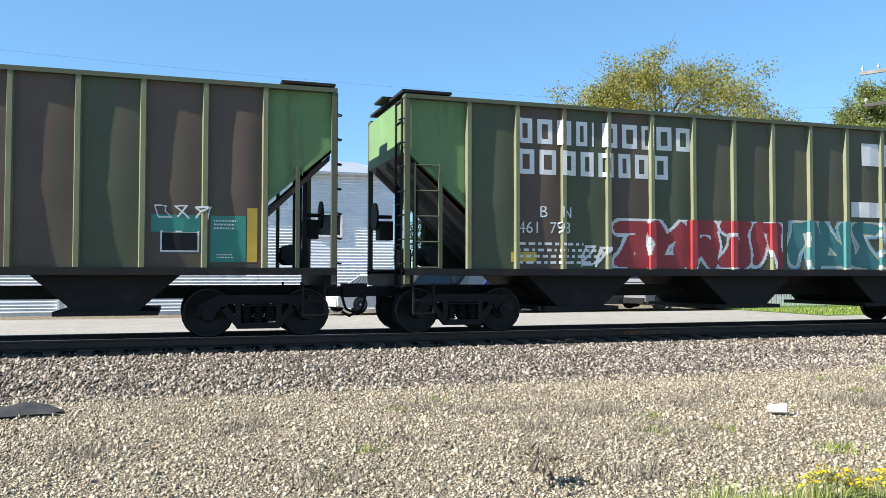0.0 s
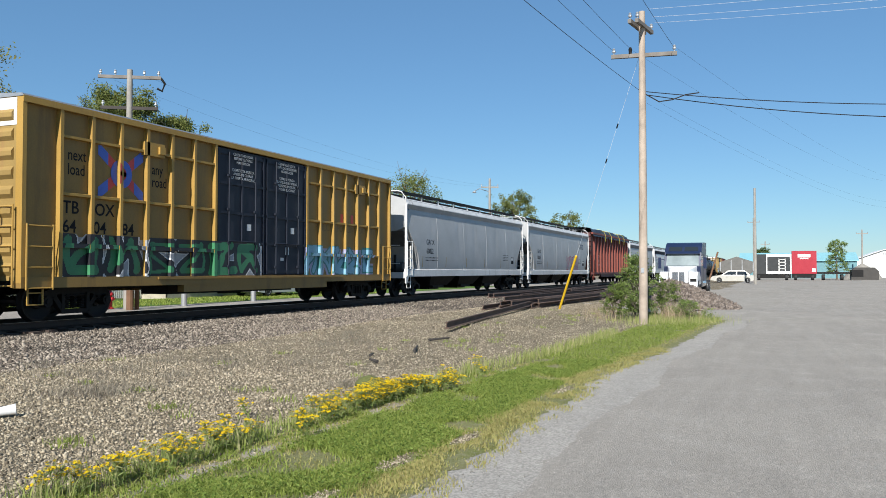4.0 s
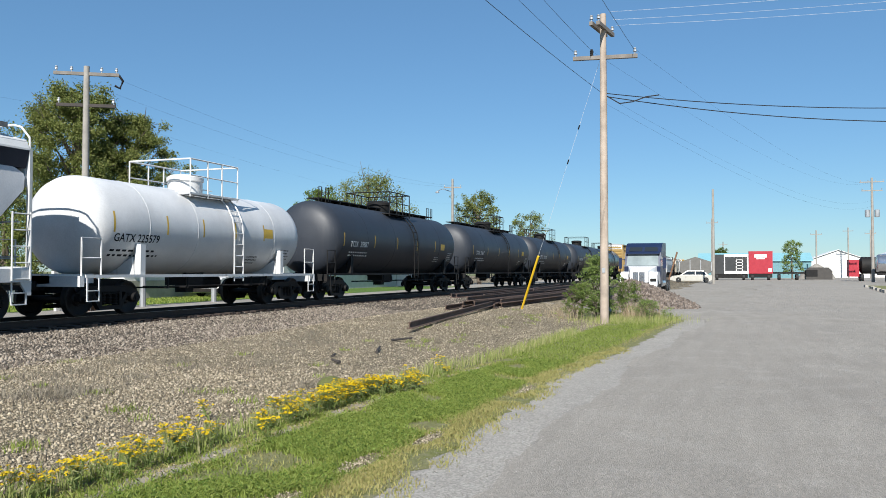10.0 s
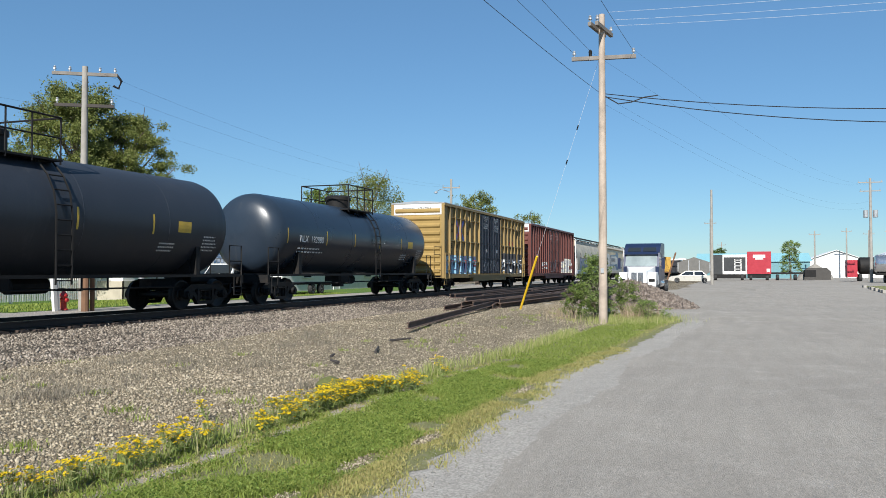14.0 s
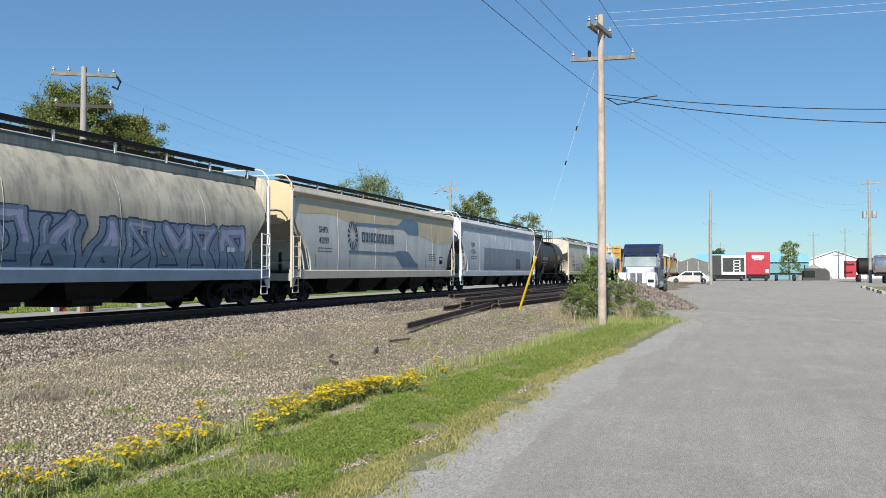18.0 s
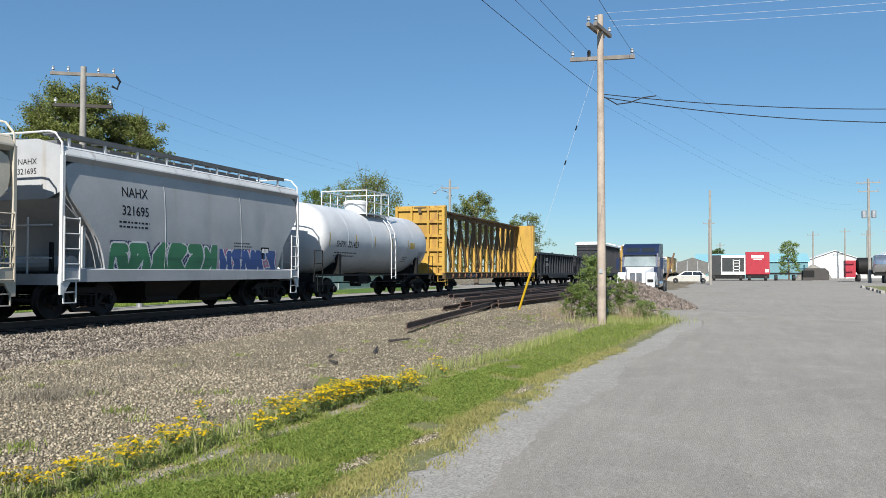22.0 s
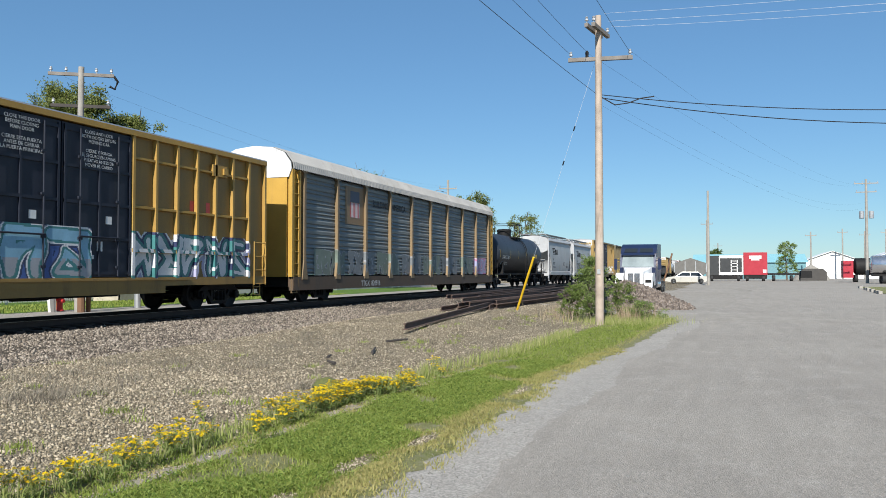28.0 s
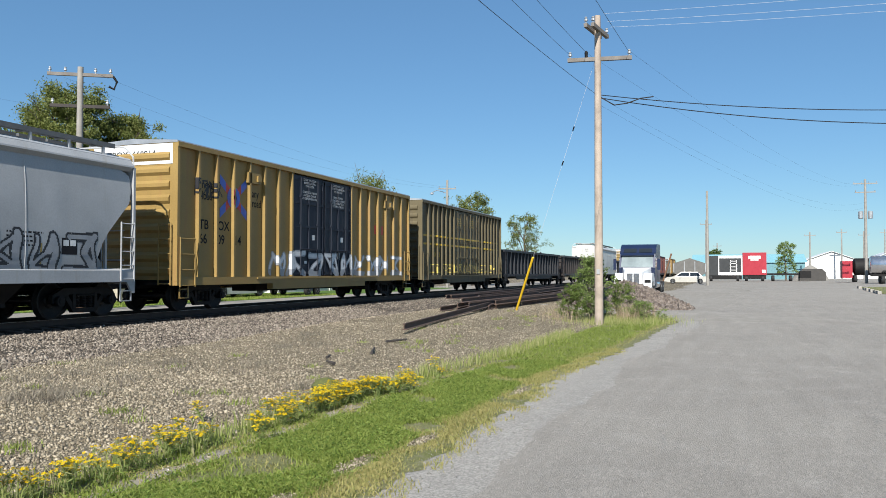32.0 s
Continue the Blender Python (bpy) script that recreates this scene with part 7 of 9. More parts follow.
cable((24.7, 23.1, 7.7), (-18, 22, 7.9), 0.8, 0.0018, WIRE, "thin overhead wire behind the tracks")
# guy wire with yellow guard
guy_a, guy_b = Vector((26.5, 4.0, 8.5)), Vector((30.3, 7.6, 0.15))
guy = thing("guy_wire", "steel guy wire with yellow plastic guard", "guy wire")
part("strand", Build().rod(guy_a, guy_b, 0.005, 4), WIRE_BRIGHT, guy)
part("guard", Build().rod(guy_b + (guy_a - guy_b) * 0.01, guy_b + (guy_a - guy_b) * 0.245, 0.045, 8), mat("yellow_guard", (0.75, 0.47, 0.02), 0.5, 0, 0.1), guy, "yellow plastic guard")
for k in (0.62, 0.75):
    c = guy_b + (guy_a - guy_b) * k
    part("insulator", Build().rod(c, c + (guy_a - guy_b).normalized() * 0.16, 0.022, 8), STEEL, guy)

# ---------- buildings ----------
SIDING = mat("white_siding", (0.74, 0.75, 0.76), 0.5, 0.0, 0.1, 0.6, (0.4, 0.38, 0.35), 0.1)
METAL_ROOF = mat("metal_roof", (0.42, 0.43, 0.44), 0.4, 0.4, 0.1, 0.6)
TEAL_WALL = mat("teal_siding", (0.13, 0.27, 0.30), 0.5, 0, 0.12)
WHITE_WALL = mat("white_wall", (0.72, 0.71, 0.68), 0.6, 0, 0.1)
BEIGE_WALL = mat("beige_block", (0.46, 0.41, 0.32), 0.8, 0, 0.2)


def gable_house(name, label, x0, x1, y0, y1, eave, ridge, wall_m, roof_m, base=0.15, along="x", plinth=None, openings=(), slats=0.0):
    h = thing(name, label, "building", at=(0, 0, 0))
    b = Build()
    t = 0.15
    for xa, xb, ya, yb in ((x0, x1, y0, y0 + t), (x0, x1, y1 - t, y1), (x0, x0 + t, y0 + t, y1 - t), (x1 - t, x1, y0 + t, y1 - t)):
        b.box(xa, xb, ya, yb, base - 0.1, eave)
    if along == "x":
        ym = (y0 + y1) / 2
        for x in (x0, x1 - t):
            b.prism([(y0, eave), (y1, eave), (ym, ridge - 0.05)], x, x + t)
    else:
        xm = (x0 + x1) / 2
        for y in (y0, y1 - t):
            b.prism([(x0, eave), (x1, eave), (xm, ridge - 0.05)], y, y + t, "y")
    part("wall", b, wall_m, h)
    if slats:
        s = Build()
        z = base + 0.1
        while z < eave - 0.1:
            s.prism([(y0, z), (y0 - 0.03, z + 0.01), (y0, z + slats * 0.85)], x0, x1)
            z += slats
        part("siding", s, wall_m, h)
    if along == "x":
        o = 0.35
        part("roof", Build().prism([(y0 - o, eave - 0.1), (ym, ridge), (y1 + o, eave - 0.1), (y1 + o, eave), (ym, ridge + 0.12), (y0 - o, eave)], x0 - o, x1 + o), roof_m, h)
    else:
        o = 0.35
        part("roof", Build().prism([(x0 - o, eave - 0.1), (xm, ridge), (x1 + o, eave - 0.1), (x1 + o, eave), (xm, ridge + 0.12), (x0 - o, eave)], y0 - o, y1 + o, "y"), roof_m, h)
    if plinth:
        part("plinth", Build().box(x0 - 0.06, x1 + 0.06, y0 - 0.06, y0 - 0.002, base, base + 1.0).box(x0 - 0.06, x0 - 0.002, y0 - 0.06, y1, base, base + 1.0), plinth, h)
    for kind, side, a, c, z0, z1 in openings:
        if side == "y":
            w = part(kind, Build().box(a, c, y0 - 0.07, y0 - 0.04, z0, z1), GLASS if kind == "window" else WHITE_WALL, h)
            part("frame", Build().box(a - 0.08, a, y0 - 0.09, y0 - 0.03, z0 - 0.08, z1 + 0.08).box(c, c + 0.08, y0 - 0.09, y0 - 0.03, z0 - 0.08, z1 + 0.08).box(a, c, y0 - 0.09, y0 - 0.03, z1, z1 + 0.08).box(a, c, y0 - 0.09, y0 - 0.03, z0 - 0.08, z0), WHITE_WALL, w)
        else:
            w = part(kind, Build().box(x0 - 0.07, x0 - 0.04, a, c, z0, z1), GLASS if kind == "window" else WHITE_WALL, h)
            part("frame", Build().box(x0 - 0.09, x0 - 0.03, a - 0.08, a, z0 - 0.08, z1 + 0.08).box(x0 - 0.09, x0 - 0.03, c, c + 0.08, z0 - 0.08, z1 + 0.08).box(x0 - 0.09, x0 - 0.03, a, c, z1, z1 + 0.08), WHITE_WALL, w)
    return h


gable_house("warehouse", "long pale warehouse with horizontal metal siding", -45, 8.4, 32.5, 52, 5.7, 7.4, SIDING, METAL_ROOF, openings=[("window", "y", 5.3, 6.2, 3.2, 4.0), ("door", "y", -4.0, -2.9, 0.15, 2.25)], slats=0.12)
gable_house("garage", "small white garage with metal roof and beige base", 34.2, 44.5, 29.4, 34.2, 2.15, 3.3, WHITE_WALL, METAL_ROOF, plinth=BEIGE_WALL, openings=[("window", "x", 31.2, 31.9, 1.3, 1.8)])
gable_house("white_building", "long low white building behind the street", 52, 84, 30.6, 40, 2.6, 3.4, WHITE_WALL, METAL_ROOF, openings=[("window", "y", 55, 56.2, 1.2, 2.1), ("door", "y", 60, 61, 0.15, 2.2), ("window", "y", 66, 67.2, 1.2, 2.1), ("door", "y", 73, 74.6, 0.15, 2.3)])
gable_house("teal_warehouse", "far long teal metal warehouse", 176, 190, -14.3, 6.8, 3.7, 5.3, TEAL_WALL, mat("teal_roof", (0.25, 0.5, 0.55), 0.5, 0.1, 0.1), base=0.25, along="y")
gable_house("white_warehouse", "far white gabled warehouse with bright roof", 196, 215, -27.4, -15.0, 3.9, 6.2, WHITE_WALL, COVER_WHITE, base=0.25, along="x", openings=[("door", "x", -24.4, -21.4, 0.25, 3.0)])
gable_house("white_shed", "far white shed with pitched roof", 203, 216, -40, -28.2, 3.9, 6.2, WHITE_WALL, COVER_WHITE, base=0.25, along="x")
mound = Build()
mound.lathe([(0.2, 3.2), (1.2, 2.6), (2.2, 1.4), (2.9, 0.3)], 14, "z")
tagged(part("gravel_mound", mound, YARD, loc=(160, -13.8, 0.0), smooth=60), "far pale gravel mound in the yard", "gravel heap")
tagged(part("storage_bin", Build().prism([(-2.0, 0.2), (-2.0, 1.6), (-1.4, 2.2), (1.4, 2.2), (2.0, 1.6), (2.0, 0.2)], -1.5, 1.5), mat("dark_bin", (0.06, 0.055, 0.05), 0.8), loc=(150, -13.2, 0.05)), "far dark storage bin beside the gravel mound", "bin")

# ---------- white picket fence, posts, hydrant ----------
fence = thing("picket_fence", "white picket fence along the lawn", "fence")
PICKET = Build().prism([(-0.04, 0.05), (0.04, 0.05), (0.04, 1.0), (0, 1.1), (-0.04, 1.0)], -0.012, 0.012, "y").mesh("picket", WHITE_WALL)
for k in range(100):
    part("picket", PICKET, WHITE_WALL, fence, loc=(20.5 + 0.14 * k, 31.0, 0.2))
for z in (0.4, 0.9):
    part("fence_rail", Build().box(20.4, 34.4, 31.02, 31.06, z + 0.16, z + 0.24), WHITE_WALL, fence)
for k in range(6):
    part("fence_post", Build().box(20.4 + 2.8 * k, 20.5 + 2.8 * k, 31.02, 31.12, 0.1, 1.4), WHITE_WALL, fence)
RED = mat("hydrant_red", (0.42, 0.03, 0.03), 0.4, 0, 0.15)
hyd = thing("fire_hydrant", "red fire hydrant on the lawn edge", "hydrant", at=(24.5, 23.8, 0.19))
part("barrel", Build().lathe([(0, 0.16), (0.05, 0.16), (0.06, 0.11), (0.5, 0.11), (0.52, 0.15), (0.56, 0.15), (0.62, 0.12), (0.7, 0.06), (0.74, 0.03)], 14, "z"), RED, hyd, smooth=40)
part("nozzle", Build().rod((-0.2, 0, 0.42), (0.2, 0, 0.42), 0.05, 8).rod((0, -0.2, 0.38), (0, 0, 0.38), 0.07, 8), RED, hyd)
lean = thing("leaning_post", "whitewashed leaning wooden post", "post", at=(24.0, 23.7, 0.15))
part("board", Build().prism([(-0.09, 0), (0.09, 0), (-0.05, 1.5), (-0.23, 1.5)], -0.06, 0.06, "y").prism([(0.11, 0), (0.2, 0), (0.1, 1.2), (0.01, 1.2)], -0.05, 0.05, "y"), WHITE_WALL, lean)
tagged(part("stub_post", Build().rod((0, 0, 0), (0, 0, 1.7), 0.14, 10).rod((0.35, 0, 0), (0.35, 0, 1.45), 0.09, 10), BROWN_WOOD, loc=(24.3, 22.6, 0.12)), "short brown wooden post beside the utility pole", "post")
for x, y in ((28.2, 23.3), (33.6, 23.6)):
    tagged(part("bollard", Build().rod((0, 0, 0), (0, 0, 1.3), 0.13, 10), GALV, loc=(x, y, 0.15)), "pale grey concrete bollard on the lawn", "bollard")


# ---------- vehicles ----------
WHEEL_CAR = {}


def car_wheel(r, w):
    key = (r, w)
    if key not in WHEEL_CAR:
        tyre = Build().lathe([(-w / 2, r * 0.6), (-w / 2, r * 0.92), (-w / 3, r), (w / 3, r), (w / 2, r * 0.92), (w / 2, r * 0.6)], 20, "y").mesh("tyre", RUBBER, 40)
        rim = Build().lathe([(-w / 2 - 0.005, 0.03), (-w / 2 + 0.02, r * 0.3), (-w / 2 + 0.01, r * 0.55), (-w / 2 - 0.005, r * 0.62), (w / 2, r * 0.62), (w / 2, 0.03)], 16, "y").mesh("rim", GALV, 30)
        WHEEL_CAR[key] = tyre, rim
    return WHEEL_CAR[key]


def wheels(car, xs, half, r, w=0.22):
    tyre, rim = car_wheel(r, w)
    for x in xs:
        for s in (-1, 1):
            t = part("wheel", tyre, RUBBER, car, loc=(x, s * half, r))
            q = part("rim", rim, GALV, t)
            if s > 0:
                q.rotation_euler.z = math.pi


def auto(name, label, at, turn, color, L=4.6, style="sedan", H=1.45, W=1.78):
    """A parked motor car: front towards +x."""
    m = mat("car_" + color[0], color[1], 0.3, 0.1, 0.06, spec=0.6)
    car = thing(name, label, "truck" if style == "pickup" else "car", "parked cars", at=at)
    car.rotation_euler.z = radians(turn)
    a, belt = L / 2, H * 0.62
    body = Build()
    prof = [(-a, 0.35), (-a, belt * 0.95), (-a + 0.15, belt), (a - 1.1, belt), (a - 0.25, belt * 0.88), (a, belt * 0.7), (a, 0.3), (a - 0.4, 0.22), (-a + 0.4, 0.22)]
    body.prism(prof, -W / 2, W / 2, "y")
    part("body", body, m, car)
    if style == "sedan":
        cab = [(-a + 0.55, belt), (-a + 1.15, H), (a - 2.0, H), (a - 1.15, belt)]
    elif style == "suv":
        cab = [(-a + 0.08, belt), (-a + 0.35, H), (a - 1.9, H), (a - 1.2, belt)]
    else:
        cab = [(a - 3.2, belt), (a - 3.0, H), (a - 1.9, H), (a - 1.3, belt)]
    c = Build()
    vs = [(x, s * (W / 2 - (0.02 if z == belt else 0.17)), z) for s in (-1, 1) for x, z in cab]
    c.raw(vs, [(0, 1, 2, 3), (7, 6, 5, 4), (0, 4, 5, 1), (1, 5, 6, 2), (2, 6, 7, 3), (3, 7, 4, 0)])
    part("cabin", c, m, car)
    g = Build()
    for s in (-1, 1):
        y0, y1 = s * (W / 2 - 0.035), s * (W / 2 - 0.14)
        q = [(cab[0][0] + 0.18, belt + 0.04, y0), (cab[1][0] + 0.08, H - 0.08, y1), ((cab[1][0] + cab[2][0]) / 2 - 0.04, H - 0.08, y1), ((cab[1][0] + cab[2][0]) / 2 - 0.04, belt + 0.04, y0)]
        q2 = [((cab[1][0] + cab[2][0]) / 2 + 0.04, belt + 0.04, y0), ((cab[1][0] + cab[2][0]) / 2 + 0.04, H - 0.08, y1), (cab[2][0] - 0.02, H - 0.08, y1), (cab[3][0] - 0.2, belt + 0.04, y0)]
        for w_ in (q, q2):
            g.raw([(x, y + s * 0.012, z) for x, z, y in w_], [(0, 1, 2, 3)])
    for (xa, za), (xb, zb), o in ((cab[0], cab[1], -0.012), (cab[3], cab[2], 0.012)):
        g.raw([(xa + (xb - xa) * 0.1 + o, -W / 2 + 0.12, za + 0.05), (xa + (xb - xa) * 0.1 + o, W / 2 - 0.12, za + 0.05), (xa + (xb - xa) * 0.88 + o, W / 2 - 0.22, zb - 0.06), (xa + (xb - xa) * 0.88 + o, -W / 2 + 0.22, zb - 0.06)], [(0, 1, 2, 3)])
    part("window", g, GLASS, car)
    for s in (-1, 1):
        part("tail_light", Build().box(-a - 0.012, -a + 0.06, s * (W / 2 - 0.32), s * (W / 2 - 0.04), belt * 0.72, belt * 0.92), RED, car)
        part("headlight", Build().box(a - 0.1, a + 0.012, s * (W / 2 - 0.36), s * (W / 2 - 0.05), belt * 0.55, belt * 0.7), GALV, car)
    for e in (-1, 1):
        part("bumper", Build().box(e * a - 0.06, e * a + 0.06, -W / 2 + 0.05, W / 2 - 0.05, 0.28, 0.5), STEEL if style == "pickup" else m, car)
    if style == "pickup":
        b = Build().box(-a, a - 3.25, -W / 2, -W / 2 + 0.06, belt, belt + 0.14).box(-a, a - 3.25, W / 2 - 0.06, W / 2, belt, belt + 0.14).box(-a, -a + 0.06, -W / 2, W / 2, belt, belt + 0.14)
        part("bed_rail", b, m, car)
    wheels(car, (-a + 0.85, a - 0.95), W / 2 - 0.1, 0.33 if style != "pickup" else 0.38)
    return car


BZ = 0.20
auto("sedan", "white parked sedan behind the tracks", (7.4, 31.0, BZ), 200, ("white", (0.72, 0.72, 0.72)), style="sedan")
auto("hatchback", "dark blue parked hatchback behind the tracks", (11.6, 30.8, BZ), 205, ("blue", (0.03, 0.05, 0.16)), 4.2, "suv", 1.5)
auto("suv", "silver parked sport utility vehicle", (14.4, 31.2, BZ), 205, ("silver", (0.42, 0.43, 0.44)), 4.5, "suv", 1.7)
auto("pickup", "dark parked pickup truck on the street", (17.9, 31.4, BZ), 8, ("charcoal", (0.05, 0.052, 0.055)), 5.6, "pickup", 1.85, 1.95)
auto("suv", "black parked sport utility vehicle", (9.3, 32.0 - 0.6, BZ), 200, ("black", (0.02, 0.02, 0.022)), 4.6, "suv", 1.7)
auto("pickup", "grey parked pickup truck on the street", (20.6, 31.6 - 0.9, BZ), 12, ("grey", (0.2, 0.2, 0.21)), 5.6, "pickup", 1.85, 1.95)
sv = auto("service_truck", "white service truck with a ladder rack", (41.2, 27.6, BZ), 180, ("service_white", (0.7, 0.7, 0.69)), 5.6, "pickup", 1.9, 1.95)
rack = part("rack", Build().box(-2.6, 0.7, -0.935, -0.865, 2.17, 2.24), GALV, sv)
part("rack_rail", Build().rod((-2.6, 0.9, 2.2), (0.7, 0.9, 2.2), 0.035), GALV, sv)
for k in range(10):
    part("rack_post", Build().rod((-2.6 + 0.35 * k, -0.9, 1.1), (-2.6 + 0.35 * k, -0.9, 2.17), 0.03), GALV, rack)
flat_t = thing("flatbed_trailer", "black flatbed utility trailer parked behind the tracks", "trailer", at=(47.5, 26.4, BZ))
part("deck", Build().box(-3.2, 2.4, -1.1, 1.1, 0.62, 0.75).box(2.4, 3.8, -0.06, 0.06, 0.5, 0.62).box(-3.2, -3.1, -1.1, 1.1, 0.4, 0.62), STEEL, flat_t)
part("mudguard", Build().box(-1.6, 0.6, -1.36, -1.1, 0.72, 0.78), STEEL, flat_t)
wheels(flat_t, (-1.1, 0.05), 1.22, 0.36)
auto("sedan", "pale beige parked sedan beside a utility pole", (105, 4.9, 0.26), 92, ("sedan_beige", (0.50, 0.48, 0.43)), 5.0, "sedan", 1.45, 1.85)

# tractor truck: front towards -x
NAVY = mat("truck_navy", (0.013, 0.022, 0.06), 0.35, 0.1, 0.1, spec=0.6)
TWHITE = mat("truck_white", (0.72, 0.73, 0.74), 0.35, 0, 0.06, spec=0.6)
CHROME = mat("chrome", (0.6, 0.6, 0.62), 0.2, 0.9, 0.05)
semi = thing("semi_truck", "white-nosed navy tractor truck with tall sleeper cab", "truck", at=(60.5, 6.0, 0.12))
semi.scale = (0.95, 1.0, 0.9)
semi.rotation_euler.z = radians(-2)
# reflected light and the cab inside are put into this pale colour
SCREEN = mat("windscreen_glass", (0.22, 0.26, 0.26), 0.12, 0.0, 0.25, 1.2, spec=0.9)
hood = Build()
hood.raw([(-3.6, -0.62, 0.85), (-3.6, 0.62, 0.85), (-3.6, 0.58, 1.7), (-3.6, -0.58, 1.7), (-1.7, -1.0, 0.85), (-1.7, 1.0, 0.85), (-1.7, 0.98, 2.08), (-1.7, -0.98, 2.08), (-3.4, -0.5, 1.86), (-3.4, 0.5, 1.86)],
         [(0, 1, 2, 3), (0, 4, 5, 1), (1, 5, 6, 2), (0, 3, 7, 4), (3, 2, 9, 8), (8, 9, 6, 7), (2, 6, 9), (3, 8, 7)])
part("hood", hood, TWHITE, semi)
for s in (-1, 1):
    part("fender", Build().prism([(-3.7, 0.55), (-3.75, 1.35), (-3.3, 1.65), (-2.4, 1.65), (-1.9, 1.2), (-1.9, 0.7), (-2.2, 0.7), (-2.45, 1.05), (-3.2, 1.05), (-3.4, 0.7)], s * 0.7, s * 1.24, "y"), TWHITE, semi)
    part("headlight", Build().box(-3.78, -3.70, s * 0.78, s * 1.18, 0.92, 1.14), STEEL, semi)
    part("mirror", Build().box(-1.75, -1.65, s * 1.42, s * 1.62, 1.9, 2.75).rod((-1.6, s * 1.2, 2.6), (-1.7, s * 1.5, 2.6), 0.02), NAVY, semi)
    part("side_window", Build().box(-1.5, -0.5, s * 1.235, s * 1.245, 2.1, 2.85), SCREEN, semi)
    part("fuel_tank", Build().rod((-0.9, s * 1.0, 0.75), (1.0, s * 1.0, 0.75), 0.32, 14), CHROME, semi)
part("grille", Build().box(-3.66, -3.60, -0.4, -0.03, 0.85, 1.62).box(-3.66, -3.60, 0.03, 0.4, 0.85, 1.62), CHROME, semi)
part("bumper", Build().box(-3.95, -3.7, -1.22, 1.22, 0.38, 0.78), TWHITE, semi)
part("cab", Build().prism([(-1.7, 0.8), (-1.7, 2.06), (-1.25, 3.15), (0.0, 3.15), (0.0, 0.8)], -1.23, 1.23, "y"), NAVY, semi)
part("windscreen", Build().raw([(-1.71, -1.1, 2.12), (-1.71, 1.1, 2.12), (-1.325, 1.05, 3.05), (-1.325, -1.05, 3.05)], [(0, 1, 2, 3)]), SCREEN, semi)
part("sleeper", Build().prism([(0.0, 0.8), (-0.0, 3.0), (-1.2, 3.18), (-0.85, 3.6), (-0.45, 3.85), (-0.1, 3.93), (1.7, 3.95), (1.7, 0.8)], -1.24, 1.24, "y"), NAVY, semi)
part("sun_visor", Build().prism([(-1.32, 3.1), (-1.55, 3.02), (-1.55, 3.07), (-1.3, 3.2)], -1.15, 1.15, "y"), NAVY, semi)
for sd in (-1, 1):
    part("exhaust_stack", Build().rod((1.85, sd * 1.05, 0.9), (1.85, sd * 1.05, 4.0), 0.07, 10), CHROME, semi)
part("roof_window", Build().raw([(-1.17, -1.0, 3.26), (-1.17, -0.08, 3.26), (-0.89, -0.08, 3.58), (-0.89, -0.95, 3.58)], [(0, 1, 2, 3)]).raw([(-1.17, 0.08, 3.26), (-1.17, 1.0, 3.26), (-0.89, 0.95, 3.58), (-0.89, 0.08, 3.58)], [(0, 1, 2, 3)]), GLASS, semi)
part("frame", Build().box(-3.5, 5.2, -0.45, 0.45, 0.6, 0.85).box(3.2, 4.8, -0.6, 0.6, 0.95, 1.1), STEEL, semi)
wheels(semi, (-2.8,), 1.05, 0.5, 0.3)
wheels(semi, (3.0, 4.3), 0.95, 0.5, 0.5)

# far trailers and tankers in the yard
RED_BOX = mat("trailer_red", (0.36, 0.02, 0.035), 0.45, 0, 0.1)
tr = thing("box_trailer", "black and white stage trailer with open hatch and ladder", "trailer", at=(138, 0.6, 0.26))
part("box", Build().box(-1.2, 1.2, -2.7, 2.6, 0.9, 4.0), mat("trailer_black", (0.03, 0.032, 0.033), 0.5), tr)
part("front_panel", Build().box(-1.25, -1.2, -2.7, 0.9, 0.95, 1.4).box(-1.25, -1.2, -2.7, 0.9, 3.6, 4.02).box(-1.25, -1.2, 0.75, 0.9, 1.4, 3.6).box(-1.25, -1.2, -2.7, -2.5, 1.4, 3.6), WHITE_WALL, tr)
part("ladder", Build().box(-1.3, -1.26, -1.0, -0.85, 1.4, 3.3).box(-1.3, -1.26, -1.9, -1.75, 1.4, 3.3).box(-1.3, -1.26, -1.9, -0.85, 1.7, 1.8).box(-1.3, -1.26, -1.9, -0.85, 2.2, 2.3).box(-1.3, -1.26, -1.9, -0.85, 2.7, 2.8).box(-1.3, -1.26, -1.9, -0.85, 3.1, 3.2), WHITE_WALL, tr)
wheels(tr, (-0.9, 0.9), 2.0, 0.45, 0.4)
part("skirt", Build().box(-1.15, 1.15, -2.6, 2.5, 0.3, 0.9), STEEL, tr)
rt = thing("red_trailer", "red box trailer with pale emblem", "trailer", at=(139, -3.9, 0.26))
part("box", Build().box(-1.25, 1.25, -1.75, 1.75, 1.0, 4.5), RED_BOX, rt)
part("emblem", Build().box(-1.27, -1.255, -0.9, 0.9, 3.5, 4.0).box(-1.27, -1.255, -0.6, 0.6, 3.25, 3.42).box(-1.27, -1.255, -1.6, -1.1, 1.3, 1.8), WHITE_WALL, rt)
wheels(rt, (-0.8, 0.8), 1.2, 0.45, 0.4)
part("skirt", Build().box(-1.15, 1.15, -1.7, 1.7, 0.35, 1.0), STEEL, rt)
fb = thing("flat_trailer", "rusty empty flat trailer in the yard", "trailer", at=(141, -8.0, 0.26))
part("deck", Build().box(-1.2, 1.2, -2.4, 2.2, 0.95, 1.25).box(-1.2, 1.2, -4.2, -2.6, 0.5, 1.6), STEEL, fb)
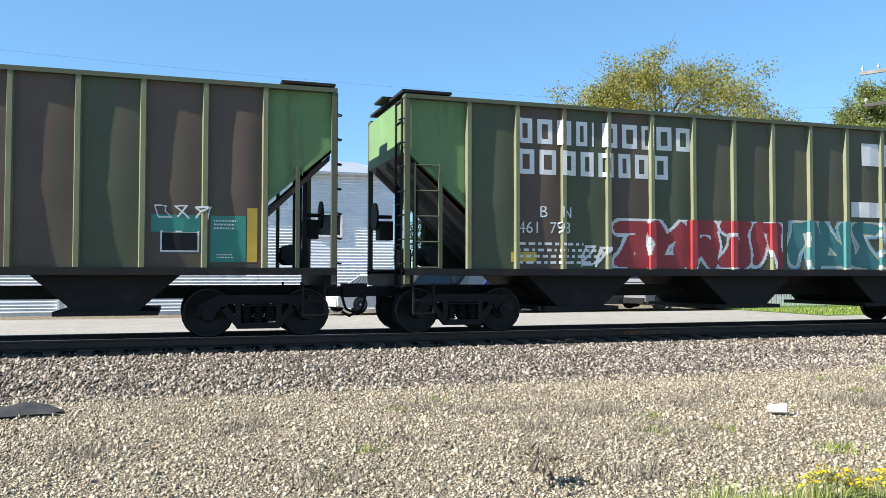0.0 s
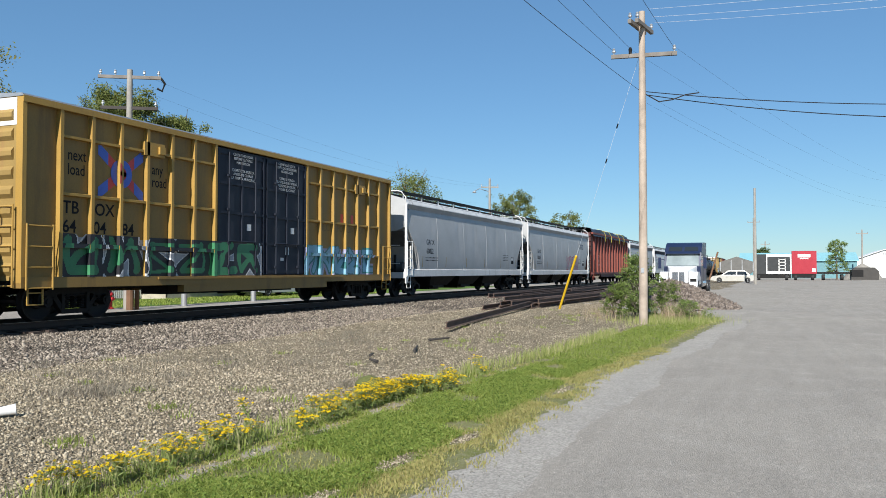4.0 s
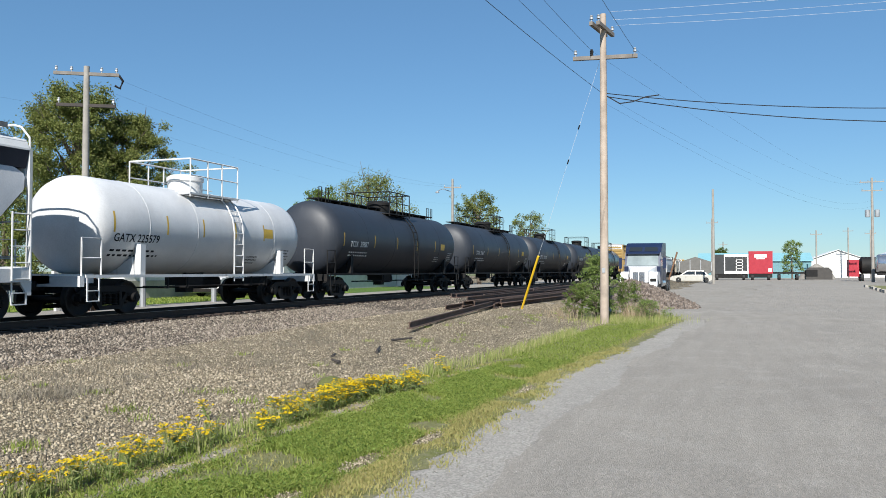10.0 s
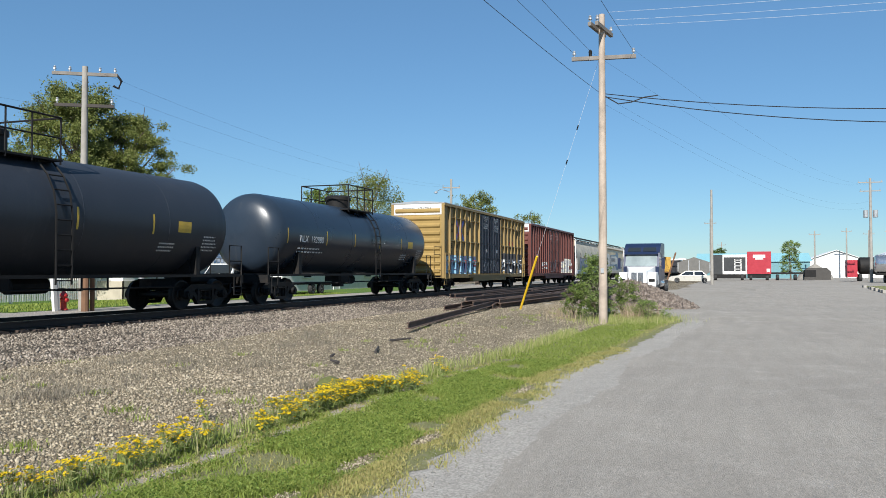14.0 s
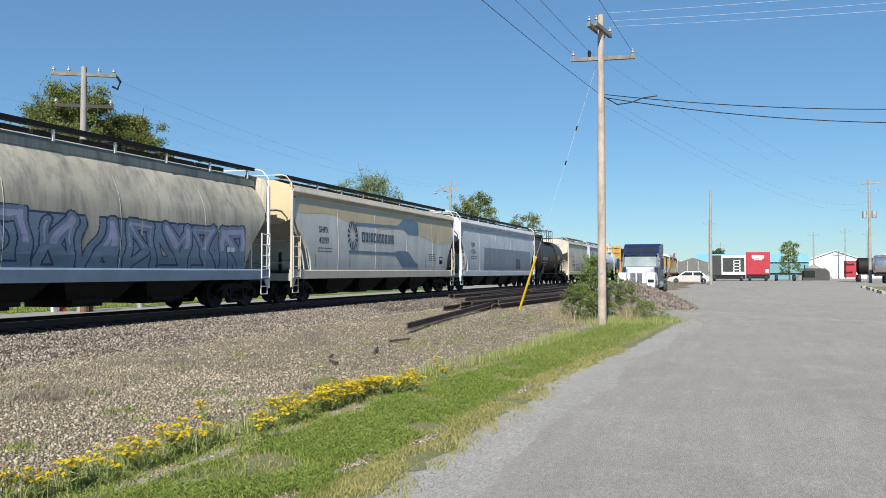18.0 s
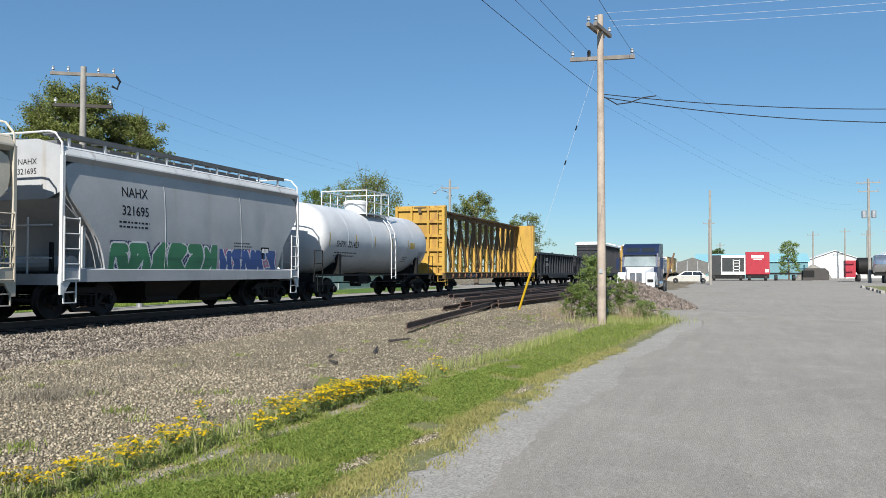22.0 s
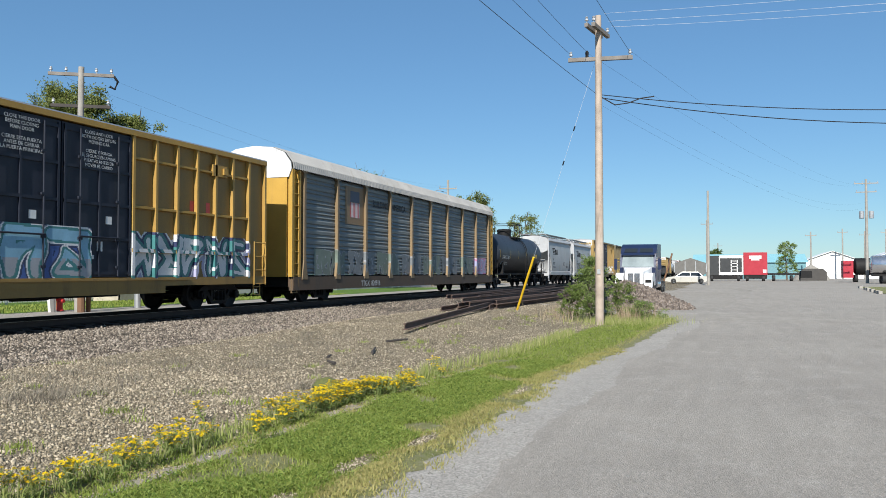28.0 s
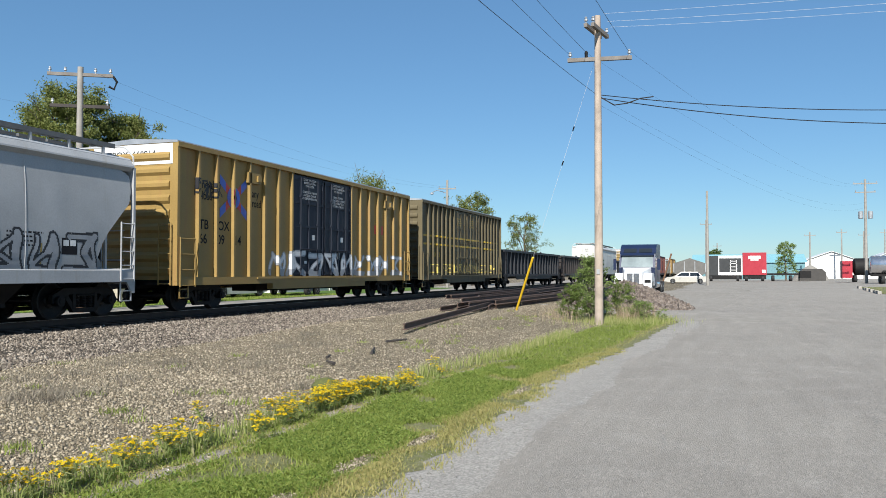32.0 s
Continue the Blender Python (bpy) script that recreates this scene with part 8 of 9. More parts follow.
wheels(fb, (-0.8, 0.8), 1.3, 0.45, 0.4)
gt = thing("grain_trailer", "grey hopper-bottom grain trailer", "trailer", at=(128, 5.4, 0.26))
part("box", Build().prism([(-2.4, 1.4), (-2.4, 2.7), (0, 3.5), (2.4, 2.7), (2.4, 1.4), (1.2, 0.6), (-1.2, 0.6)], -1.2, 1.2), mat("trailer_grey", (0.13, 0.125, 0.115), 0.6, 0, 0.2), gt)
part("rib", Build().box(-1.24, -1.2, -2.3, -2.2, 1.4, 2.7).box(-1.24, -1.2, -0.8, -0.7, 1.4, 3.0).box(-1.24, -1.2, 0.7, 0.8, 1.4, 3.0).box(-1.24, -1.2, 2.2, 2.3, 1.4, 2.7), GALV, gt)
wheels(gt, (-0.8, 0.8), 1.6, 0.45, 0.4)
tagged(part("broken_pole", Build().rod((0, 0, 0), (0.3, -1.2, 4.1), 0.12, 8), BROWN_WOOD, loc=(122, 8.9, 0.26)), "leaning broken wooden pole", "post")
tk = thing("tanker_trailer", "polished silver tanker trailer in the yard", "trailer", at=(113, -21.0, 0.26))
part("tank", Build().lathe([(-4.6, 0.3), (-4.5, 1.0), (-4.3, 1.15), (4.3, 1.15), (4.5, 1.0), (4.6, 0.3)], 24, "y", (0, 0, 2.3)), CHROME, tk, smooth=40)
part("frame", Build().box(-0.5, 0.5, -4.4, 4.4, 0.9, 1.2).box(-0.9, -0.8, 3.0, 3.1, 0.2, 1.2), STEEL, tk)
part("ladder", Build().box(-1.2, -1.16, 1.2, 1.28, 1.0, 3.4).box(-1.2, -1.16, 1.7, 1.78, 1.0, 3.4), STEEL, tk)
wheels(tk, (-0.9, 0.9), 3.2, 0.5, 0.4)
t2 = thing("tanker_trailer", "dark tanker trailer with a red tractor", "trailer", at=(130, -19.2, 0.26))
part("tank", Build().lathe([(-2.6, 0.4), (-2.5, 1.2), (2.2, 1.2), (2.5, 0.7)], 20, "y", (0, 0, 2.2)), STEEL, t2, smooth=40)
part("cab", Build().box(-1.2, 1.2, 2.6, 3.9, 0.6, 3.0), RED_BOX, t2)
wheels(t2, (-0.9, 0.9), 2.2, 0.5, 0.4)
kb = thing("blue_tractor", "blue tractor truck beside the tanker", "truck", at=(110, -18.6 - 4.6, 0.26))
part("cab", Build().box(-1.2, 1.2, -1.0, 1.6, 0.7, 3.6), NAVY, kb)
part("windscreen", Build().box(-1.22, -1.2, -0.7, 1.3, 2.2, 3.1), GLASS, kb)
wheels(kb, (-0.9, 0.9), 1.0, 0.5, 0.4)

# ---------- trees ----------


def rand_quads(rng_, centers, size, tilt=1.0):
    """Small leaves at the given places, each turned its own way."""
    n = len(centers)
    a = rng_.normal(size=(n, 3))
    a /= np.linalg.norm(a, axis=1)[:, None]
    b = np.cross(a, rng_.normal(size=(n, 3)))
    b /= np.linalg.norm(b, axis=1)[:, None]
    s = size * rng_.uniform(0.6, 1.3, (n, 1))
    p = np.stack([centers - a * s, centers + b * s * 0.9, centers + a * s], 1).reshape(-1, 3)
    return p


def mesh_from(name, verts, faces, material):
    me = bpy.data.meshes.new(name)
    verts, faces = np.asarray(verts, np.float32), np.asarray(faces, np.int32)
    k = faces.shape[1]
    me.vertices.add(len(verts))
    me.vertices.foreach_set("co", verts.ravel())
    me.loops.add(faces.size)
    me.loops.foreach_set("vertex_index", faces.ravel())
    me.polygons.add(len(faces))
    me.polygons.foreach_set("loop_start", np.arange(0, faces.size, k, dtype=np.int32))
    me.update(calc_edges=True)
    me.materials.append(material)
    return me


LEAF = {"willow": island_mat("leaf_yellow_green", (0.15, 0.17, 0.03), (0.24, 0.22, 0.045), (0.31, 0.26, 0.06), 0.6, 0.3, True),
        "green": island_mat("leaf_green", (0.09, 0.14, 0.03), (0.14, 0.20, 0.045), (0.20, 0.25, 0.06), 0.6, 0.3, True),
        "dark": island_mat("leaf_dark", (0.055, 0.09, 0.025), (0.085, 0.13, 0.03), (0.12, 0.165, 0.04), 0.6, 0.3, True),
        "fresh": island_mat("leaf_fresh", (0.13, 0.19, 0.05), (0.19, 0.26, 0.07), (0.25, 0.32, 0.10), 0.6, 0.3, True),
        "olive": island_mat("leaf_olive", (0.12, 0.15, 0.035), (0.17, 0.20, 0.05), (0.23, 0.24, 0.075), 0.6, 0.3, True)}
BARK = mat("bark", (0.13, 0.10, 0.075), 0.9, 0, 0.3, 2.0, bump=0.6)


def tree(label, at, h, w, leaf, seed, clumps=60, per=70, size=0.16, low=0.25, trunk_r=0.3, spread=0.16, gaps=0.0, name="tree", dense=1.5):
    """A tapered trunk with limbs; the crown is many small leaves round the limbs' ends."""
    r = np.random.default_rng(seed)
    t = thing(name, label, "tree", at=at)
    b = Build()
    b.rod((0, 0, -0.2), (0.1, 0.05, h * 0.32), trunk_r, 8, trunk_r * 0.75).rod((0.1, 0.05, h * 0.32), (0.0, 0.2, h * 0.7), trunk_r * 0.75, 7, trunk_r * 0.3)
    ends = []
    for k in range(clumps):
        u = (k + 0.5) / clumps
        z = h * (low + (0.97 - low) * u ** 0.8)
        prof = math.sin(math.pi * min(0.97, 0.16 + 0.8 * (z / h - low) / (1 - low))) ** 0.7
        rad = w / 2 * prof * math.sqrt(r.uniform(0.12, 1.0)) * r.uniform(0.75, 1.12)
        a = k * 2.399 + r.uniform(-0.5, 0.5)
        e = np.array([rad * math.cos(a), rad * math.sin(a), z])
        ends.append(e)
        if k % 2 == 0:
            z0 = max(h * 0.18, z - rad * 0.9 - h * 0.08)
            m_ = e * np.array([0.45, 0.45, 0]) + np.array([0.05, 0.1, (z0 + z) / 2 + 0.1])
            b.rod((0.05, 0.08, z0), m_, trunk_r * 0.28, 5, trunk_r * 0.17).rod(m_, e, trunk_r * 0.17, 5, 0.02)
            for q in range(2):
                f = e + r.normal(size=3) * spread * w * 0.8
                b.rod(m_ + (e - m_) * 0.6, f, trunk_r * 0.08, 4, 0.012)
    part("trunk", b, BARK, t, "branching grey-brown trunk")
    cs = []
    for e in ends:
        n = int(2.2 * dense * per * r.uniform(0.5, 1.4) * (1 - gaps * r.uniform(0, 1)))
        sub = r.normal(size=(5, 3)) * spread * w * np.array([0.5, 0.5, 0.34])
        pick = sub[r.integers(0, 5, n)] + r.normal(size=(n, 3)) * spread * w * np.array([0.26, 0.26, 0.2])
        cs.append(e + pick)
    cs = np.concatenate(cs)
    vs = rand_quads(r, cs, size * 0.48)
    me = mesh_from("crown", vs, np.arange(len(vs)).reshape(-1, 3), LEAF[leaf])
    part("crown", me, LEAF[leaf], t)
    return t


def polar(d, az):
    return d * math.cos(radians(az)), d * math.sin(radians(az))


tree("large yellow-green willow with open crown", (*polar(58, 57.0), 0.1), 15.9, 18.5, "willow", 3, 140, 200, 0.19, 0.14, 0.45, 0.085, 0.2, dense=2.0)
tree("thin tree with sparse spring leaves", (*polar(56, 50.0), 0.1), 12.0, 7.5, "willow", 4, 60, 90, 0.13, 0.3, 0.25, 0.11, 0.5)
tree("broad green tree behind the lawn", (*polar(47, 43.6), 0.1), 11.2, 7.4, "olive", 5, 90, 170, 0.15, 0.1, 0.3, 0.11, 0.05, dense=2.6)
tree("dense green tree beside the garage", (*polar(48, 40.2), 0.1), 10.2, 5.4, "olive", 6, 70, 150, 0.14, 0.12, 0.28, 0.12, 0.05, dense=2.6)
tree("small green tree behind the street", (*polar(50, 47.6), 0.1), 8.6, 5.0, "green", 7, 40, 90, 0.14, 0.15, 0.22, 0.13)
tree("wide olive-green tree beyond the garage", (*polar(75, 24.6), 0.1), 10.2, 8.8, "olive", 8, 75, 110, 0.18, 0.15, 0.35, 0.12, 0.25)
tree("round green tree beyond the garage", (*polar(72, 28.0), 0.1), 8.8, 4.6, "green", 9, 45, 90, 0.17, 0.15, 0.3, 0.13)
tree("dark green tree beside the distant pole", (*polar(92, 17.0), 0.1), 10.3, 6.4, "olive", 10, 60, 100, 0.2, 0.15, 0.3, 0.12)
tree("sparse green tree beyond the street", (*polar(100, 13.4), 0.1), 8.8, 5.6, "olive", 11, 40, 70, 0.2, 0.2, 0.25, 0.13, 0.4)
tree("leafy shrub behind the hopper gap", (*polar(42, 72.5), 0.1), 7.0, 4.6, "green", 12, 45, 110, 0.13, 0.05, 0.2, 0.13)
tree("green tree behind the street", (*polar(44, 67.0), 0.1), 8.2, 5.2, "olive", 13, 45, 100, 0.13, 0.1, 0.22, 0.13)
tree("small green tree in the yard", (150, -9.2, 0.26), 6.6, 4.2, "fresh", 14, 34, 60, 0.2, 0.15, 0.15, 0.13)
tree("far round green tree", (205, 3.2, 0.26), 6.6, 5.0, "dark", 15, 35, 60, 0.28, 0.2, 0.25, 0.14)
tree("far green tree behind the building", (118, 62, 0.2), 9.5, 8, "green", 16, 45, 70, 0.26, 0.1, 0.3, 0.13)
for k in range(9):
    tree("far green tree on the horizon", (*polar(135 + 14 * (k % 3), 22 + 5.2 * k), 0.2), 7.5 + (k * 7 % 4), 8 + (k % 3) * 2, ("green", "olive", "dark")[k % 3], 30 + k, 40, 45, 0.34, 0.05, 0.3, 0.14)
# ================= loose stones, grass, weeds, flowers =================
G = np.random.default_rng(77)
OCT = np.array([(1, 0, 0), (0, 1, 0), (-1, 0, 0), (0, -1, 0), (0, 0, 1), (0, 0, -0.8)], float)
OCT_F = np.array([(0, 1, 4), (1, 2, 4), (2, 3, 4), (3, 0, 4), (1, 0, 5), (2, 1, 5), (3, 2, 5), (0, 3, 5)])


def stones(name, xy, zf, lo, hi, material, label, category="gravel", sink=0.3):
    n = len(xy)
    s = G.uniform(lo, hi, (n, 1)) * (0.7 + 0.6 * G.random((n, 1)) ** 2)
    v = OCT[None] * (1 + G.normal(scale=0.28, size=(n, 6, 1))) + G.normal(scale=0.16, size=(n, 6, 3))
    v *= (s * G.uniform(0.6, 1.25, (n, 3)))[:, None, :]
    a = G.uniform(0, math.tau, n)
    q = G.uniform(-0.7, 0.7, n)
    c, d = np.cos(q)[:, None], np.sin(q)[:, None]
    y, z = v[:, :, 1] * c - v[:, :, 2] * d, v[:, :, 1] * d + v[:, :, 2] * c
    v[:, :, 1], v[:, :, 2] = y, z
    c, d = np.cos(a)[:, None], np.sin(a)[:, None]
    x, y = v[:, :, 0] * c - v[:, :, 1] * d, v[:, :, 0] * d + v[:, :, 1] * c
    base = np.array([zf(px, py) for px, py in xy]) + s[:, 0] * (0.5 - sink)
    v = np.stack([x + xy[:, :1], y + xy[:, 1:2], v[:, :, 2] + base[:, None]], 2)
    f = (OCT_F[None] + 6 * np.arange(n)[:, None, None]).reshape(-1, 3)
    return tagged(new(name, mesh_from(name, v.reshape(-1, 3), f, material)), label, category, kind="stuff")


def area(n, x0, x1, y0, y1, power=1.0):
    return np.stack([x0 + (x1 - x0) * G.random(n) ** power, G.uniform(y0, y1, n)], 1)


BALLAST_STONE = island_mat("ballast_stone", (0.058, 0.046, 0.037), (0.185, 0.153, 0.121), (0.39, 0.335, 0.272))
FIELD_STONE = island_mat("field_stone", (0.11, 0.088, 0.06), (0.305, 0.256, 0.18), (0.49, 0.42, 0.31))
SHOULDER_STONE = island_mat("shoulder_stone", (0.24, 0.22, 0.195), (0.33, 0.31, 0.28), (0.42, 0.395, 0.36))
top_z = lambda x, y: max(ballast_z(y), gz(x, y))
stones("ballast_stones", np.concatenate([area(58000, -9, 30, 11.4, 15.12), area(13000, 30, 62, 11.4, 15.25), area(5000, 62, 140, 11.6, 15.25), area(8000, -9, 45, 15.3, 18.4)]), top_z, 0.017, 0.04, BALLAST_STONE, "grey and tan crushed ballast stones")
stones("gravel_stones", np.concatenate([area(78000, -7, 12, 4.6, 11.8), area(16000, 12, 22, 4.4, 11.8), area(15000, 21, 36, 3.8, 11.8), area(8000, 36, 60, 4.6, 11.8)]), gz, 0.007, 0.025, FIELD_STONE, "tan gravel stones scattered on soil")
xs_ = 3 + 27 * G.random(5200) ** 1.3
stones("shoulder_stones", np.stack([xs_, np.array([road_edge(x) for x in xs_]) + G.normal(-0.2, 0.35, 5200)], 1), lambda x, y: gz(x, y) + 0.02, 0.003, 0.008, SHOULDER_STONE, "fine gravel along the road edge")

vk_ = G.uniform(3, 14.5, 1800)
spots_ = np.concatenate([np.stack([vk_, np.array([verge_y(x, G.normal(0.74, 0.04)) for x in vk_])], 1)] + [np.stack([G.normal(cx, rx * 0.45, 260), G.normal(cy, ry * 0.45, 260)], 1) for cx, cy, rx, ry in BARE_SPOTS])
stones("patch_stones", spots_, lambda x, y: gz(x, y) + 0.02, 0.005, 0.013, FIELD_STONE, "grey gravel on bare spots of the verge")


def pile_z(x, y):
    d = math.hypot((x - 38.5) / 4.4, (y - 4.4) / 2.9)
    return gz(x, y) + 1.25 * max(0, 1 - d) ** 0.85


pxy = area(17000, 34, 43, 1.4, 7.3)
pxy = pxy[np.hypot((pxy[:, 0] - 38.5) / 4.4, (pxy[:, 1] - 4.4) / 2.9) < 1.02]
PILE_STONE = island_mat("pile_stone", (0.10, 0.078, 0.065), (0.175, 0.14, 0.115), (0.27, 0.225, 0.19))
stones("rubble_pile", pxy, pile_z, 0.04, 0.09, PILE_STONE, "heap of brown rubble stones beside the pole", "stone heap")
core = Build()
core.v = [(38.5 + 4.2 * r * math.cos(a), 4.4 + 2.75 * r * math.sin(a), gz(38.5, 4.4) + 1.2 * (1 - r) ** 0.85 - 0.05) for r in (0, 0.3, 0.6, 0.85, 1.0) for a in [math.tau * k / 20 for k in range(20)]]
core.f = [(i * 20 + j, i * 20 + (j + 1) % 20, (i + 1) * 20 + (j + 1) % 20, (i + 1) * 20 + j) for i in range(4) for j in range(20)]
tagged(part("rubble_core", core, BALLAST_BED, smooth=60), "dark earth under the rubble heap", "stone heap", kind="stuff")


def blades(name, xy, zf, lo, hi, width, material, label, bend=0.5, category="grass", lean=0.35):
    """Single blades of grass: a bent strip of two faces each."""
    n = len(xy)
    h = G.uniform(lo, hi, n)
    a = G.uniform(0, math.tau, n)
    w = width * G.uniform(0.6, 1.3, n)
    base = np.array([zf(px, py) for px, py in xy])
    b = G.uniform(0, math.tau, n)
    ln = h * G.uniform(0.05, lean, n)
    dx, dy = np.cos(a) * w, np.sin(a) * w
    ox, oy = np.cos(b) * ln, np.sin(b) * ln
    P = np.zeros((n, 5, 3))
    P[:, 0] = np.stack([xy[:, 0] - dx, xy[:, 1] - dy, base - 0.01], 1)
    P[:, 1] = np.stack([xy[:, 0] + dx, xy[:, 1] + dy, base - 0.01], 1)
    P[:, 2] = np.stack([xy[:, 0] + dx * 0.7 + ox * bend, xy[:, 1] + dy * 0.7 + oy * bend, base + h * 0.6], 1)
    P[:, 3] = np.stack([xy[:, 0] - dx * 0.7 + ox * bend, xy[:, 1] - dy * 0.7 + oy * bend, base + h * 0.6], 1)
    P[:, 4] = np.stack([xy[:, 0] + ox * 1.6, xy[:, 1] + oy * 1.6, base + h], 1)
    f = (np.array([(0, 1, 2), (0, 2, 3), (3, 2, 4)])[None] + 5 * np.arange(n)[:, None, None]).reshape(-1, 3)
    return tagged(new(name, mesh_from(name, P.reshape(-1, 3), f, material)), label, category, kind="stuff")


GRASS = island_mat("grass_blade", (0.16, 0.215, 0.035), (0.235, 0.30, 0.058), (0.35, 0.39, 0.11), 0.7, 0.2, True)
DRY = island_mat("dry_grass", (0.34, 0.30, 0.11), (0.44, 0.39, 0.16), (0.31, 0.33, 0.10), 0.8, 0.2, True)
WEED = island_mat("dry_weed", (0.13, 0.11, 0.095), (0.20, 0.17, 0.14), (0.28, 0.245, 0.19), 0.9, 0.2)
TALL = island_mat("tall_grass", (0.24, 0.30, 0.08), (0.34, 0.37, 0.12), (0.46, 0.43, 0.22), 0.8, 0.2, True)


def verge(n, x0, x1, lo=0.0, hi=1.0, power=1.0):
    """Places on the verge: 0 at the road, 1 at the gravel."""
    x = x0 + (x1 - x0) * G.random(n) ** power
    a = np.interp(x, *ROAD_EDGE) + 0.35
    b = np.interp(x, FAR_X, FAR_Y)
    k = lo + (hi - lo) * G.random(n)
    xy = np.stack([x, a + (b - a) * k + G.normal(0, 0.06, n)], 1)
    keep = np.ones(n, bool)
    for cx, cy, rx, ry in BARE_SPOTS:
        keep &= np.hypot((xy[:, 0] - cx) / rx, (xy[:, 1] - cy + 0.05 * (xy[:, 0] - cx)) / ry) > G.uniform(0.75, 1.1, n)
    return xy[keep]


def patchy(xy, s, keep):
    k = np.array([noise.noise((x * s, y * s, 4.2)) for x, y in xy])
    return xy[k + G.normal(0, 0.13, len(xy)) > keep]


vz = lambda x, y: gz(x, y) + 0.016
blades("grass", np.concatenate([patchy(verge(135000, 3.2, 15, 0.10, 0.67, 1.25), 1.5, -0.2), patchy(verge(9000, 3.2, 13, 0.76, 1.0, 1.2), 2.2, 0.0), patchy(verge(9000, 3.0, 14.5, 0.62, 0.8, 1.2), 1.7, 0.06), patchy(verge(26000, 15, 33.5, 0.08, 0.95), 1.0, -0.35)]), vz, 0.018, 0.06, 0.0055, GRASS, "short green mown grass with bare patches", lean=1.3, bend=0.35)
CLOVER = island_mat("clover_leaf", (0.07, 0.12, 0.022), (0.17, 0.25, 0.045), (0.30, 0.38, 0.10), 0.7, 0.2, True)
cl = patchy(np.concatenate([verge(52000, 3.2, 15, 0.10, 0.68, 1.25), verge(9000, 15, 32, 0.08, 0.9), verge(3000, 3.2, 13, 0.8, 1.0)]), 1.5, -0.12)
cl = np.stack([cl[:, 0], cl[:, 1], np.array([vz(x, y) for x, y in cl]) + G.uniform(0.01, 0.05, len(cl))], 1)
cl = rand_quads(G, cl, 0.014)
tagged(new("clover", mesh_from("clover", cl, np.arange(len(cl)).reshape(-1, 3), CLOVER)), "low clover and broad leaves in the verge", "weeds", kind="stuff")
blades("dry_grass", np.concatenate([patchy(verge(40000, 3.2, 18, -0.06, 0.17, 1.2), 1.8, -0.12), patchy(verge(9000, 3.2, 16, 0.2, 0.7), 1.9, 0.12), verge(2500, 16, 32, -0.03, 0.15), patchy(verge(6000, 3.0, 14, 0.68, 1.0), 1.5, 0.05), patchy(verge(11000, 3.0, 14.5, 0.62, 0.84, 1.2), 2.6, -0.02), patchy(verge(12000, 3.2, 18, -0.2, 0.02, 1.2), 2.4, -0.05)]), lambda x, y: gz(x, y) + 0.02, 0.008, 0.035, 0.005, DRY, "yellowed dry grass clippings at the verge", lean=1.6)
blades("tall_grass", np.concatenate([verge(1500, 3.4, 12.5, 0.86, 1.04), verge(1800, 12.5, 22, 0.92, 1.1), np.stack([G.normal(28.6, 1.5, 5200), G.normal(3.3, 0.75, 5200)], 1)]), gz, 0.08, 0.26, 0.006, TALL, "tall green and tan grass stems")
TUFTS = [(9.7, 10.2), (8.4, 8.3), (8.7, 8.6), (9.3, 9.2), (10.6, 9.9), (10.3, 8.6), (11.5, 8.6), (8.2, 8.8), (9.0, 8.1), (17.3, 9.5), (15.7, 9.1), (16.4, 8.7), (18.2, 9.9), (3.6, 6.1), (4.75, 8.7), (3.3, 9.3), (0.7, 9.0), (2.8, 9.7), (3.7, 8.1), (1.2, 6.5), (-0.8, 8.2), (7.0, 9.6), (4.8, 8.85), (6.2, 9.0), (10.3, 11.6), (8.4, 8.2), (11.8, 10.2), (12.4, 9.4), (12.7, 7.8), (10.5, 5.8), (4.9, 7.5), (4.1, 9.2)]
tufts = np.concatenate([np.array(TUFTS), np.array(TUFTS) + (0.12, 0.08), area(80, -3, 20, 8.2, 11.4), area(36, -3, 12, 5.6, 9), area(60, 14, 36, 6.2, 11.5), area(16, 18, 30, 11.5, 13.8)])
pts = np.concatenate([t + G.normal(0, G.uniform(0.08, 0.26), (int(G.integers(10, 34)), 2)) for t in tufts])
blades("dry_weeds", pts, gz, 0.03, 0.13, 0.0045, WEED, "grey-brown dry weed tufts on the gravel", lean=1.0, category="weeds")
bush = np.concatenate([np.array(t) + G.normal(0, 0.17, (130, 2)) * (1.6, 1.0) for t in TUFTS])
blades("dry_bushes", bush, gz, 0.04, 0.17, 0.0038, island_mat("dry_bush", (0.10, 0.088, 0.07), (0.19, 0.168, 0.13), (0.31, 0.28, 0.21), 0.9, 0.2), "wispy grey-brown dead bushes on the gravel", lean=1.1, category="weeds")
gt_ = np.concatenate([np.array([(8.94, 5.82), (9.44, 6.89), (7.83, 6.85), (9.01, 5.61), (11.9, 9.0), (11.66, 11.2), (5.97, 6.3), (9.56, 6.56), (5.9, 6.2), (6.05, 6.35)]), area(18, 1, 18, 6.0, 10.5), area(26, 16, 32, 5.0, 8)])
pts = np.concatenate([t + G.normal(0, 0.09, (40, 2)) for t in gt_])
blades("green_weeds", pts, gz, 0.02, 0.10, 0.0055, GRASS, "small green weeds on the gravel", lean=0.9, category="weeds")
blades("lawn_grass", area(9000, 22.5, 50, 24.2, 29.2), lambda x, y: 0.20, 0.04, 0.09, 0.02, GRASS, "mown lawn grass behind the tracks")
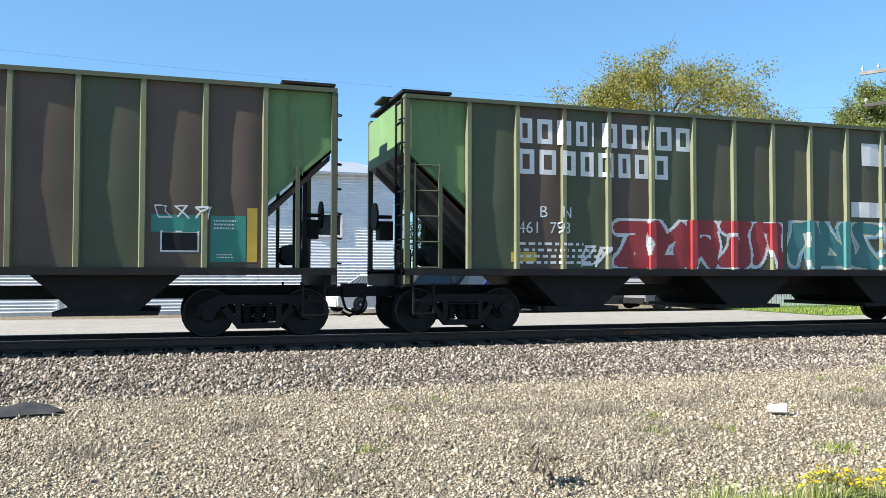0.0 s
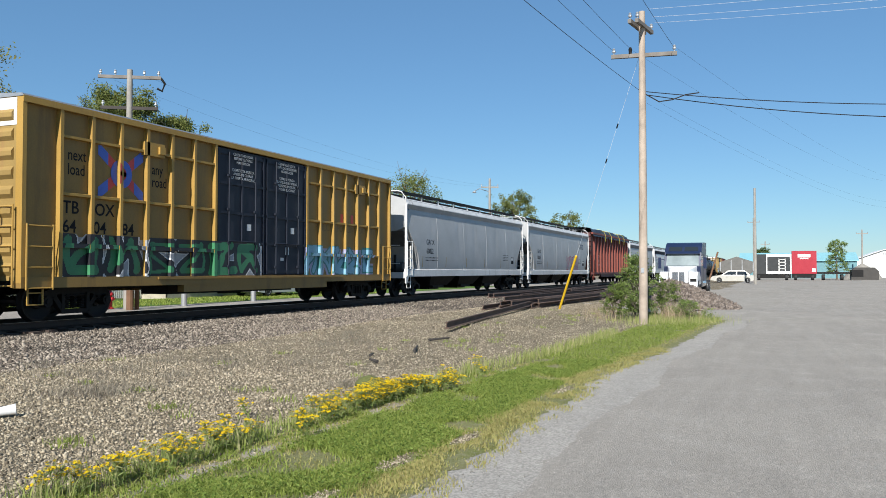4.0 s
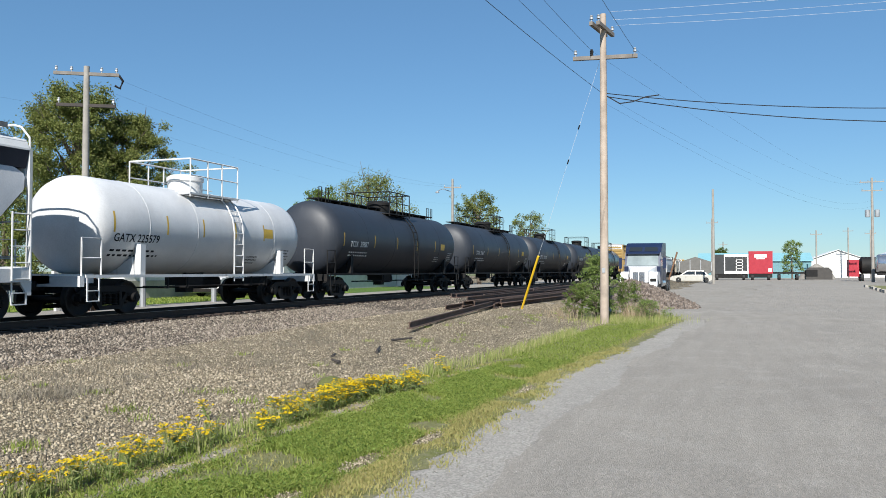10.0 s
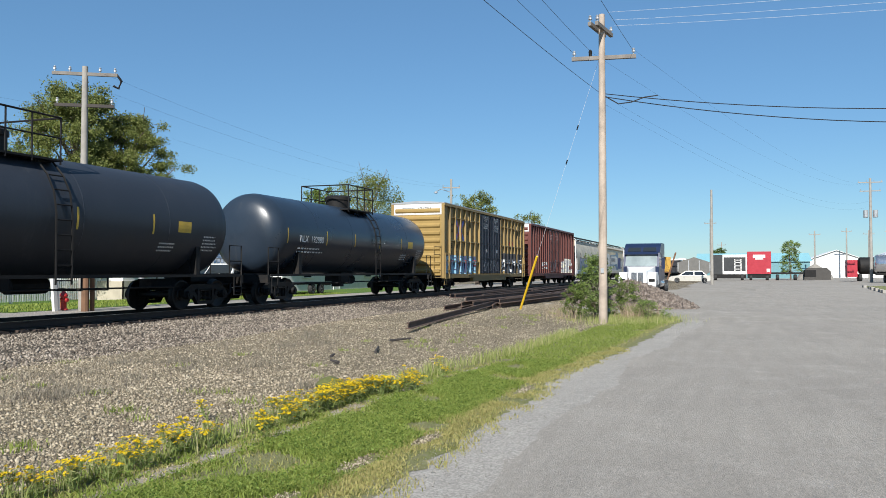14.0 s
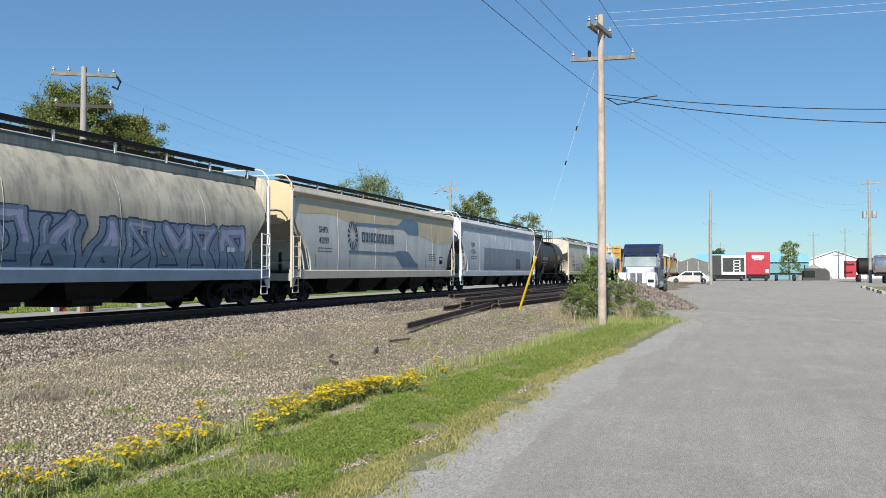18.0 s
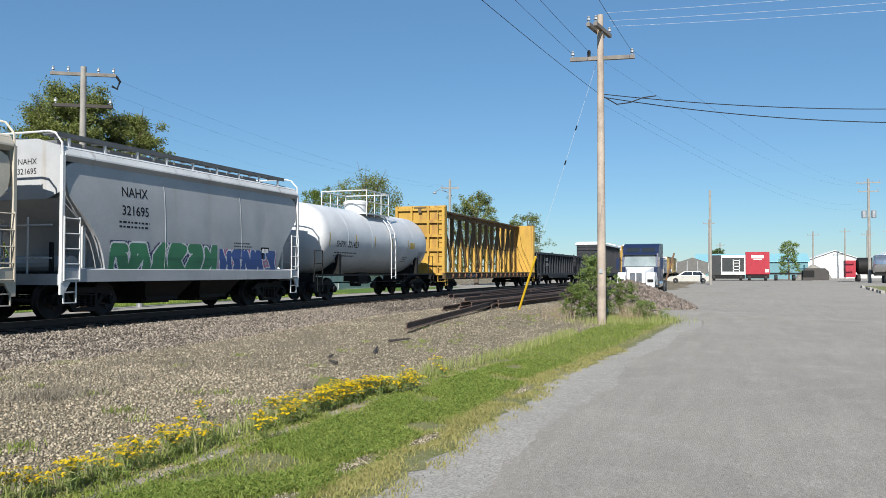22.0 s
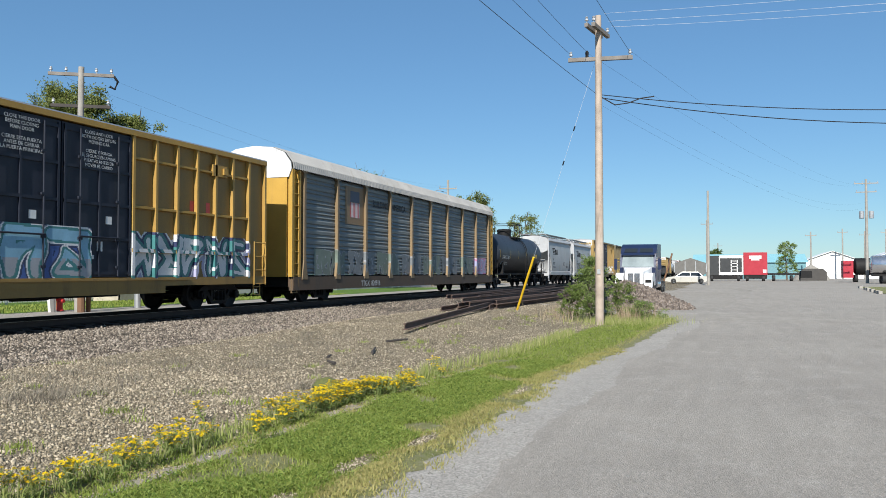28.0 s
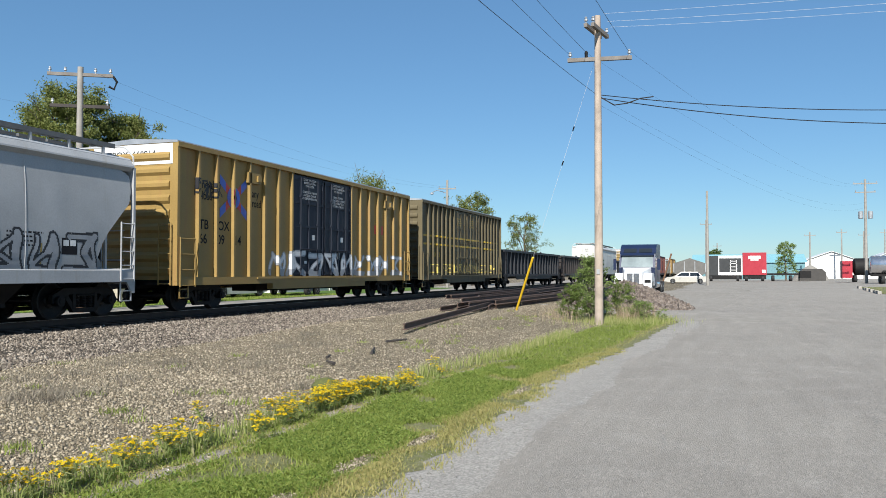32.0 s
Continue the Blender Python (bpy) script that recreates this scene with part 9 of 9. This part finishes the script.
wp = np.concatenate([np.stack([G.normal(28.2, 0.5, 260), G.normal(3.25, 0.22, 260)], 1), np.stack([G.normal(29.2, 0.6, 420), G.normal(2.95, 0.3, 420)], 1), np.stack([G.normal(27.6, 0.8, 130), G.normal(5.6, 0.5, 130)], 1)])
blades("dead_stalks", wp, gz, 0.25, 0.7, 0.005, island_mat("dead_stalk", (0.26, 0.19, 0.12), (0.36, 0.28, 0.18), (0.44, 0.36, 0.24), 0.9, 0.2), "dry tan weed stalks round the pole", category="weeds")

# shrub round the pole's foot
tree("green leafy shrub at the pole's foot", (28.6, 4.5, 0.05), 2.15, 1.55, "fresh", 51, 46, 80, 0.07, 0.05, 0.04, 0.14, 0.3, name="shrub")
tree("low green shrub beside the pole", (28.2, 5.15, 0.05), 1.15, 0.9, "green", 52, 22, 60, 0.055, 0.05, 0.03, 0.16, name="shrub")
tree("low green shrub near the rubble", (29.4, 3.55, 0.05), 1.2, 1.3, "green", 53, 26, 60, 0.055, 0.05, 0.03, 0.15, name="shrub")
tree("low green shrub before the rubble", (28.4, 2.75, 0.05), 0.55, 1.2, "fresh", 55, 24, 50, 0.045, 0.05, 0.02, 0.15, name="shrub")
tree("dry grey-purple shrub on the gravel", (2.75, 5.95, 0.0), 0.30, 0.42, "olive", 54, 16, 6, 0.012, 0.1, 0.012, 0.13, name="dry_shrub")

# flowers
YEL = island_mat("yellow_blossom", (0.74, 0.49, 0.008), (0.80, 0.56, 0.012), (0.80, 0.63, 0.03), 0.6, 0.2, True)
STEM = island_mat("flower_stem", (0.20, 0.28, 0.08), (0.27, 0.33, 0.11), (0.36, 0.36, 0.17), 0.8, 0.2, True)


def flower_plant(seed):
    r = np.random.default_rng(seed)
    p = thing("wildflower", "yellow ragwort-like wildflower with slender green stems", "flower", "yellow wildflowers")
    st = Build()
    heads = []
    for k in range(5):
        a, h = r.uniform(0, math.tau), r.uniform(0.09, 0.27)
        e = Vector((math.cos(a) * r.uniform(0.02, 0.10), math.sin(a) * r.uniform(0.02, 0.10), h))
        st.rod((0, 0, 0), e, 0.004, 3, 0.003)
        for q in range(9):
            d = r.normal(scale=0.032, size=2)
            t = e + Vector((d[0], d[1], 0.03 - 4 * (d[0] ** 2 + d[1] ** 2)))
            st.rod(e * 0.9, t, 0.002, 3)
            heads.append(t)
        for q in range(3):
            c = e * r.uniform(0.1, 0.8)
            d = Vector((r.normal(), r.normal(), 0.6)) * 0.05
            st.raw([c, c + d * 0.5 + Vector((0.008, 0.008, 0)), c + d, c + d * 0.5 - Vector((0.008, 0.008, 0))], [(0, 1, 2, 3)])
    tagged(part("stem", st.mesh("stem", STEM), STEM, p), kind="stuff")
    hb = Build()
    for t in heads:
        n = 5
        d = r.normal(scale=0.35, size=2)
        for k in range(n):
            a, b_ = math.tau * k / n, math.tau * (k + 0.75) / n
            rr = 0.0145
            hb.raw([t, t + Vector((rr * math.cos(a), rr * math.sin(a), rr * (d[0] * math.cos(a) + d[1] * math.sin(a)) + 0.003)), t + Vector((rr * math.cos(b_), rr * math.sin(b_), rr * (d[0] * math.cos(b_) + d[1] * math.sin(b_)) + 0.003))], [(0, 1, 2)])
    tagged(part("blossom", hb.mesh("blossom", YEL), YEL, p), kind="stuff")
    return p


FLOWERS = [flower_plant(200 + k) for k in range(5)]
spots = [(4.47, 4.72, 5, 0.07), (4.68, 4.72, 5, 0.07), (4.95, 4.66, 6, 0.09), (5.14, 4.76, 5, 0.07), (5.28, 4.62, 3, 0.06), (5.52, 4.7, 4, 0.06), (5.78, 4.82, 8, 0.1), (5.72, 4.6, 4, 0.07), (6.1, 4.75, 6, 0.1), (6.45, 5.05, 3, 0.06), (6.5, 4.72, 9, 0.11), (6.65, 4.95, 3, 0.06),
         (7.9, 5.45, 3, 0.06), (7.4, 4.62, 4, 0.08), (7.1, 4.35, 3, 0.08), (8.1, 4.82, 5, 0.1), (7.8, 4.5, 6, 0.12), (8.3, 4.7, 9, 0.14), (8.7, 4.65, 14, 0.15), (9.1, 4.68, 17, 0.16), (9.5, 4.72, 20, 0.17), (9.85, 4.6, 20, 0.17), (10.2, 4.46, 17, 0.17), (10.5, 4.3, 10, 0.16), (10.9, 4.28, 5, 0.16), (11.5, 4.4, 3, 0.2), (12.2, 4.46, 2, 0.2), (12.9, 4.4, 1, 0.2)]
k = 0
rf = random.Random(8)
for x, y, n, s in spots:
    for q in range(max(1, int(n * (0.42 if x < 7.3 else 0.55)))):
        px, py = x + rf.gauss(0, s), y + rf.gauss(0, s * 0.7)
        m = pose(px, py, gz(px, py), rf.uniform(-8, 8), rf.uniform(-8, 8), rf.uniform(0, 360))
        if k < 5:
            FLOWERS[k].matrix_basis = m
        else:
            copy_thing(FLOWERS[k % 5], m)
        k += 1

# stack of old rails, cup, debris
rails = random.Random(4)
RAIL_PROF = [(-0.07, 0), (0.07, 0), (0.07, 0.015), (0.012, 0.035), (0.012, 0.13), (0.034, 0.14), (0.034, 0.17), (-0.034, 0.17), (-0.034, 0.14), (-0.012, 0.13), (-0.012, 0.035), (-0.07, 0.015)]
OLD_RAIL = mat("old_rail", (0.115, 0.075, 0.058), 0.8, 0.2, 0.35, 3.0, (0.13, 0.08, 0.055), 0.3)
for k in range(36):
    x, y = 27.5 + rails.uniform(0, 16), 8.4 + rails.uniform(0, 2.4)
    L = rails.uniform(10, 16)
    z = gz(x, y) + (0.02 if k < 16 else 0.19 if k < 28 else 0.36)
    q = part("old_rail", Build().prism(RAIL_PROF, 0, L), OLD_RAIL, loc=(x, y, z))
    q.rotation_euler = (0, 0, radians(rails.uniform(-4, 9)))
    tagged(q, "loose rusty rail in the stack", "rail", "stack of old rails")
q = part("old_rail", Build().prism(RAIL_PROF, 0, 13.5), OLD_RAIL, loc=(19.2, 7.7, 0.20))
q.rotation_euler = (0, radians(-0.6), radians(5.5))
tagged(q, "long rusty rail lying on the gravel", "rail", "stack of old rails")
cup = thing("paper_cup", "crumpled white paper cup on the gravel", "cup", at=(6.75, 8.05, 0.075))
cup.rotation_euler = (radians(84), 0, radians(50))
part("cup_wall", Build().lathe([(-0.10, 0.045), (-0.10, 0.048), (0.10, 0.062), (0.105, 0.066), (0.11, 0.062), (0.10, 0.058), (-0.09, 0.042)], 18, "z"), WHITE, cup, smooth=40)
tagged(part("mossy_rock", Build().lathe([(0, 0.18), (0.08, 0.2), (0.16, 0.13), (0.19, 0.03)], 9, "z"), mat("moss", (0.10, 0.11, 0.03), 0.95, 0, 0.4, 12.0, bump=0.8), loc=(10.3, 5.3, 0), smooth=50), "mossy rounded clump beside the flowers", "rock")
for x, y, a, L in ((15.5, 6.9, 20, 0.9), (17.5, 7.2, -30, 0.6), (13.2, 6.7, 60, 0.25), (14.1, 7.2, 10, 0.2)):
    q = part("driftwood", Build().rod((-L / 2, 0, 0.05), (L / 2, 0, 0.07), 0.03, 7, 0.02), DARK_WOOD, loc=(x, y, gz(x, y)))
    q.rotation_euler.z = radians(a)
    tagged(q, "dark weathered wood scrap on the gravel", "wood scrap")
# a low dark clump with an uneven top
rag = Build()
for k in range(11):
    for j in range(7):
        u, v = k / 10 - 0.5, j / 6 - 0.5
        edge = min(1.0, 3.2 * min(0.5 - abs(u), 0.5 - abs(v)))
        rag.v.append((0.95 * u + 0.05 * math.sin(9 * v), 0.42 * v + 0.06 * math.sin(7 * u), 0.03 + 0.13 * edge * (0.7 + 0.5 * noise.noise((u * 5, v * 6, 3.0)))))
rag.f = [(k * 7 + j, k * 7 + 7 + j, k * 7 + 8 + j, k * 7 + 1 + j) for k in range(10) for j in range(6)]
tagged(part("rag", rag, mat("dark_clump", (0.03, 0.03, 0.032), 0.9, 0, 0.4, 9.0, bump=0.5), loc=(-1.75, 10.55, gz(-1.75, 10.55)), smooth=60), "low dark clump lying on the gravel", "rag")
# ================= what moves =================


def motions():
    end = 32.0
    for car, x in CARS:
        walk(car, [(t, pose(x - SPEED * t, TRACK_Y, RAIL_Z)) for t in (0, end)])
    turn = -math.degrees(SPEED / WHEEL_R)
    made = {}
    for w, s in WHEELSETS:
        if s not in made:
            walk(w, [(k / FPS, pose(s * 0.89, 0, WHEEL_R, 0, turn * k / FPS, 0)) for k in range(int(end * FPS) + 1)])
            made[s] = w.animation_data
        else:
            w.rotation_mode = "QUATERNION"
            keys = w.animation_data_create()
            keys.action = made[s].action
            keys.action_slot = made[s].action_slot


motions()
